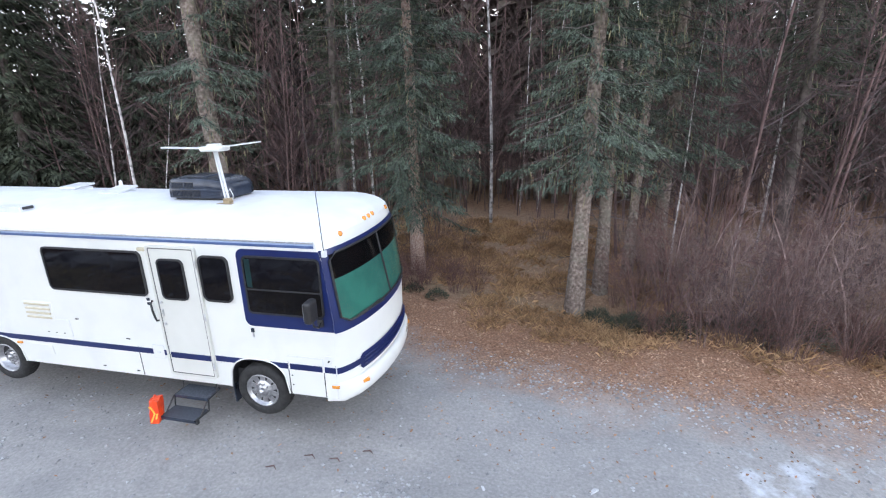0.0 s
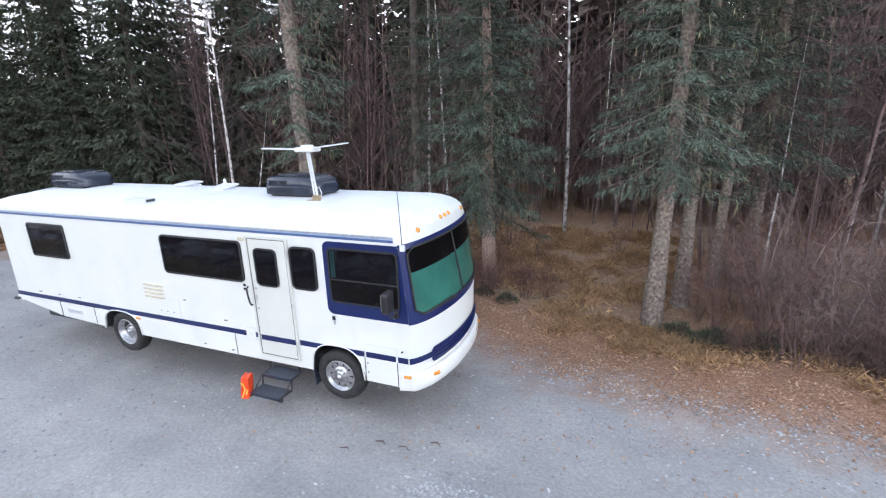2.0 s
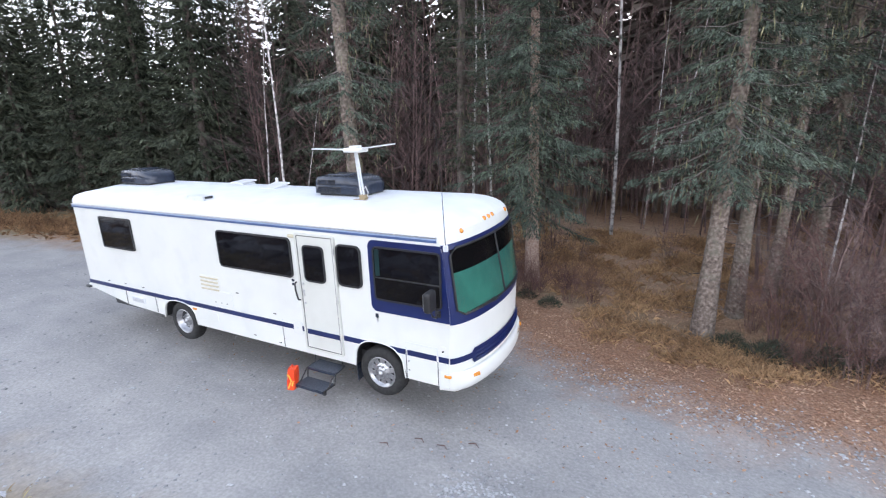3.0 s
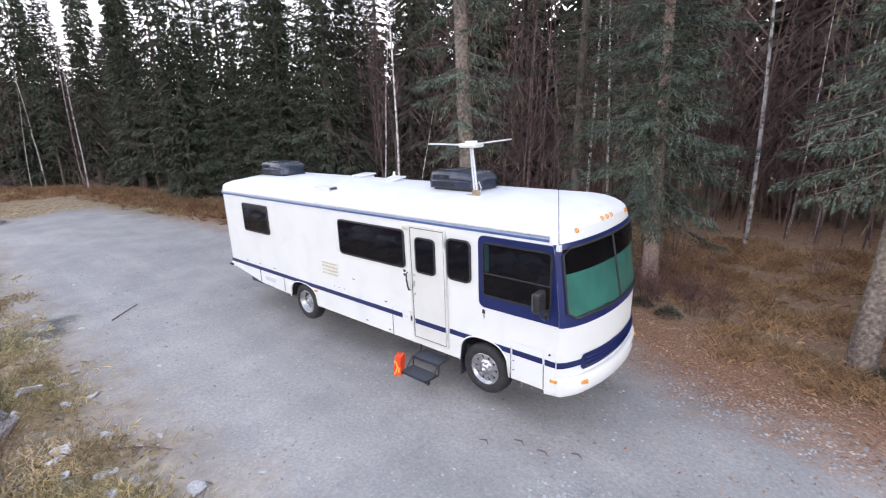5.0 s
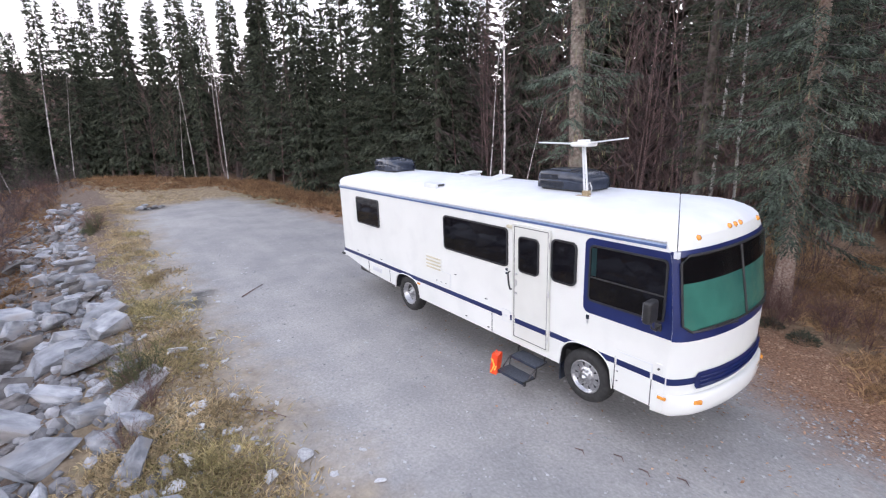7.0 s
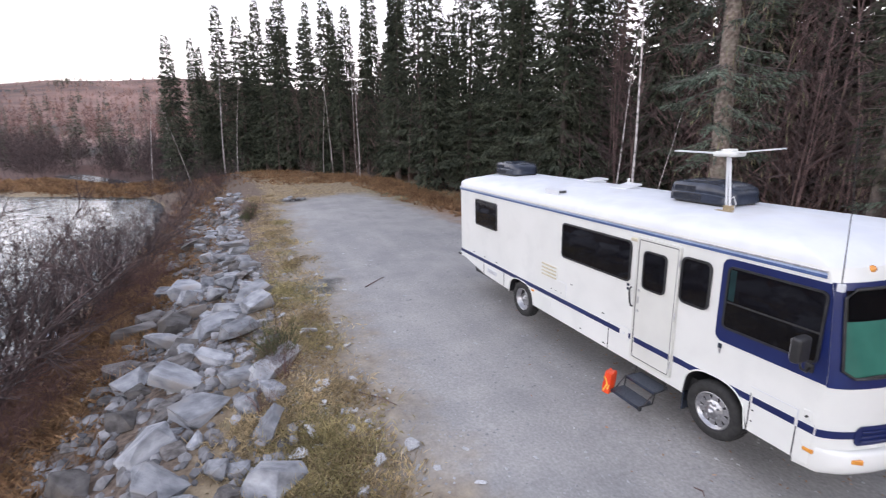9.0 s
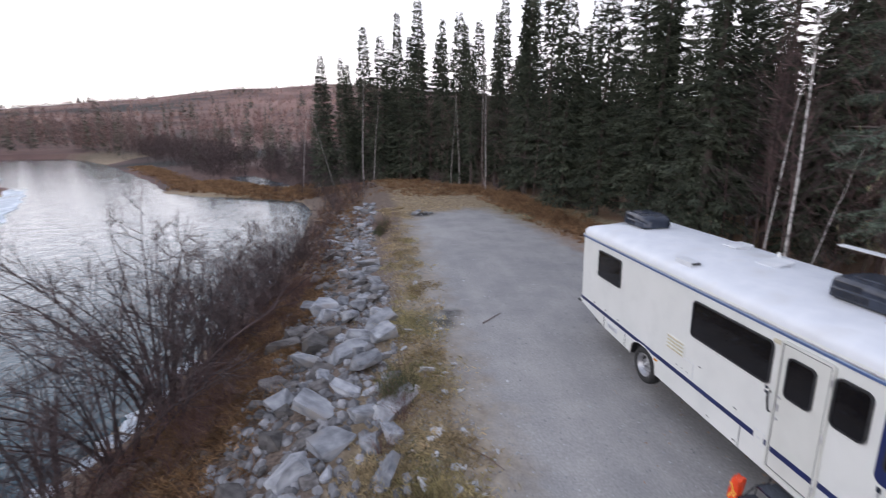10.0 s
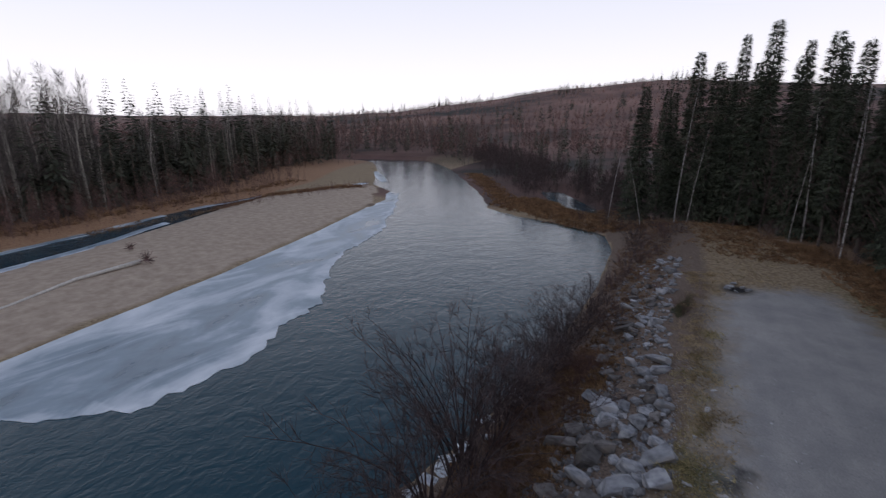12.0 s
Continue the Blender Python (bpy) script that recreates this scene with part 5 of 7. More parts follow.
def spruce_parts(height, radius, seed, first=1.5, reach=1.5, whorl=0.28, per_whorl=5, twig_gap=0.08, tufts_each=6, tuft=0.090, width=0.023, sides=9, lean=0.0, gaps=0.15, fine=False, base_shape=0.45, even=0.6, taper=0.75, hang=0.28):
    """Trunk, dead lower branches and crown of a spruce: whorls of flat boughs, each with a fan of drooping twigs on both sides.
    first: where the green begins; reach: the longest bough; hang: how far the lower boughs droop."""
    rng = np.random.default_rng(seed)
    trunk, dead, crown = Geo(), Geo(), Geo()
    hs = np.linspace(0, 1, 9)
    wob = np.cumsum(rng.normal(0, 0.012 * height / 8, (9, 2)), 0)
    wob -= wob[0]
    line = np.c_[wob[:, 0] + lean * height * hs, wob[:, 1], hs * height - 0.15]
    trunk.tube(line, np.clip(radius * (1 - hs) ** 0.8 * (1 + 0.35 * np.exp(-hs * height * 2.2)), 0.012, None), sides)
    at = lambda z: np.array([np.interp(z, line[:, 2], line[:, 0]), np.interp(z, line[:, 2], line[:, 1]), z])
    base, out, size, part_up = [], [], [], []
    z = first
    while z < height - 0.25:
        q = (z - first) / (height - first)
        shape = min(1.0, base_shape + 2.2 * q) * (1 - q) ** taper
        turn, full = rng.uniform(0, 6.28), rng.uniform(0.82, 1.12)
        for j in range(per_whorl):
            if rng.random() < gaps:
                continue
            a = turn + 6.28 * (j + rng.uniform(-0.35, 0.35)) / per_whorl
            base.append(at(z + rng.uniform(-0.10, 0.10)))
            out.append((np.cos(a), np.sin(a), 0.0))
            size.append(max(0.12, reach * shape * full * rng.uniform(even, 1.12)))
            part_up.append(q)
        z += whorl * rng.uniform(0.75, 1.25) * (1.0 - 0.45 * q)
    base, out, size, part_up = np.array(base), np.array(out), np.array(size), np.array(part_up)
    nb = len(base)
    rise = -hang + (hang + 0.40) * part_up + rng.normal(0, 0.10, nb)
    sag = rng.uniform(0.05, 0.30, nb)
    high = np.where(fine & (base[:, 2] > 8.5), 0.3, 1.0)  # looser far above the eye
    which = np.repeat(np.arange(nb), np.maximum(5, (2 * (0.16 + size) / twig_gap * (1 + 0.35 * part_up) * high).astype(int)))
    n = len(which)
    L, o = size[which], out[which]
    s = rng.uniform(0.06, 1.0, n) ** 0.8
    p = base[which] + o * (L * s)[:, None]
    p[:, 2] += L * (rise[which] * s - sag[which] * s**2 + 0.20 * s**4)
    turn = (1.05 - 0.55 * s) * rng.choice([-1, 1], n) * rng.uniform(0.75, 1.15, n) * (s < 0.96)
    ca, sa = np.cos(turn), np.sin(turn)
    d = unit(np.stack([o[:, 0] * ca - o[:, 1] * sa, o[:, 0] * sa + o[:, 1] * ca, -0.12 + 0.5 * rise[which] - rng.uniform(0.0, 0.45, n) * (1 - 0.6 * s)], -1))
    length = np.clip(0.44 * L**0.6 * (0.36 + 0.80 * (1 - s)), 0.14, 0.60) * rng.uniform(0.7, 1.15, n)
    # each twig carries short needle tufts along it
    t = (np.arange(tufts_each) + rng.uniform(0, 1, (n, tufts_each))) / tufts_each
    e = unit(d[:, None] + rng.normal(0, 0.30, (n, tufts_each, 3)) + np.array([0, 0, -0.05]))
    q = p[:, None] + d[:, None] * (length[:, None] * t)[..., None] * 0.85
    q[..., 2] -= length[:, None] * 0.22 * t**2
    q, e = q.reshape(-1, 3), e.reshape(-1, 3)
    grow = np.repeat(np.clip(length / 0.3, 0.75, 1.15) * high[which] ** -0.45, tufts_each)
    k = len(q)
    crown.tris(*diamonds(q, e, grow * tuft * rng.uniform(0.75, 1.35, k), grow * width * rng.uniform(0.7, 1.3, k), rng.uniform(-0.9, 0.9, k), rng.uniform(0.0, 0.35, k)))
    # boughs
    for b, o, L, r, g in zip(base, out, size, rise, sag):
        if fine and L > 0.45:
            t = np.array([0, 0.5, 1.0])
            pts = b + o * (L * t)[:, None] + np.array([0, 0, 1.0]) * (L * (r * t - g * t**2 + 0.20 * t**4))[:, None]
            dead.tube(pts, [0.014 + 0.006 * L, 0.009, 0.003], 3, False)
    for k in range(int(10 + first * 9) if fine else int(4 + first * 3)):
        z = rng.uniform(0.5, first + 1.0)
        a, L = rng.uniform(0, 6.28), rng.uniform(0.25, 0.9) * min(1, reach)
        o = np.array([np.cos(a), np.sin(a), 0])
        b = at(z)
        pts = [b, b + o * L * 0.5 + (0, 0, rng.uniform(-0.12, 0.02)), b + o * L + (rng.normal(0, 0.08), rng.normal(0, 0.08), rng.uniform(-0.3, 0.05))]
        dead.tube(pts, [0.010, 0.006, 0.002], 3, False)
    return trunk, dead, crown


def spruce_thing(label, seed, bark, needles, **kw):
    trunk, dead, crown = spruce_parts(seed=seed, **kw)
    ob = thing("spruce_tree", label, "tree", "spruce trees")
    auto_smooth(part("trunk", trunk, bark, ob, "flaky grey-brown spruce trunk"), 80)
    tagged(part("dead_wood", dead, M_TWIG_GREY, ob, "thin bare boughs"), kind="stuff")
    part("crown", crown, needles, ob, "drooping dark green needle sprays")
    return ob


def lichen_strands(ob, seed, count, z0, z1, reach):
    rng = np.random.default_rng(seed)
    a, r = rng.uniform(0, 6.28, count), rng.uniform(0.15, 1.0, count) * reach
    p = np.stack([r * np.cos(a), r * np.sin(a), rng.uniform(z0, z1, count)], -1)
    d = unit(np.stack([rng.normal(0, 0.12, count), rng.normal(0, 0.12, count), -np.ones(count)], -1))
    g = Geo().tris(*blades(p, d, rng.uniform(0.10, 0.36, count), rng.uniform(0.008, 0.022, count), rng.uniform(0, 3.1, count), np.zeros(count)))
    tagged(part("lichen", g, M_LICHEN, ob, "hanging pale lichen strands"), kind="stuff")


def bare_parts(height, radius, seed, branches=26, first=0.35, sides=7, bow=0.05, twig=True, spread=0.5):
    """Trunk and twigs of a leafless broadleaf tree."""
    rng = np.random.default_rng(seed)
    trunk, twigs = Geo(), Geo()
    hs = np.linspace(0, 1, 10)
    a = rng.uniform(0, 6.28)
    off = bow * height * hs**2
    line = np.c_[np.cos(a) * off, np.sin(a) * off, hs * height - 0.1]
    line[:, :2] += np.cumsum(rng.normal(0, 0.018 * height / 10, (10, 2)), 0) * (hs[:, None] > 0)
    trunk.tube(line, np.clip(radius * (1 - hs) ** 0.85, 0.008, None), sides)
    for k in range(branches):
        q = first + (1 - first) * (k + rng.random()) / branches
        b = np.array([np.interp(q, hs, line[:, i]) for i in range(3)])
        a = rng.uniform(0, 6.28)
        L = height * spread * 0.30 * (1.15 - q) * rng.uniform(0.5, 1.3) + 0.25
        o = np.array([np.cos(a), np.sin(a), 0])
        lift = rng.uniform(0.5, 1.3)
        pts = np.array([b + o * L * t + np.array([0, 0, lift * L * t**1.3]) + rng.normal(0, 0.03 * L, 3) * t for t in (0, 0.35, 0.7, 1.0)])
        r0 = max(0.006, radius * 0.28 * (1 - q) + 0.006)
        twigs.tube(pts, [r0, r0 * 0.7, r0 * 0.45, 0.003], 3, False)
        if twig:
            for _ in range(4):
                t = rng.uniform(0.3, 0.95)
                c = np.array([np.interp(t, (0, 0.35, 0.7, 1.0), pts[:, i]) for i in range(3)])
                d = unit(o + rng.normal(0, 0.7, 3) + np.array([0, 0, 0.7]))
                l2 = L * rng.uniform(0.25, 0.5)
                twigs.tris(*diamonds(c[None], d[None], np.array([l2]), np.array([0.014]), rng.uniform(0, 3, 1), np.array([-0.15])))
    return trunk, twigs


def birch_thing(label, seed, bark, twig_mat, name="birch_tree", group="birch trees", **kw):
    trunk, twigs = bare_parts(seed=seed, **kw)
    ob = thing(name, label, "tree", group)
    auto_smooth(part("trunk", trunk, bark, ob, "pale peeling bark with dark marks" if bark is M_BIRCH else "thin dark leafless trunk"), 80)
    tagged(part("bare_crown", twigs, twig_mat, ob, "fine leafless twigs"), kind="stuff")
    return ob


def shrub_mesh(seed, height, stems, spread, mat, name, side_twigs=10, thick=0.008, arch=0.25):
    """A leafless bush: wandering stems, side branches, and fine twigs on both."""
    rng = np.random.default_rng(seed)
    g = Geo()
    tp, td, tl = [], [], []
    for _ in range(stems):
        a, L = rng.uniform(0, 6.28), height * rng.uniform(0.5, 1.1)
        o = np.array([np.cos(a), np.sin(a), 0])
        tilt = rng.uniform(0.05, 1.0) * spread
        root = o * rng.uniform(0, 0.12) * height + rng.normal(0, 0.06, 3) * (1, 1, 0)
        ts = np.array([0, 0.25, 0.5, 0.75, 1.0])
        wander = np.cumsum(rng.normal(0, 0.07 * L, (5, 3)), 0)
        pts = np.array([root + o * tilt * L * t**1.2 + np.array([0, 0, L * t * (1 - arch * tilt * t)]) for t in ts]) + wander * ts[:, None]
        pts[0, 2] = -0.1
        g.tube(pts, thick * np.array([1.0, 0.8, 0.6, 0.42, 0.2]), 3, False)
        lines = [(pts, ts, L)]
        for _ in range(max(2, side_twigs // 4)):
            t = rng.uniform(0.2, 0.85)
            c = np.array([np.interp(t, ts, pts[:, i]) for i in range(3)])
            d = unit(rng.normal(0, 0.7, 3) + o * 0.5 + np.array([0, 0, 0.7]))
            l2 = L * rng.uniform(0.25, 0.5) * (1.15 - t)
            br = np.array([c, c + d * l2 * 0.5 + rng.normal(0, 0.06 * l2, 3), c + unit(d + rng.normal(0, 0.3, 3)) * l2])
            g.tube(br, thick * np.array([0.5, 0.36, 0.16]), 3, False)
            lines.append((br, np.array([0, 0.5, 1.0]), l2))
        for k in range(side_twigs):
            line, par, ll = lines[k % len(lines)]
            t = rng.uniform(0.06, 1.0)
            tp.append([np.interp(t, par, line[:, i]) for i in range(3)])
            td.append(unit(rng.normal(0, 0.7, 3) + o * 0.3 + np.array([0, 0, 0.55])))
            tl.append(ll * rng.uniform(0.12, 0.32))
    n = len(tp)
    fine = Geo().tris(*blades(np.array(tp), np.array(td), np.array(tl), np.full(n, thick * 0.75), rng.uniform(0, 3, n), rng.uniform(-0.3, 0.3, n)))
    root = thing(name, "", "bush")
    tagged(part("branchwork", g, mat, root, "bare woody stems"), kind="stuff")
    tagged(part("twig_spray", fine, mat, root, "fine bare twigs"), kind="stuff")
    return root


def alder_mesh(seed, height=4.4, stems=17, mat=None):
    """A tall open alder: a sheaf of arching stems, long limbs, fine twigs towards the tips."""
    rng = np.random.default_rng(seed)
    g = Geo()
    tp, td, tl = [], [], []
    ts = np.linspace(0, 1, 6)
    for _ in range(stems):
        a, L = rng.uniform(0, 6.28), height * rng.uniform(0.65, 1.12)
        o = np.array([np.cos(a), np.sin(a), 0])
        tilt = rng.uniform(0.05, 0.95)
        root = o * rng.uniform(0.05, 0.35) + rng.normal(0, 0.08, 3) * (1, 1, 0)
        wander = np.cumsum(rng.normal(0, 0.022 * L, (6, 3)), 0) * ts[:, None]
        pts = np.array([root + o * tilt * L * (0.55 * t + 0.45 * t**2) + np.array([0, 0, L * (t - 0.30 * tilt * t**2)]) for t in ts]) + wander
        pts[0, 2] = -0.15
        g.tube(pts, rng.uniform(0.75, 1.2) * np.array([0.030, 0.024, 0.018, 0.013, 0.008, 0.003]), 5, False)
        for _ in range(8):
            t = rng.uniform(0.22, 0.92)
            c = np.array([np.interp(t, ts, pts[:, i]) for i in range(3)])
            d = unit(rng.normal(0, 0.55, 3) + o * 0.55 + np.array([0, 0, 0.55]))
            l2 = L * rng.uniform(0.22, 0.42) * (1.2 - t)
            tip = unit(d + rng.normal(0, 0.25, 3) + np.array([0, 0, 0.15]))
            br = np.array([c, c + d * l2 * 0.5, c + d * l2 * 0.5 + tip * l2 * 0.5])
            g.tube(br, [0.009, 0.006, 0.0025], 3, False)
            for _ in range(13):
                q = rng.uniform(0.15, 1.0)
                tp.append([np.interp(q, (0, 0.5, 1), br[:, i]) for i in range(3)])
                td.append(unit(tip + rng.normal(0, 0.5, 3)))
                tl.append(rng.uniform(0.2, 0.6))
    n = len(tp)
    fine = Geo().tris(*blades(np.array(tp), np.array(td), np.array(tl), np.full(n, 0.009), rng.uniform(0, 3, n), rng.uniform(-0.25, 0.15, n)))
    root = thing("alder_bush", "", "bush")
    tagged(part("branchwork", g, mat or M_ALDER, root, "bare arching stems"), kind="stuff")
    tagged(part("twig_spray", fine, mat or M_ALDER, root, "fine bare twigs"), kind="stuff")
    return root


def evergreen_clump(seed, r=0.5, h=0.55, count=900):
    """A low dark juniper: upswept sprays from a spreading base."""
    rng = np.random.default_rng(seed)
    a, q = rng.uniform(0, 6.28, count), rng.random(count) ** 0.6
    p = np.stack([r * q * np.cos(a), r * q * np.sin(a), h * (1 - q**2) * rng.uniform(0.05, 0.8, count)], -1)
    d = unit(np.stack([np.cos(a) * (0.3 + q), np.sin(a) * (0.3 + q), rng.uniform(0.3, 1.3, count)], -1) + rng.normal(0, 0.3, (count, 3)))
    g = Geo().tris(*blades(p, d, rng.uniform(0.07, 0.20, count), rng.uniform(0.010, 0.022, count), rng.uniform(0, 3.1, count), rng.uniform(-0.2, 0.3, count)))
    stems = Geo()
    for k in range(7):
        t = 6.28 * k / 7
        stems.tube([(0, 0, -0.05), (0.4 * r * math.cos(t), 0.4 * r * math.sin(t), 0.3 * h), (0.7 * r * math.cos(t), 0.7 * r * math.sin(t), 0.65 * h)], [0.012, 0.008, 0.003], 4, False)
    root = thing("evergreen_shrub", "", "shrub")
    part("foliage", g, M_NEEDLE_DARK, root, "dark green needle sprays")
    tagged(part("branchwork", stems, M_TWIG, root), kind="stuff")
    return root


def plant(pattern, x, y, turn=0.0, scale=1.0, tip=(0, 0)):
    """Moves the pattern itself to a place on the ground, or a copy if it already stands."""
    m = pose(x, y, ground_at(x, y), tip[0], tip[1], turn) @ Matrix.Diagonal((scale, scale, scale, 1))
    if not pattern.get("placed"):
        pattern["placed"] = 1
        pattern.matrix_basis = m
        return pattern
    ob = copy_thing(pattern, Matrix.Identity(4))
    ob.matrix_basis = m
    return ob


# the near trees, each its own
near = [
    ("tall spruce with ruddy lower trunk and lush lower boughs", 11, M_BARK_RED, M_NEEDLE, dict(height=16, radius=0.18, first=2.2, reach=2.2, whorl=0.29, per_whorl=7, twig_gap=0.060, tufts_each=6, gaps=0.12, hang=0.36, base_shape=0.95, lean=0.06), (0.03, 7.6), -96, 420),
    ("grey spruce trunk close behind a ruddy one", 12, M_BARK, M_NEEDLE, dict(height=15, radius=0.15, first=4.0, reach=1.5, whorl=0.32, per_whorl=4, lean=-0.010), (-0.45, 9.0), 0, 160),
    ("thick spruce at the edge of the clearing", 13, M_BARK, M_NEEDLE, dict(height=18, radius=0.19, first=3.5, reach=1.8, whorl=0.29, per_whorl=6, twig_gap=0.065, tufts_each=6, hang=0.36, lean=-0.006, gaps=0.2, base_shape=0.85), (4.38, 5.8), 0, 420),
    ("second trunk of a pair of spruces", 14, M_BARK, M_NEEDLE, dict(height=17, radius=0.16, first=3.7, reach=1.6, whorl=0.32, per_whorl=5, twig_gap=0.07, lean=-0.004, gaps=0.25, base_shape=0.85), (5.05, 7.0), 0, 300),
    ("spruce with pale lichen behind bare brush", 15, M_BARK, M_NEEDLE, dict(height=18, radius=0.19, first=3.4, reach=2.0, whorl=0.29, per_whorl=6, twig_gap=0.07, lean=-0.002, gaps=0.2, base_shape=0.85), (6.8, 9.4), 0, 420),
    ("tall spruce behind the motorhome with bare lower trunk", 16, M_BARK, M_NEEDLE, dict(height=19, radius=0.22, first=4.0, reach=1.55, whorl=0.30, per_whorl=5, twig_gap=0.07, tufts_each=6, gaps=0.2, base_shape=0.75, lean=0.045), (-3.5, 4.4), -130, 260),
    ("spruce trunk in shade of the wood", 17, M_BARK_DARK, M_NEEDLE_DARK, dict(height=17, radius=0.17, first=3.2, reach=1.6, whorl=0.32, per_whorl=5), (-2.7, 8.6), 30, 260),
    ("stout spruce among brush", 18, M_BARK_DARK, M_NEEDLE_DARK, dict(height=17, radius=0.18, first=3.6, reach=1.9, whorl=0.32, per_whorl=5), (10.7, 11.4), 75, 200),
    ("grey spruce trunk standing in the thicket", 19, M_BARK, M_NEEDLE_DARK, dict(height=15, radius=0.14, first=4.2, reach=1.6, whorl=0.34, per_whorl=5), (5.9, 8.6), 20, 200),
]
for label, seed, bark, needles, kw, (x, y), turn, strands in near:
    ob = spruce_thing(label, seed, bark, needles, fine=True, **kw)
    lichen_strands(ob, seed + 100, int(1.5 * strands), kw["first"] * 0.8, kw["first"] + 5.0, kw["reach"] * 0.8)
    plant(ob, x, y, turn)

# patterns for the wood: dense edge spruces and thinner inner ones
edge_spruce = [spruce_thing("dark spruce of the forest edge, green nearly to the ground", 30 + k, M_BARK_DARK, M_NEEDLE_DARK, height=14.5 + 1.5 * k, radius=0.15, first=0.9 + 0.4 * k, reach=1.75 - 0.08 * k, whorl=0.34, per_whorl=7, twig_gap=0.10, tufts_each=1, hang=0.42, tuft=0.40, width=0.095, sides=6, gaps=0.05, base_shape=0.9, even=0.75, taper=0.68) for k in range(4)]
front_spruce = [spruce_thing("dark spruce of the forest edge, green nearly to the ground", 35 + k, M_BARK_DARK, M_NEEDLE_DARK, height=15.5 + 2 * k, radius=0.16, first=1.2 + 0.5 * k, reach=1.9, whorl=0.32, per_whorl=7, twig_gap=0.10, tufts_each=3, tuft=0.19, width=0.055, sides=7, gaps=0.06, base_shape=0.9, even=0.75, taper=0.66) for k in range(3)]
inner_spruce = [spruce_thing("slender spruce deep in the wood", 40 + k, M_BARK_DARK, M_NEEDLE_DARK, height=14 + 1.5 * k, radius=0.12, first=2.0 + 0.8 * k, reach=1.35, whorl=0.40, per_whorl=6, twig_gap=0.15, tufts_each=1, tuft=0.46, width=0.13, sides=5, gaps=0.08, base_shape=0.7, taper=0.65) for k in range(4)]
birches = [birch_thing("slender pale birch, leafless", 50 + k, M_BIRCH, M_TWIG, height=12 + 1.3 * k, radius=0.050 + 0.007 * k, branches=26, first=0.35, bow=0.012 + 0.012 * k) for k in range(4)]
saplings = [birch_thing("thin bare sapling, leafless", 60 + k, M_TWIG, M_ALDER, "bare_tree", "bare saplings", height=7 + 1.2 * k, radius=0.028 + 0.005 * k, branches=30, first=0.15, sides=5, bow=0.05, spread=0.8) for k in range(4)]

for k, (x, y, s, tip) in enumerate([(-8.65, 6.8, 1.0, (0, -2)), (-8.3, 7.0, 0.42, (2, 9)), (-10.5, 7.7, 0.6, (0, -3)), (1.25, 14.3, 1.05, (0, 2)), (2.2, 17.8, 0.8, (0, 3)), (3.0, 18.6, 0.8, (0, 4)), (-3.6, 11.6, 1.0, (0, -4)), (-3.0, 11.9, 0.85, (0, 1)), (10.7, 12.8, 0.95, (0, 3)), (10.1, 13.0, 0.9, (0, 2)), (6.9, 8.2, 0.5, (-4, 9)), (-45.9, -7.3, 0.86, (0, 1)), (-45.0, -6.2, 0.75, (3, -4)), (-42.0, 2.2, 0.85, (0, 2)), (-36.6, 3.6, 0.85, (0, -2)), (-40.4, 4.2, 0.9, (3, -3)), (-41.0, 1.2, 0.7, (2, 2)), (-14.6, 10.5, 1.0, (0, 2)), (-17.5, 10.0, 0.9, (0, -2)), (-20.0, 13.0, 1.0, (0, 0)), (13.5, 9.5, 0.9, (0, 5)), (-51, -12.5, 0.75, (0, 4)), (-52.5, -14.5, 0.6, (0, -5)), (-48, -10.5, 0.55, (8, 10))]):
    plant(birches[k % 4], x, y, 77 * k, s, tip)

# the wood behind, denser with depth
rng = np.random.default_rng(9)
taken = [(0.03, 7.6), (4.5, 5.8), (5.05, 7.0), (6.8, 9.4), (-3.5, 4.4), (10.7, 10.4)]


def free(x, y, gap):
    if any((x - a) ** 2 + (y - b) ** 2 < gap * gap for a, b in taken):
        return False
    taken.append((x, y))
    return True


def wood_edge(x):
    return float(np.interp(x, [-62, -50, -46, -38, -32, -22, -14, -8, 0, 5, 9, 40], [-12, -8, -4, 3.0, 6.0, 8.4, 8.6, 8.6, 9.5, 9.0, 8.6, 8.0]))


for k, (x, y) in enumerate([(-14.2, 7.8), (-18.3, 8.0), (-21.9, 9.0), (-24.6, 8.2), (-28.5, 7.4), (-31.0, 7.0), (-33.0, 6.0), (-35.5, 6.6), (-36.8, 6.3), (-12.0, 10.8)]):
    free(x, y, 0.1)
    plant(front_spruce[k % 3] if x > -27 else edge_spruce[(k * 3) % 4], x, y, 50 * k, rng.uniform(0.85, 1.1) * (0.93 if x < -24 else 1.0))
# the end of the wood by the river, with its stepped tops
for k, (x, y, top) in enumerate([(-51, -11.7, 12.4), (-51.4, -7.1, 15.5), (-50.2, -9.4, 12.2), (-48.4, -3.4, 16.3), (-49.8, -5.2, 14.3), (-46.2, -1.4, 17.0), (-47.6, -2.2, 14.0), (-44.5, 0.8, 15.0), (-43.5, 2.4, 15.4), (-42, 4.0, 14.5), (-41, 6.0, 16.2), (-39.2, 5.0, 14.6), (-53, -4.0, 13.5), (-52, -1.0, 14.0), (-54, -9.0, 12.0), (-47.0, 3.5, 15.0), (-49.5, 1.0, 14.5)]):
    free(x, y, 0.1)
    plant(edge_spruce[k % 4], x, y, 70 * k, (top - ground_at(x, y)) / (14.4 + 1.5 * (k % 4)))
tries, done = 0, 0
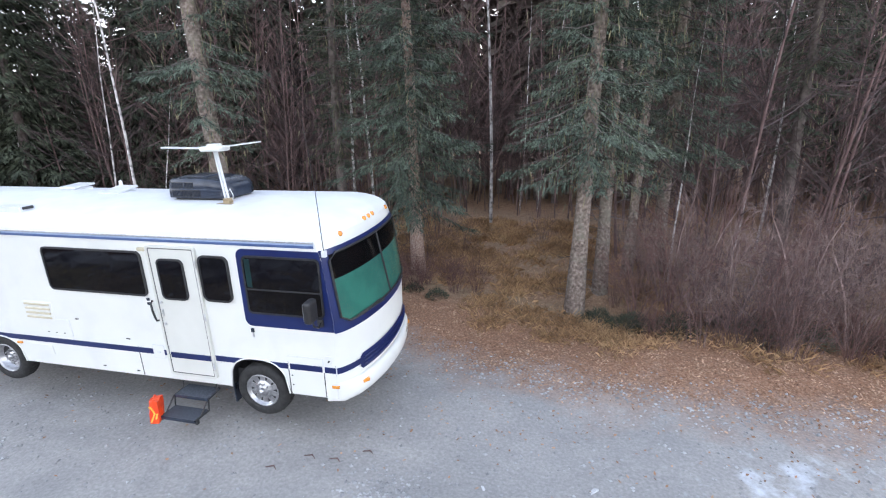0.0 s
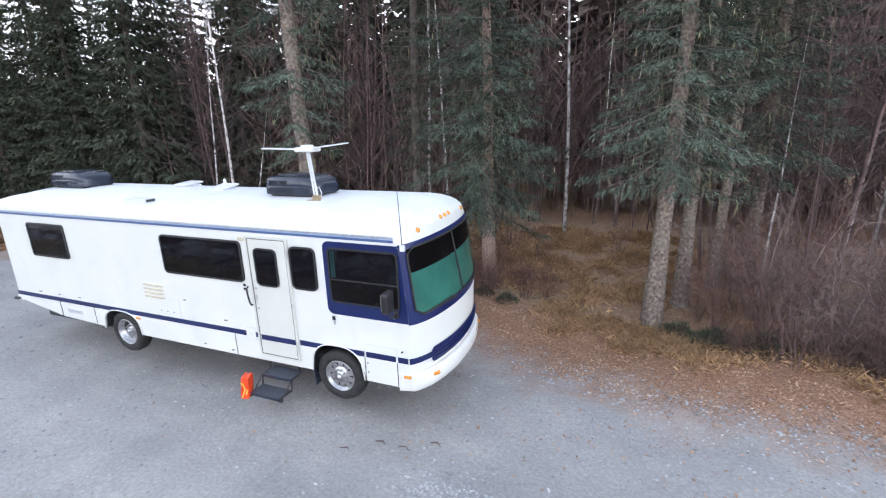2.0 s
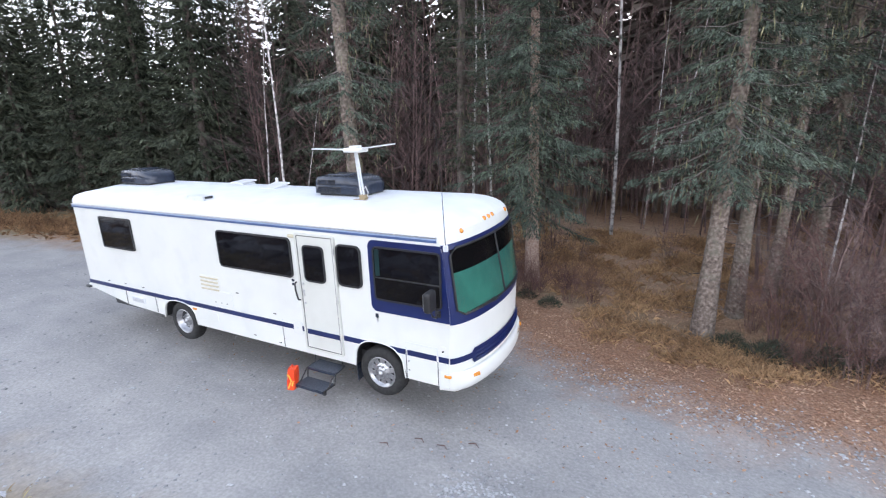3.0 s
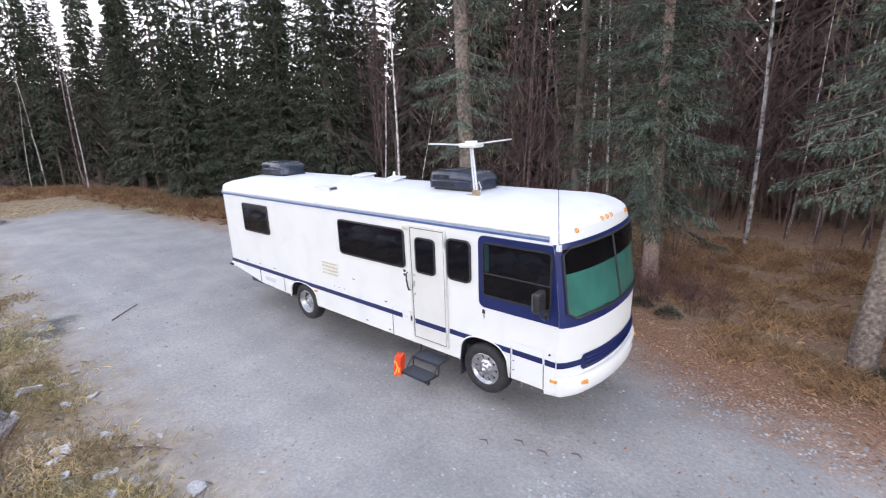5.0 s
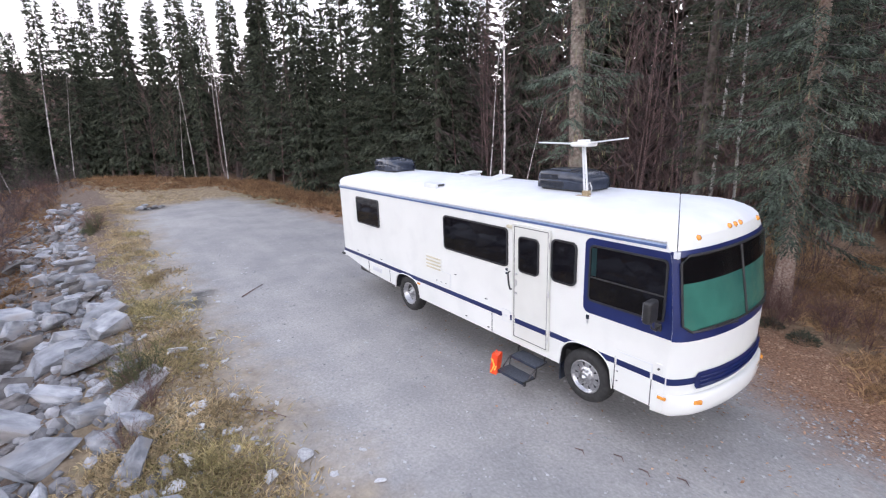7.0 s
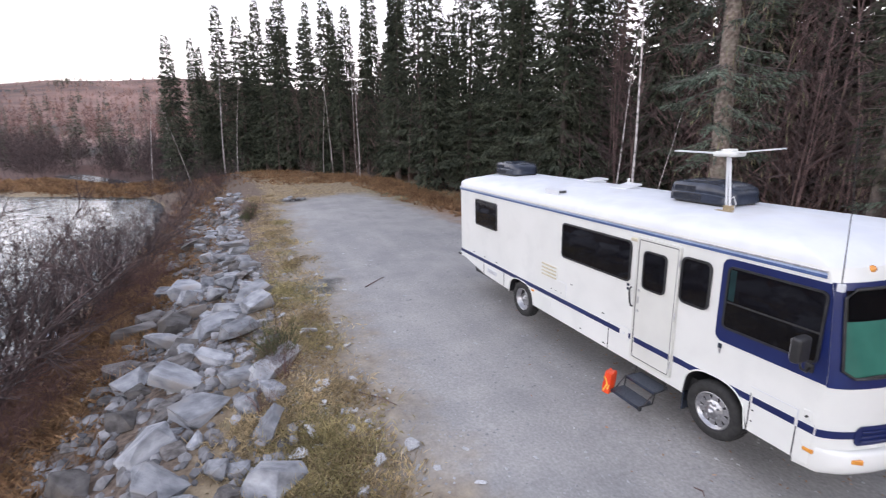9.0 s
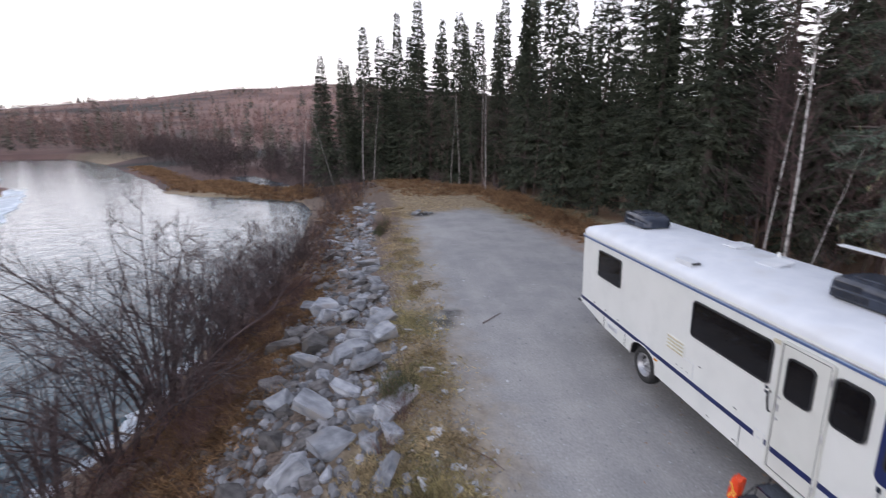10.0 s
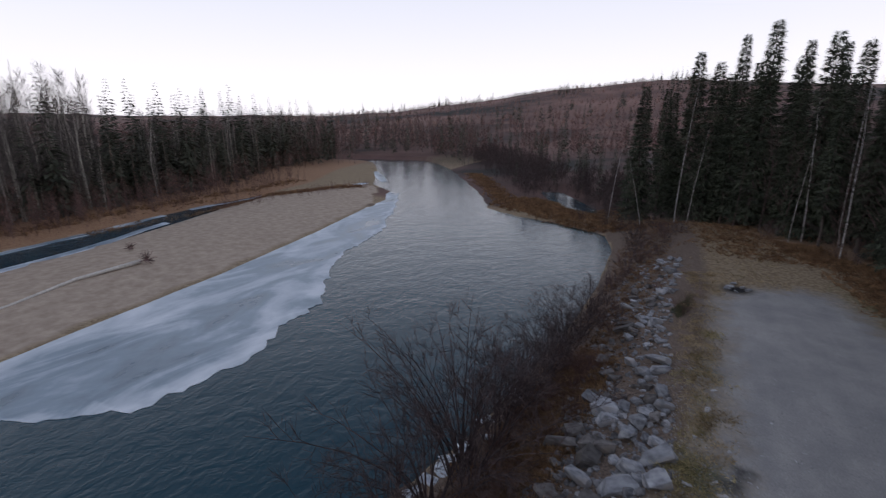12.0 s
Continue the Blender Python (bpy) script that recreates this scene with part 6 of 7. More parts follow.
while done < 66 and tries < 4000:
    tries += 1
    x = rng.uniform(-62, 30)
    if x > -6 and rng.random() < 0.45:
        continue
    y = wood_edge(x) + 1.0 + 15 * rng.random() ** 1.2
    if x > -2 and y < 17 or x > -14 and y < 13.5 or not free(x, y, 1.25):
        continue
    deep = y - wood_edge(x)
    pattern = edge_spruce[done % 4] if (deep < 5 and x < -12 and done % 2) else inner_spruce[done % 4]
    plant(pattern, x, y, rng.uniform(0, 360), rng.uniform(0.8, 1.15) * (0.6 if x < -44 else 0.72 if x < -12 else 1.0), (rng.normal(0, 1.2), rng.normal(0, 1.2)))
    done += 1
tries, done = 0, 0
while done < 130 and tries < 4000:
    tries += 1
    x = rng.uniform(-52, 24) if rng.random() < 0.4 else rng.uniform(-14, 20)
    y = wood_edge(x) - 0.6 + 14 * rng.random() ** 1.4
    if -2.0 < x < 5.0 and y < 15:
        continue
    if free(x, y, 0.45):
        plant((saplings + birches[:1] if done % 5 == 0 else saplings)[done % (5 if done % 5 == 0 else 4)], x, y, rng.uniform(0, 360), rng.uniform(0.7, 1.3), (rng.normal(0, 4), rng.normal(0, 4)))
        done += 1

# leafless brush
brush = [shrub_mesh(70 + k, 2.2 + 0.35 * k, 20, 0.75, (M_TWIG, M_TWIG_GREY, M_ALDER, M_TWIG, M_TWIG, M_ALDER)[k % 6], "bare_bush", 18, (0.0062, 0.0085)[k % 3 == 1], 0.35) for k in range(6)]
alder = [shrub_mesh(80 + k, 3.4, 16, 0.85, M_ALDER, "alder_bush", 30, 0.012, 0.15) for k in range(3)]
tall_alder = [alder_mesh(86 + k) for k in range(3)]
willow = [alder_mesh(104 + k, 3.3 + 0.3 * k, 9, (M_STEM, M_TWIG_RED, M_STEM)[k]) for k in range(3)]
scrub = [shrub_mesh(90 + k, 1.1, 26, 0.8, M_TWIG_RED, "scrub_bush", 9, 0.005) for k in range(3)]


def bush(pattern, x, y, scale, label, group):
    m = pose(x, y, ground_at(x, y), 0, 0, rng.uniform(0, 360)) @ Matrix.Diagonal((scale, scale, scale * rng.uniform(0.9, 1.1), 1))
    if pattern.get("placed"):
        pattern = copy_thing(pattern, Matrix.Identity(4))
    pattern["placed"] = 1
    pattern.matrix_basis = m
    return tagged(pattern, label, "bush", group)


k = 0
while k < 100:
    x = rng.uniform(5.4, 22)
    y = float(np.interp(x, [5, 7, 10, 22], [5.0, 4.3, 4.4, 4.8])) + 9 * rng.random() ** 1.6
    if (x - 4.5) ** 2 + (y - 5.8) ** 2 > 0.5 and (x - 6.8) ** 2 + (y - 9.4) ** 2 > 0.5:
        bush(brush[k % 6], x, y, rng.uniform(0.6, 1.05), "tangled leafless brush at the edge of the wood", "thicket")
        k += 1
for k in range(40):
    x = rng.uniform(5.6, 17)
    y = float(np.interp(x, [5, 7, 10, 22], [5.4, 4.9, 4.9, 5.2])) + 6 * rng.random() ** 1.5
    bush(willow[k % 3], x, y, rng.uniform(0.55, 0.85), "tall leafless willow with grey crossing stems", "thicket")
for k in range(45):
    x = rng.uniform(-56, 4)
    y = wood_edge(x) - rng.uniform(-5, 0.5)
    bush(brush[k % 6], x, y, rng.uniform(0.6, 1.1), "leafless undergrowth among the spruces", "undergrowth")
for k in range(34):
    x = rng.uniform(-3, 2.2)
    y = rng.uniform(6.2, 8.6)
    bush(scrub[k % 3], x, y, rng.uniform(0.6, 1.2), "low ruddy leafless scrub", "low scrub")
for k in range(46):
    x = rng.uniform(5.0, 14)
    bush(scrub[k % 3], x, float(np.interp(x, [5, 7, 10, 14], [5.0, 4.5, 4.5, 4.6])) + 1.6 * rng.random() ** 1.5, rng.uniform(0.7, 1.3), "low ruddy leafless scrub at the foot of the thicket", "low scrub")
# river bank bushes
for k, (x, y, s) in enumerate([(-12.0, -10.2, 0.75), (-14.2, -10.1, 0.7), (-16.5, -10.0, 0.7), (-19, -9.8, 0.7), (-22, -9.7, 0.75), (-25, -9.6, 0.8), (-28, -9.6, 0.8), (-31, -9.4, 0.9), (-34, -9.0, 0.9), (-37, -9.6, 1.0), (-40, -10.0, 1.0), (-43, -10.4, 1.0), (-35.5, -7.6, 0.8), (-39, -7.4, 0.9), (-42, -6.6, 0.9), (-45, -9.0, 1.0), (-46, -12, 1.0), (-48, -14, 1.0), (-50, -17, 1.0)]):
    bush(alder[k % 3], x, y, s, "leafless alder bush on the river bank", "bank bushes")
for k, (x, y, s) in enumerate([(-8.1, -11.0, 1.25), (-7.2, -10.7, 1.2), (-9.6, -10.7, 1.1), (-11.2, -10.6, 0.85), (-5.7, -11.0, 1.15), (-4.3, -11.4, 1.0), (-2.8, -11.7, 0.8), (-13.2, -10.5, 0.75), (-15.2, -10.4, 0.7), (-17.4, -10.3, 0.8), (-20, -10.0, 0.7), (-12.4, -10.9, 0.85), (-16.2, -10.7, 0.8), (-18.8, -10.5, 0.75), (-22.5, -10.0, 0.7)]):
    bush(tall_alder[k % 3], x, y, s, "tall leafless alder leaning over the water", "bank bushes")
for k in range(90):
    x = rng.uniform(-44, -2) if k % 2 else rng.uniform(-16, -2)
    bush(scrub[k % 3], x, float(np.interp(x, [-44, -30, -14, -2], [-8.6, -8.8, -9.3, -10.2])) + rng.normal(0, 0.7), rng.uniform(0.7, 1.3), "ruddy bank scrub, leafless", "bank scrub")
herb = [shrub_mesh(120 + k, 0.75, 26, 0.55, M_HERB, "green_bush", 22, 0.006, 0.2) for k in range(2)]
for k, (x, y, s) in enumerate([(-5.0, -5.0, 1.35), (-4.75, -5.15, 1.2), (-5.25, -4.9, 1.0), (-4.95, -5.25, 1.1), (-22.0, -5.4, 1.2), (-22.8, -5.2, 1.0), (-21.3, -5.5, 1.0)]):
    bush(herb[k % 2], x, y, s, "wispy green-brown bush on the bank top", "bank bushes")
juniper = [evergreen_clump(95 + k) for k in range(2)]
for k, (x, y, s) in enumerate([(4.9, 5.4, 0.7), (5.7, 5.5, 0.6), (7.3, 5.4, 0.65), (0.3, 6.2, 0.5), (-21.9, -5.5, 0.8), (8.9, 5.1, 0.9), (6.4, 5.0, 0.9), (5.4, 5.0, 0.8), (7.9, 5.0, 0.9), (10.2, 5.2, 0.9), (-0.6, 6.3, 0.6), (1.0, 5.9, 0.55)]):
    bush(juniper[k % 2], x, y, s, "low dark green shrub among dry grass", "low evergreens")
for x, y, s in ((-21.5, -5.3, 1.2), (-22.3, -5.6, 1.0), (-4.6, -5.1, 0.9), (-4.3, -5.0, 0.8), (-5.9, -5.1, 0.6), (-3.4, -5.4, 0.6), (-23.2, -5.2, 0.9)):
    bush(scrub[0], x, y, s, "small brown bush on the bank top", "bank scrub")


# ---- far woods, past counting ----
def far_spruce(rng, h, dense=30, low=0.06, slim=0.12):
    """A light spruce: tiers of narrow drooping sprays round a pointed stem."""
    n = int(dense * h)
    tiers = max(8, int(h * 2.4))
    q = (np.floor(rng.random(n) ** 0.85 * tiers) + 0.5 + rng.normal(0, 0.12, n)) / tiers
    q = np.clip(q, 0, 0.995)
    a = rng.uniform(0, 6.28, n)
    L = (0.22 + slim * h * (1 - q) ** 0.8) * rng.uniform(0.6, 1.1, n)
    start = rng.uniform(0.0, 0.55, n) * L
    d = unit(np.stack([np.cos(a), np.sin(a), rng.uniform(-0.50, -0.10, n) + 0.5 * (q - 0.3)], -1))
    p = np.stack([start * np.cos(a), start * np.sin(a), h * (low + (1 - low) * q) - 0.25 * start], -1)
    fan = rng.normal(0, 0.5, n)
    d = unit(np.stack([d[:, 0] * np.cos(fan) - d[:, 1] * np.sin(fan), d[:, 0] * np.sin(fan) + d[:, 1] * np.cos(fan), d[:, 2]], -1))
    return diamonds(p, d, L * 0.8, 0.05 + L * 0.22 * math.sqrt(34 / max(dense, 5)), rng.uniform(-0.6, 0.6, n), rng.uniform(0, 0.35, n))


def on_land(spots):
    """Those of the spots that stand clear of the water."""
    xy = np.array([(x, y) for x, y, _ in spots], float)
    dry = (signed(SHORE, xy[:, 0], xy[:, 1]) < -1.0) & (signed(CHANNEL, xy[:, 0], xy[:, 1]) < -0.5) & (signed(POND, xy[:, 0], xy[:, 1]) < -0.5)
    high = sheet_at(xy[:, 0], xy[:, 1])
    return [(*p, float(z)) for p, k, z in zip(spots, dry, high) if k]


def woods(name, label, spots, seed, needle_mat, dense=30, low=0.06, slim=0.115):
    g, t = Geo(), Geo()
    rng = np.random.default_rng(seed)
    forms = [far_spruce(rng, h, dense, low, slim) for h in (8, 10, 12, 14, 16)]
    for x, y, s, z in on_land(spots):
        v, f = forms[int(rng.integers(5))]
        a = rng.uniform(0, 6.28)
        c, sn = math.cos(a), math.sin(a)
        g.tris(np.stack([(v[:, 0] * c - v[:, 1] * sn) * s + x, (v[:, 0] * sn + v[:, 1] * c) * s + y, v[:, 2] * s + z], -1), f)
        t.tube([(x, y, z - 0.2), (x, y, z + 9 * s)], [0.13 * s, 0.03], 4, False)
    root = thing(name, label, "woods", kind="stuff")
    part("crowns", g, needle_mat, root)
    part("trunks", t, M_BARK, root)


def far_bare(rng, h, spread, dense, fine):
    """A light leafless tree: a stem and rising twigs."""
    n = int(dense * h)
    q = 0.15 + 0.85 * rng.random(n) ** 0.8
    a = rng.uniform(0, 6.28, n)
    r = 0.06 * h * spread * rng.random(n) * (1.1 - q)
    d = unit(np.stack([np.cos(a) * spread, np.sin(a) * spread, rng.uniform(0.5, 1.6, n)], -1))
    p = np.stack([r * np.cos(a), r * np.sin(a), h * q * 0.9], -1)
    L = h * (0.05 + 0.16 * (1.1 - q)) * rng.uniform(0.6, 1.2, n)
    return diamonds(p, d, L, np.full(n, fine), rng.uniform(0, 3, n), rng.uniform(-0.2, 0.1, n))


def bare_woods(name, label, spots, seed, mat, trunk_mat, height, spread=0.6, dense=13, fine=0.035, girth=0.11):
    rng = np.random.default_rng(seed)
    forms = [far_bare(rng, height * k, spread, dense, fine) for k in (0.85, 0.95, 1.05, 1.15)]
    g, t = Geo(), Geo()
    for x, y, s, z in on_land(spots):
        v, f = forms[int(rng.integers(4))]
        th = rng.uniform(0, 6.28)
        c, sn = math.cos(th), math.sin(th)
        g.tris(np.stack([(v[:, 0] * c - v[:, 1] * sn) * s + x, (v[:, 0] * sn + v[:, 1] * c) * s + y, v[:, 2] * s + z], -1), f)
        t.tube([(x, y, z - 0.2), (x + rng.normal(0, 0.2) * s, y + rng.normal(0, 0.2) * s, z + 0.5 * height * s), (x + rng.normal(0, 0.5) * s, y + rng.normal(0, 0.5) * s, z + height * s)], [girth * s, girth * 0.7 * s, 0.012], 4, False)
    root = thing(name, label, "woods", kind="stuff")
    part("twigs", g, mat, root)
    part("stems", t, trunk_mat, root)


def scatter(rng, count, fx, depth, smin, smax):
    out = []
    for _ in range(count):
        x, y = fx(rng.random())
        d = depth * rng.random() ** 1.2
        out.append((x - 0.35 * d + rng.normal(0, 1.0), y - d, rng.uniform(smin, smax)))
    return out


rng = np.random.default_rng(21)
far_edge = lambda q: (np.interp(q, [0, 0.12, 0.3, 0.6, 1], [30, -12, -27, -55, -118]), np.interp(q, [0, 0.12, 0.3, 0.6, 1], [-60, -68.5, -71.5, -80, -112]))
woods("far_spruce_wood", "dark spruces across the river", scatter(rng, 400, far_edge, 20, 0.55, 1.08), 31, M_NEEDLE_FAR, 22, 0.03, 0.125)
bare_woods("far_bare_wood", "grey leafless poplars across the river", scatter(rng, 110, far_edge, 12, 0.55, 0.9), 32, M_TWIG_GREY, M_POPLAR, 14, 0.6, 9)
bare_woods("poplar_wood", "tall pale poplars standing over the far wood", scatter(rng, 130, lambda q: far_edge(q * 0.3), 12, 0.8, 1.15), 46, M_TWIG_GREY, M_POPLAR, 15)
bare_woods("far_brush", "brown willow brush across the river", [(a, b + rng.uniform(0.5, 7.5), s * 0.3) for a, b, s in scatter(rng, 300, far_edge, 6, 0.7, 1.4)], 33, M_TWIG_RED, M_TWIG, 12, 1.4)
channel_side = [(x, float(np.interp(x, [-60, -43, -30, -21, -12.2, 20], [-69.5, -67.4, -65.4, -62.8, -60.9, -56.6])) - 7.5 * rng.random() ** 1.3, rng.uniform(0.12, 0.34)) for x in rng.uniform(-60, 14, 330)]
bare_woods("channel_brush", "dark red-brown willow brush beside the side channel", channel_side, 40, M_TWIG_RED, M_TWIG, 10, 1.5, 15, 0.04, 0.06)
island = [(x, -58.6 - 0.12 * (x + 40) + rng.normal(0, 0.9), rng.uniform(0.08, 0.17)) for x in rng.uniform(-62, -30, 150)]
bare_woods("island_brush", "low red-brown willow brush on the gravel bar", island, 47, M_TWIG_RED, M_TWIG_RED, 10, 1.6, 15, 0.03, 0.05)
point = lambda q: (np.interp(q, [0, 0.3, 1], [-52, -62, -125]), np.interp(q, [0, 0.3, 1], [-18, -32, -72]))
spots = [(x + rng.uniform(-30, -1), y + rng.uniform(0, 12), rng.uniform(0.30, 0.6)) for x, y in (point(rng.random()) for _ in range(60))]
woods("point_spruces", "small spruces on the river point", [p for p in spots if p[1] > -70], 34, M_NEEDLE_FAR, 20)
spots = [(x - rng.uniform(1, 18), y + rng.uniform(1, 9), rng.uniform(0.30, 0.55)) for x, y in (point(rng.random()) for _ in range(620))]
bare_woods("point_brush", "grey-purple leafless brush on the river point", spots, 35, M_ALDER, M_ALDER, 9, 1.2, 13, 0.10, 0.05)
valley = []
for _ in range(1300):
    az, r = radians(rng.uniform(84, 165)), 130 + 170 * rng.random() ** 1.5
    x, y = -r * math.sin(az), r * math.cos(az) - 5
    if float(signed(SHORE, np.array([x]), np.array([y]))[0]) < -3:
        valley.append((x, y, rng.uniform(0.45, 0.8)))
woods("valley_spruces", "distant spruces on the valley floor", valley[::6], 36, M_NEEDLE_FAR, 10)
bare_woods("valley_bare_wood", "distant leafless woods, brown and grey", valley[1::3] + valley[2::3] + valley[3::6], 37, M_TWIG_RED, M_TWIG, 11, 1.3, 5, 0.19, 0.05)

slope, crest_line = [], []
for _ in range(2100):
    az, r = radians(rng.uniform(86, 140)), 240 + 380 * rng.random() ** 0.8
    slope.append((-r * math.sin(az), r * math.cos(az) - 5, rng.uniform(0.3, 0.6)))
for _ in range(330):
    az, r = radians(rng.uniform(88, 136)), rng.uniform(560, 625)
    crest_line.append((-r * math.sin(az), r * math.cos(az) - 5, rng.uniform(0.25, 0.5)))
for _ in range(26):
    az, r = radians(rng.uniform(90, 132)), rng.uniform(300, 560)
    x, y = -r * math.sin(az), r * math.cos(az) - 5
    crest_line += [(x + rng.normal(0, 26), y + rng.normal(0, 12), rng.uniform(0.5, 0.9)) for _ in range(9)]
bare_woods("hill_bare_wood", "russet leafless birch wood covering the hillside", slope, 44, M_HILL_TWIG, M_TWIG_GREY, 7, 2.0, 3, 1.0, 0.10)
woods("hill_spruces", "dark spruces in patches and along the crest of the hill", crest_line, 45, M_NEEDLE_FAR, 5, 0.06, 0.16)

bend = []
for _ in range(520):
    az, r = radians(rng.uniform(116, 152)), rng.uniform(112, 205)
    x, y = -r * math.sin(az), r * math.cos(az) - 5
    if float(signed(SHORE, np.array([x]), np.array([y]))[0]) < -4:
        bend.append((x, y, rng.uniform(0.6, 1.0)))
woods("bend_spruces", "dark spruces round the river bend", bend[::3], 41, M_NEEDLE_FAR, 12)
bare_woods("bend_bare_wood", "brown leafless woods round the river bend", bend[1::3] + bend[2::3], 42, M_TWIG, M_TWIG_GREY, 12, 0.9, 11, 0.07, 0.07)

# the depth of the wood behind the clearing
rng = np.random.default_rng(23)
deep, behind = [], []
for _ in range(300):
    x = rng.uniform(-80, -12)
    deep.append((x, wood_edge(x) + rng.uniform(7, 34), rng.uniform(0.62, 0.90)))
for _ in range(300):
    x = rng.uniform(-18, 55)
    behind.append((x, wood_edge(x) + rng.uniform(11, 36), rng.uniform(1.05, 1.5)))
behind += [(x, y, 1.5 + 0.05 * k) for k, (x, y) in enumerate([(-15, 15), (-17.5, 18), (-20, 21), (-16, 21.5), (-22.5, 23), (-19, 25), (-13, 17.5), (-24, 19.5)])]
woods("deep_spruce_wood", "dark spruces filling the depth of the wood", deep, 38, M_NEEDLE_FAR, 34)
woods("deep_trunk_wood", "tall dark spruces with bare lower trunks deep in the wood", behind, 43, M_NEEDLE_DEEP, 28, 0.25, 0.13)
haze = []
for _ in range(880):
    x = rng.uniform(-60, 40) if rng.random() < 0.35 else rng.uniform(-18, 26)
    haze.append((x, wood_edge(x) + rng.uniform(6.0 if x > 5 else 1.5, 22), rng.uniform(0.6, 1.5)))
bare_woods("deep_bare_wood", "purple-brown leafless saplings in the depth of the wood", [p for p in haze if not (-2.5 < p[0] < 5.0 and p[1] < 15.5)], 39, M_TWIG, M_TWIG, 8, 0.85, 15, 0.017, 0.028)


# ---- rocks of the bank ----
def rock_mesh(seed):
    """A quarried boulder: the hull of a few scattered corners, its edges knocked off."""
    rng = np.random.default_rng(seed)
    bm = bmesh.new()
    for _ in range(15):
        d = unit(np.sign(rng.normal(0, 1, 3)) * rng.uniform(0.25, 1.0, 3)) * rng.uniform(0.50, 0.66)
        bm.verts.new(d)
    out = bmesh.ops.convex_hull(bm, input=bm.verts[:])
    bmesh.ops.delete(bm, geom=[q for q in bm.verts if not q.link_faces], context="VERTS")
    bmesh.ops.dissolve_limit(bm, angle_limit=0.30, verts=bm.verts[:], edges=bm.edges[:])
    bmesh.ops.bevel(bm, geom=bm.edges[:], offset=0.02, segments=1, profile=0.6, affect="EDGES")
    for q in bm.verts:
        q.co += Vector(rng.normal(0, 0.008, 3))
    return Geo().take(bm).mesh("rock", M_ROCK)


rocks = [rock_mesh(200 + k) for k in range(12)]
rng = np.random.default_rng(77)
set_rocks = []


def repainted(mesh, material):
    me = mesh.copy()
    me.materials.clear()
    me.materials.append(material)
    return me


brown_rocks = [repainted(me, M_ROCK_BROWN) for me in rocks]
pale_rocks = [repainted(me, M_PALE) for me in rocks]


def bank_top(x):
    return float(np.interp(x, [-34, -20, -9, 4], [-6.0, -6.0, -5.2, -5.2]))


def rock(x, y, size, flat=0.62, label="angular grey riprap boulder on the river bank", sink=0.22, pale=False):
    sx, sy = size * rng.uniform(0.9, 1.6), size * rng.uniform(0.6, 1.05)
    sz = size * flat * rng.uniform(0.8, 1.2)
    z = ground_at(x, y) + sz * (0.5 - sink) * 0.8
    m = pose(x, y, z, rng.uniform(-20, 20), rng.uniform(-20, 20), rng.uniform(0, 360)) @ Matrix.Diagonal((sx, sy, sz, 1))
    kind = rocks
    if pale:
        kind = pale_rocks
    # darker rocks downslope: weathering plus the bushes' shade put into the colour
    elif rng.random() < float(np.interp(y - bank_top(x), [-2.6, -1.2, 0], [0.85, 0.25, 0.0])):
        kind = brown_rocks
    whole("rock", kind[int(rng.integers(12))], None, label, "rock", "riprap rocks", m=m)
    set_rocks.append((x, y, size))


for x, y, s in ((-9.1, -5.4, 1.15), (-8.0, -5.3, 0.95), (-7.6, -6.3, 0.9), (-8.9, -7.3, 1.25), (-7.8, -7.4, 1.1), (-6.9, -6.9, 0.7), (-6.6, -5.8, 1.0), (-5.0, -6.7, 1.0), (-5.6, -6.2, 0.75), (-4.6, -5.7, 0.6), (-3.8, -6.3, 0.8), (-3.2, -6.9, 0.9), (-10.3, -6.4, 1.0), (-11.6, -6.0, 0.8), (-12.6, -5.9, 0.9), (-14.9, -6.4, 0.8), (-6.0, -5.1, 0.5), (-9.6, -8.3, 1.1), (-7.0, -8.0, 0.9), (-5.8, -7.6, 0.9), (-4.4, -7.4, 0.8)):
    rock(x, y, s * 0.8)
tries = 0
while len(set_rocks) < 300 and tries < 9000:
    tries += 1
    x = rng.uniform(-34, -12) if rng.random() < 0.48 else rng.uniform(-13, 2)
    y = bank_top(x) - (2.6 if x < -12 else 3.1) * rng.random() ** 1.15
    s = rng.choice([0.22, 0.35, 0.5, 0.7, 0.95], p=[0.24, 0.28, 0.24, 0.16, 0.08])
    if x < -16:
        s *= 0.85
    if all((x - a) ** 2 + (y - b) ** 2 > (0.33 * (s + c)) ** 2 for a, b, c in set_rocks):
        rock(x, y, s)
for x, y, s in ((-2.6, -4.7, 0.30), (-2.2, -5.0, 0.28), (-1.2, -4.3, 0.22), (-6.2, -4.3, 0.3), (-3.9, -4.4, 0.32), (-8.5, -3.8, 0.24), (-12.6, -4.2, 0.25), (-14, -4.0, 0.22), (-5.2, -4.0, 0.24)):
    rock(x, y, s, 0.35, "small grey stone lying beside the gravel pad", pale=True)
for x, y, s in [(-1.25, -3.3, 0.12), (-0.8, -2.9, 0.12), *((rng.uniform(-11, 1), -3.5 - 1.4 * rng.random(), rng.uniform(0.07, 0.26)) for _ in range(46)), *((rng.uniform(-14, 8), rng.uniform(-3.4, 1.2), rng.uniform(0.05, 0.10)) for _ in range(40))]:
    if not (-8 < x < 1.6 and y > -1.0):
        rock(x, y, s, 0.3, "pale flat stone lying on the gravel", pale=True)
for k, (x, y) in enumerate(((-26.6, -2.8), (-27.0, -2.2), (-27.5, -2.5), (-27.4, -3.1), (-26.9, -3.3), (-28.0, -2.9))):
    rock(x, y, 0.36, 0.5, "blackened stone of a fire ring", 0.2)
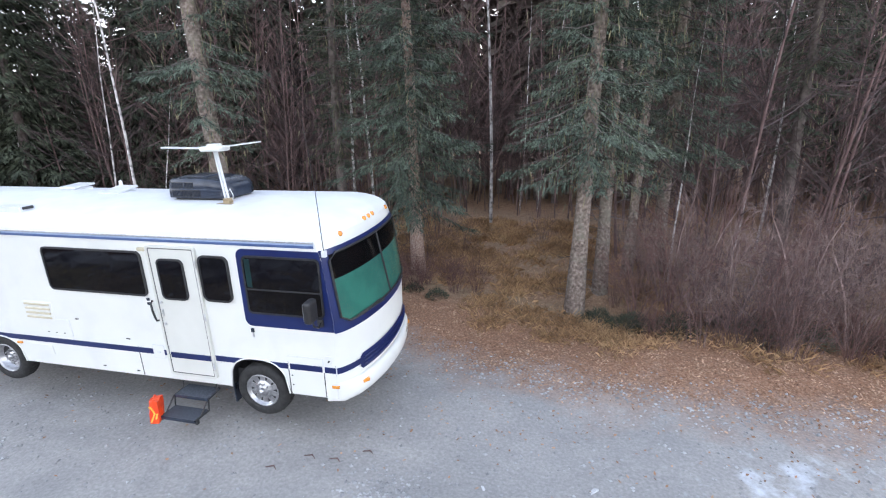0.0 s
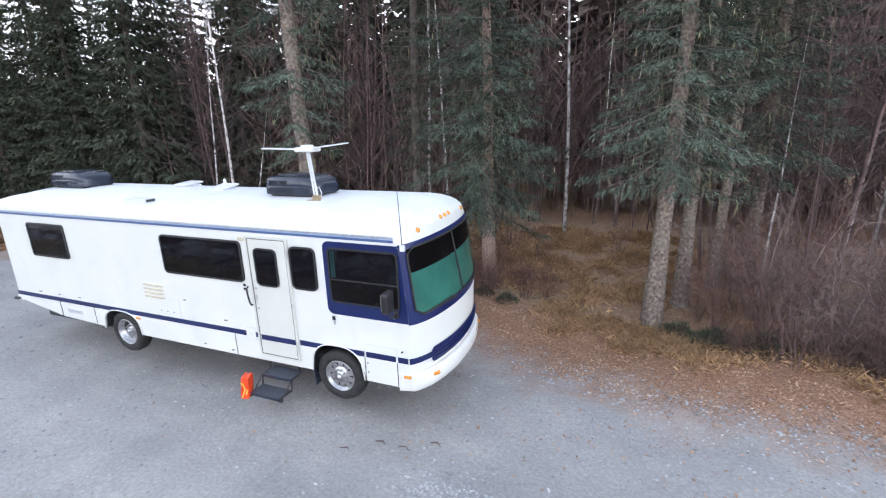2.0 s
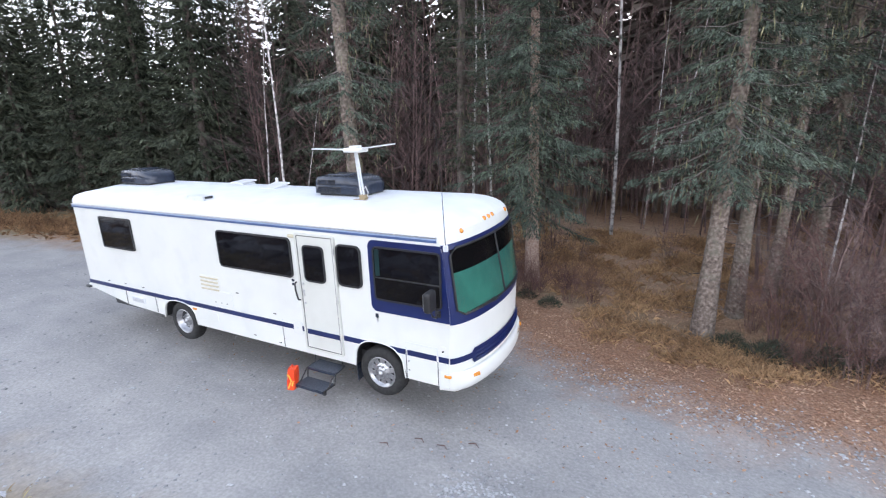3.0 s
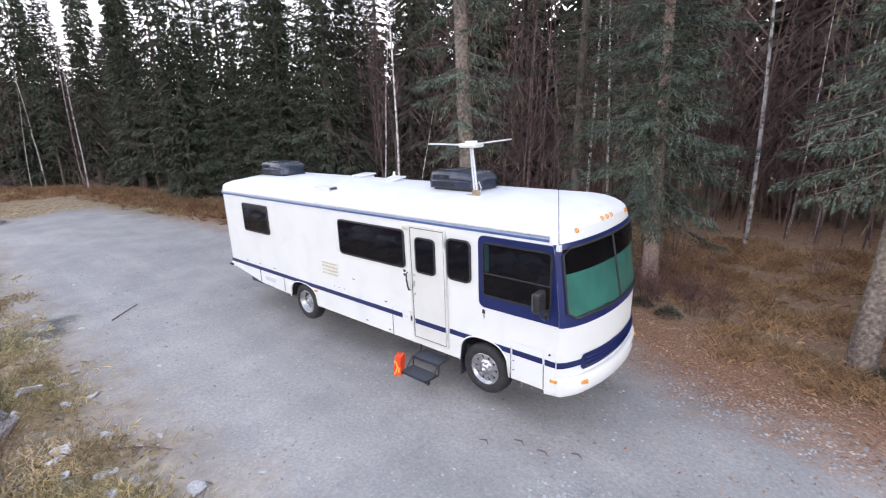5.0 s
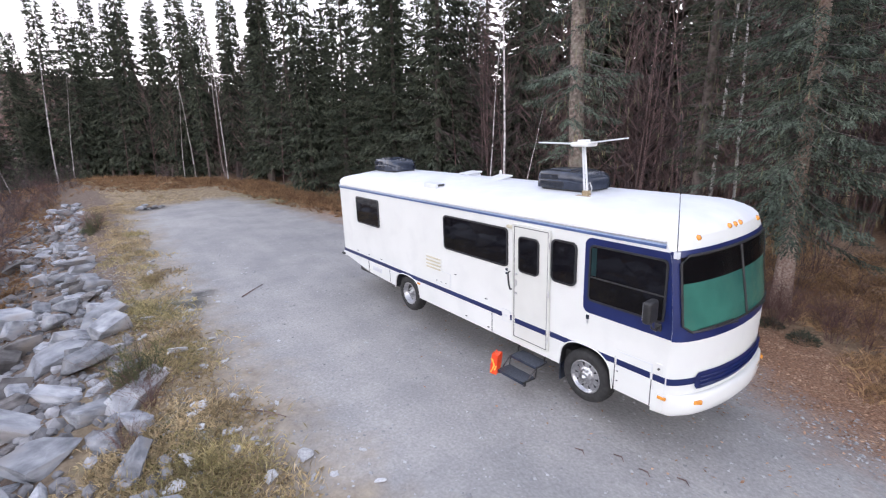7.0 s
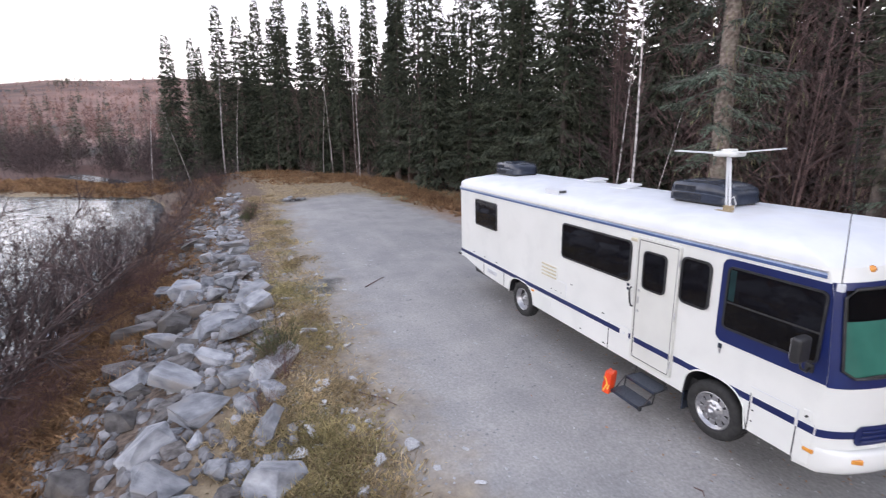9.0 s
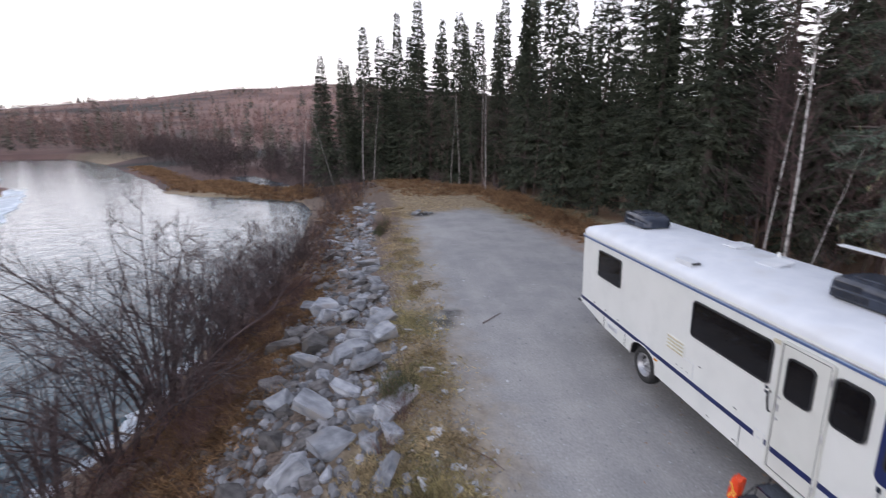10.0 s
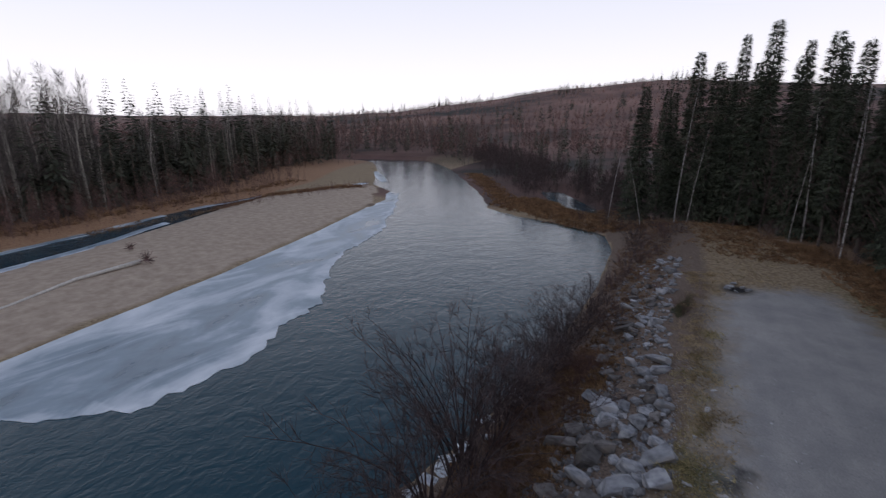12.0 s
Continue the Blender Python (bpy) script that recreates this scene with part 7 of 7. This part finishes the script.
# rubble between the boulders
xr = np.where(rng.random(2600) < 0.5, rng.uniform(-34, 3, 2600), rng.uniform(-12, 2, 2600))
yr = np.interp(xr, [-34, -20, -9, 4], [-5.8, -5.8, -5.0, -5.0]) - 3.6 * rng.random(2600)
zr = land(xr, yr)[0]
g = Geo()
forms = []
for k in range(4):
    bm = bmesh.new()
    bmesh.ops.create_icosphere(bm, subdivisions=1, radius=0.5)
    for q in bm.verts:
        q.co *= rng.uniform(0.6, 1.1)
    t = Geo().take(bm)
    forms.append((t.v[0], np.array(t.f)))
for x, y, z, s in zip(xr, yr, zr, 0.05 + 0.28 * rng.random(2600) ** 1.8):
    v, f = forms[int(rng.integers(4))]
    a = rng.uniform(0, 6.28)
    c, sn = math.cos(a), math.sin(a)
    g.tris(np.stack([(v[:, 0] * c - v[:, 1] * sn) * s * 1.3 + x, (v[:, 0] * sn + v[:, 1] * c) * s + y, v[:, 2] * s * 0.7 + z + 0.05 * s], -1), f)
whole("rubble", g, M_RUBBLE, "broken grey rubble between the boulders", "rocks", kind="stuff")
# ice blocks stranded at the water's edge
for k, (x, y, s) in enumerate(((-13.2, -11.2, 0.8), (-13.6, -11.5, 0.7), (-11.2, -11.5, 0.8), (-10.8, -11.8, 0.7), (-9.0, -11.6, 0.9), (-8.3, -11.8, 0.8), (-7.6, -11.7, 1.0), (-7.1, -11.9, 0.9), (-6.4, -12.1, 0.8), (-5.6, -12.4, 0.9), (-19.4, -10.9, 0.7), (-9.9, -11.0, 0.6), (-12.6, -10.9, 0.5))):
    m = pose(x, y, max(ground_at(x, y), WATER) + 0.06, rng.uniform(-8, 8), rng.uniform(-8, 8), rng.uniform(0, 360)) @ Matrix.Diagonal((s * 1.0, s * 0.55, s * 0.22, 1))
    me = rocks[k % 12].copy()
    me.materials.clear()
    me.materials.append(M_SNOW)
    whole("ice_block", me, None, "white ice and frost stranded at the water's edge", "ice", "ice blocks", m=m)


# ---- grass, leaves, gravel ----
def tufts(name, label, spots, seed, mat, length, width, blades_each):
    rng = np.random.default_rng(seed)
    xy = np.repeat(np.asarray(spots, float), blades_each, 0)
    n = len(xy)
    xy = xy + rng.normal(0, 0.10, (n, 2))
    z = land(xy[:, 0], xy[:, 1])[0]
    d = unit(np.stack([rng.normal(0, 0.45, n), rng.normal(0, 0.45, n), np.ones(n)], -1))
    L = length * rng.uniform(0.45, 1.25, n)
    g = Geo().tris(*diamonds(np.c_[xy, z - 0.02], d, L, width * rng.uniform(0.7, 1.4, n), rng.uniform(0, 3.1, n), rng.uniform(0.1, 0.7, n)))
    whole(name, g, mat, label, "grass", kind="stuff")


rng = np.random.default_rng(55)


def band(count, x0, x1, line_x, line_y, depth, spread):
    x = rng.uniform(x0, x1, count)
    return np.stack([x, np.interp(x, line_x, line_y) + depth * rng.random(count) + rng.normal(0, spread, count)], -1)


def clumped(count, x0, x1, line_x, line_y, depth):
    """As band, gathered into uneven clumps."""
    heads = band(max(6, count // 14), x0, x1, line_x, line_y, depth, 0.15)
    pick = heads[rng.integers(0, len(heads), count)]
    return pick + rng.normal(0, 0.22, (count, 2))


edge_clumps = np.concatenate([clumped(420, 1.8, 13, [1, 2.6, 4.1, 5.1, 7, 13], [6.0, 4.9, 4.4, 4.0, 4.0, 4.1], 0.9), clumped(260, 2.2, 5.2, [2.2, 5.2], [4.9, 4.2], 1.0)])
straw = np.concatenate([
    band(350, -30, 4, [-30, -12, 4], [-5.3, -5.0, -5.3], 0.9, 0.25), clumped(1150, -30, 3, [-30, -12, 3], [-5.4, -5.1, -5.3], 1.3), clumped(420, -8, 3, [-8, 3], [-4.9, -4.9], 1.0),
    band(500, -46, -28, [-46, -36, -28], [-6, -4, -4], 4.0, 0.8),
    np.array([-3.0, -5.3]) + rng.normal(0, 0.35, (200, 2)), np.array([-1.9, -5.2]) + rng.normal(0, 0.35, (160, 2)), np.array([-6.1, -5.0]) + rng.normal(0, 0.2, (80, 2))])
meadow = np.concatenate([band(3000, -40, -7, [-40, -33, -28, -21, -17, -7], [0.0, 2.6, 3.0, 4.3, 5.1, 5.6], 3.0, 0.4), band(700, -46, -34, [-46, -34], [-7, -3.5], 6.0, 0.8)])
golden = clumped(3000, -4, 6.5, [-4, 0, 6.5], [7.6, 6.6, 6.2], 8.5)
tufts("edge_grass", "tawny grass clumps along the foot of the thicket", edge_clumps, 64, M_GOLD, 0.34, 0.008, 10)
tufts("golden_grass", "tawny golden grass on the forest floor", golden, 60, M_GOLD, 0.42, 0.016, 8)
tufts("tall_grass", "tall tawny grass along the forest edge", meadow, 59, M_RUST, 0.50, 0.022, 8)
tufts("dry_grass", "tufts of dry straw-coloured grass", straw, 56, M_STRAW, 0.23, 0.011, 9)
sage = np.concatenate([np.array([-2.2, -4.65]) + rng.normal(0, 0.42, (330, 2)), np.array([-1.2, -4.9]) + rng.normal(0, 0.4, (160, 2)), np.array([-8.9, -4.7]) + rng.normal(0, 0.5, (160, 2)), np.array([-6.0, -4.5]) + rng.normal(0, 0.4, (90, 2)), clumped(220, -20, 2, [-20, 2], [-5.1, -5.1], 1.2)])
tufts("green_grass", "yellow-green grass tufts on the bank top", sage, 63, M_SAGE, 0.26, 0.011, 9)
sedge = np.concatenate([band(900, -46, -2, [-46, -30, -14, -2], [-11.2, -10.4, -10.8, -12.0], 2.2, 0.3), band(700, -46, -3, [-46, -30, -14, -3], [-8.8, -8.6, -8.8, -9.4], 1.5, 0.4), clumped(1500, -16, 0, [-16, -8, 0], [-10.6, -11.0, -11.2], 2.6), band(900, -60, -46, [-60, -46], [-20, -13], 6, 1.0)])
tufts("bank_grass", "golden dead grass on the slope below the rocks", clumped(900, -18, 0, [-18, -8, 0], [-9.3, -9.5, -10.0], 1.6), 65, M_GOLD, 0.40, 0.014, 9)
tufts("sedge", "rust-brown sedge on the river bank", sedge, 57, M_RUST, 0.38, 0.016, 9)
far_sedge = np.concatenate([band(900, -62, -20, [-62, -56, -40, -20], [-59.2, -60.5, -64.2, -61.4], 1.4, 0.5), band(900, -90, -52, [-90, -68, -54, -52], [-51, -36.5, -28.5, -24], 2.5, 0.8), band(1500, -62, -46.5, [-62, -54, -49, -46.5], [-31, -26, -20, -15], 7, 0.7), band(700, -60, 10, [-60, -43, -22, 10], [-70, -68.6, -65.2, -60], -3.0, 0.6)])
tufts("far_sedge", "rust-brown sedge across the river", far_sedge, 58, M_RUST, 0.6, 0.08, 8)


def scatter_bits(name, label, pts, seed, mat, size, kind):
    rng = np.random.default_rng(seed)
    n = len(pts)
    z = land(pts[:, 0], pts[:, 1])[0]
    if kind == "leaf":
        a, t = rng.uniform(0, 6.28, n), rng.uniform(-0.5, 0.5, (n, 2))
        u = np.stack([np.cos(a), np.sin(a), t[:, 0]], -1) * (size * rng.uniform(0.6, 1.3, n))[:, None]
        w = np.stack([-np.sin(a), np.cos(a), t[:, 1]], -1) * (size * 0.62 * rng.uniform(0.6, 1.2, n))[:, None]
        c = np.c_[pts, z + 0.018]
        v = np.stack([c - u, c - w * 0.9, c + u, c + w * 0.9], 1)
        f = np.array([(0, 1, 2), (0, 2, 3)])[None] + 4 * np.arange(n)[:, None, None]
    else:
        s = size * rng.uniform(0.4, 1.0, n) ** 1.8
        base = np.array([(1, 0, 0), (0, 1, 0), (-1, 0, 0), (0, -1, 0), (0.1, 0.1, 0.55), (0, 0, -0.6)])
        jit = rng.uniform(0.6, 1.35, (n, 6, 3))
        v = base[None] * jit * s[:, None, None] + np.c_[pts, z + 0.1 * s][:, None, :]
        f = np.array([(0, 1, 4), (1, 2, 4), (2, 3, 4), (3, 0, 4)])[None] + 6 * np.arange(n)[:, None, None]
    whole(name, Geo().tris(v.reshape(-1, 3), f.reshape(-1, 3)), mat, label, "litter" if kind == "leaf" else "gravel", kind="stuff")


leaves = np.concatenate([band(13000, -2, 14, [-2, 1, 2.6, 4.1, 5.3, 8.3, 14], [4.2, 3.6, 2.9, 2.6, 2.5, 2.5, 2.5], 2.3, 0.3), band(10000, -4, 6, [-4, 0, 6], [4.6, 4.6, 4.0], 9.0, 0.4), band(1200, -6, 12, [-6, 12], [0.5, 0.5], 3.0, 0.8)])
scatter_bits("leaf_litter", "fallen brown and pale leaves at the edge of the gravel", leaves, 61, M_LEAF, 0.028, "leaf")
stones = np.concatenate([np.stack([rng.uniform(-16, 12, 7000), rng.uniform(-4.6, 3.2, 7000)], -1), band(2200, -1, 12, [-1, 2.6, 5.3, 12], [3.2, 2.4, 1.7, 1.6], 1.0, 0.25), band(4200, -16, 2, [-16, 2], [-5.4, -5.4], 1.5, 0.4), np.array([2.0, -0.75]) + rng.normal(0, 0.32, (900, 2))])
scatter_bits("gravel", "loose gravel stones on the pad", stones, 62, M_PEBBLE, 0.035, "stone")

# sticks, driftwood
def stick(points, r, label, name="stick", mat=None):
    pts = [(x, y, ground_at(x, y) + dz) for x, y, dz in points]
    whole(name, Geo().tube(pts, r, 6), mat or M_TWIG, label, "branch", smooth=True)


stick([(-8.75, -2.5, 0.02), (-9.1, -2.14, 0.03), (-9.53, -1.75, 0.02)], [0.016, 0.014, 0.007], "dark fallen stick lying on the gravel")
stick([(-3.45, -3.85, 0.02), (-3.1, -3.6, 0.03), (-2.75, -3.4, 0.02)], [0.012, 0.01, 0.005], "thin dark twig on the gravel")
for x, y in ((0.66, -0.17), (1.0, -0.12), (1.35, 0.18), (0.25, -0.45)):
    stick([(x, y, 0.015), (x + 0.1, y + 0.04, 0.02), (x + 0.17, y - 0.02, 0.015)], [0.006, 0.010, 0.004], "dark scrap of bark on the gravel")
whole("driftwood_log", Geo().tube([(-4, -41.0, WATER + 0.55), (-7, -41.9, WATER + 0.55), (-11, -43.4, WATER + 0.7), (-15.6, -43.6, WATER + 0.8)], [0.05, 0.10, 0.13, 0.17], 8), M_LOG, "long bleached driftwood log on the sandbar", "log", smooth=True)
for x, y, s in ((-16.0, -43.4, 0.8), (-17.5, -48.5, 0.55)):
    rng2 = np.random.default_rng(int(-x * 10))
    g = Geo()
    for _ in range(22):
        d = unit(rng2.normal(0, 1, 3) + (0, 0, 0.4))
        g.tube([(0, 0, 0.25), tuple(d * 0.5 * s + (0, 0, 0.25)), tuple(d * 0.9 * s + rng2.normal(0, 0.12, 3) + (0, 0, 0.25))], [0.05, 0.03, 0.012], 4, False)
    whole("root_wad", g, M_TWIG, "tangled grey root wad stranded on the sandbar", "roots", m=Matrix.Translation((x, y, ground_at(x, y))))
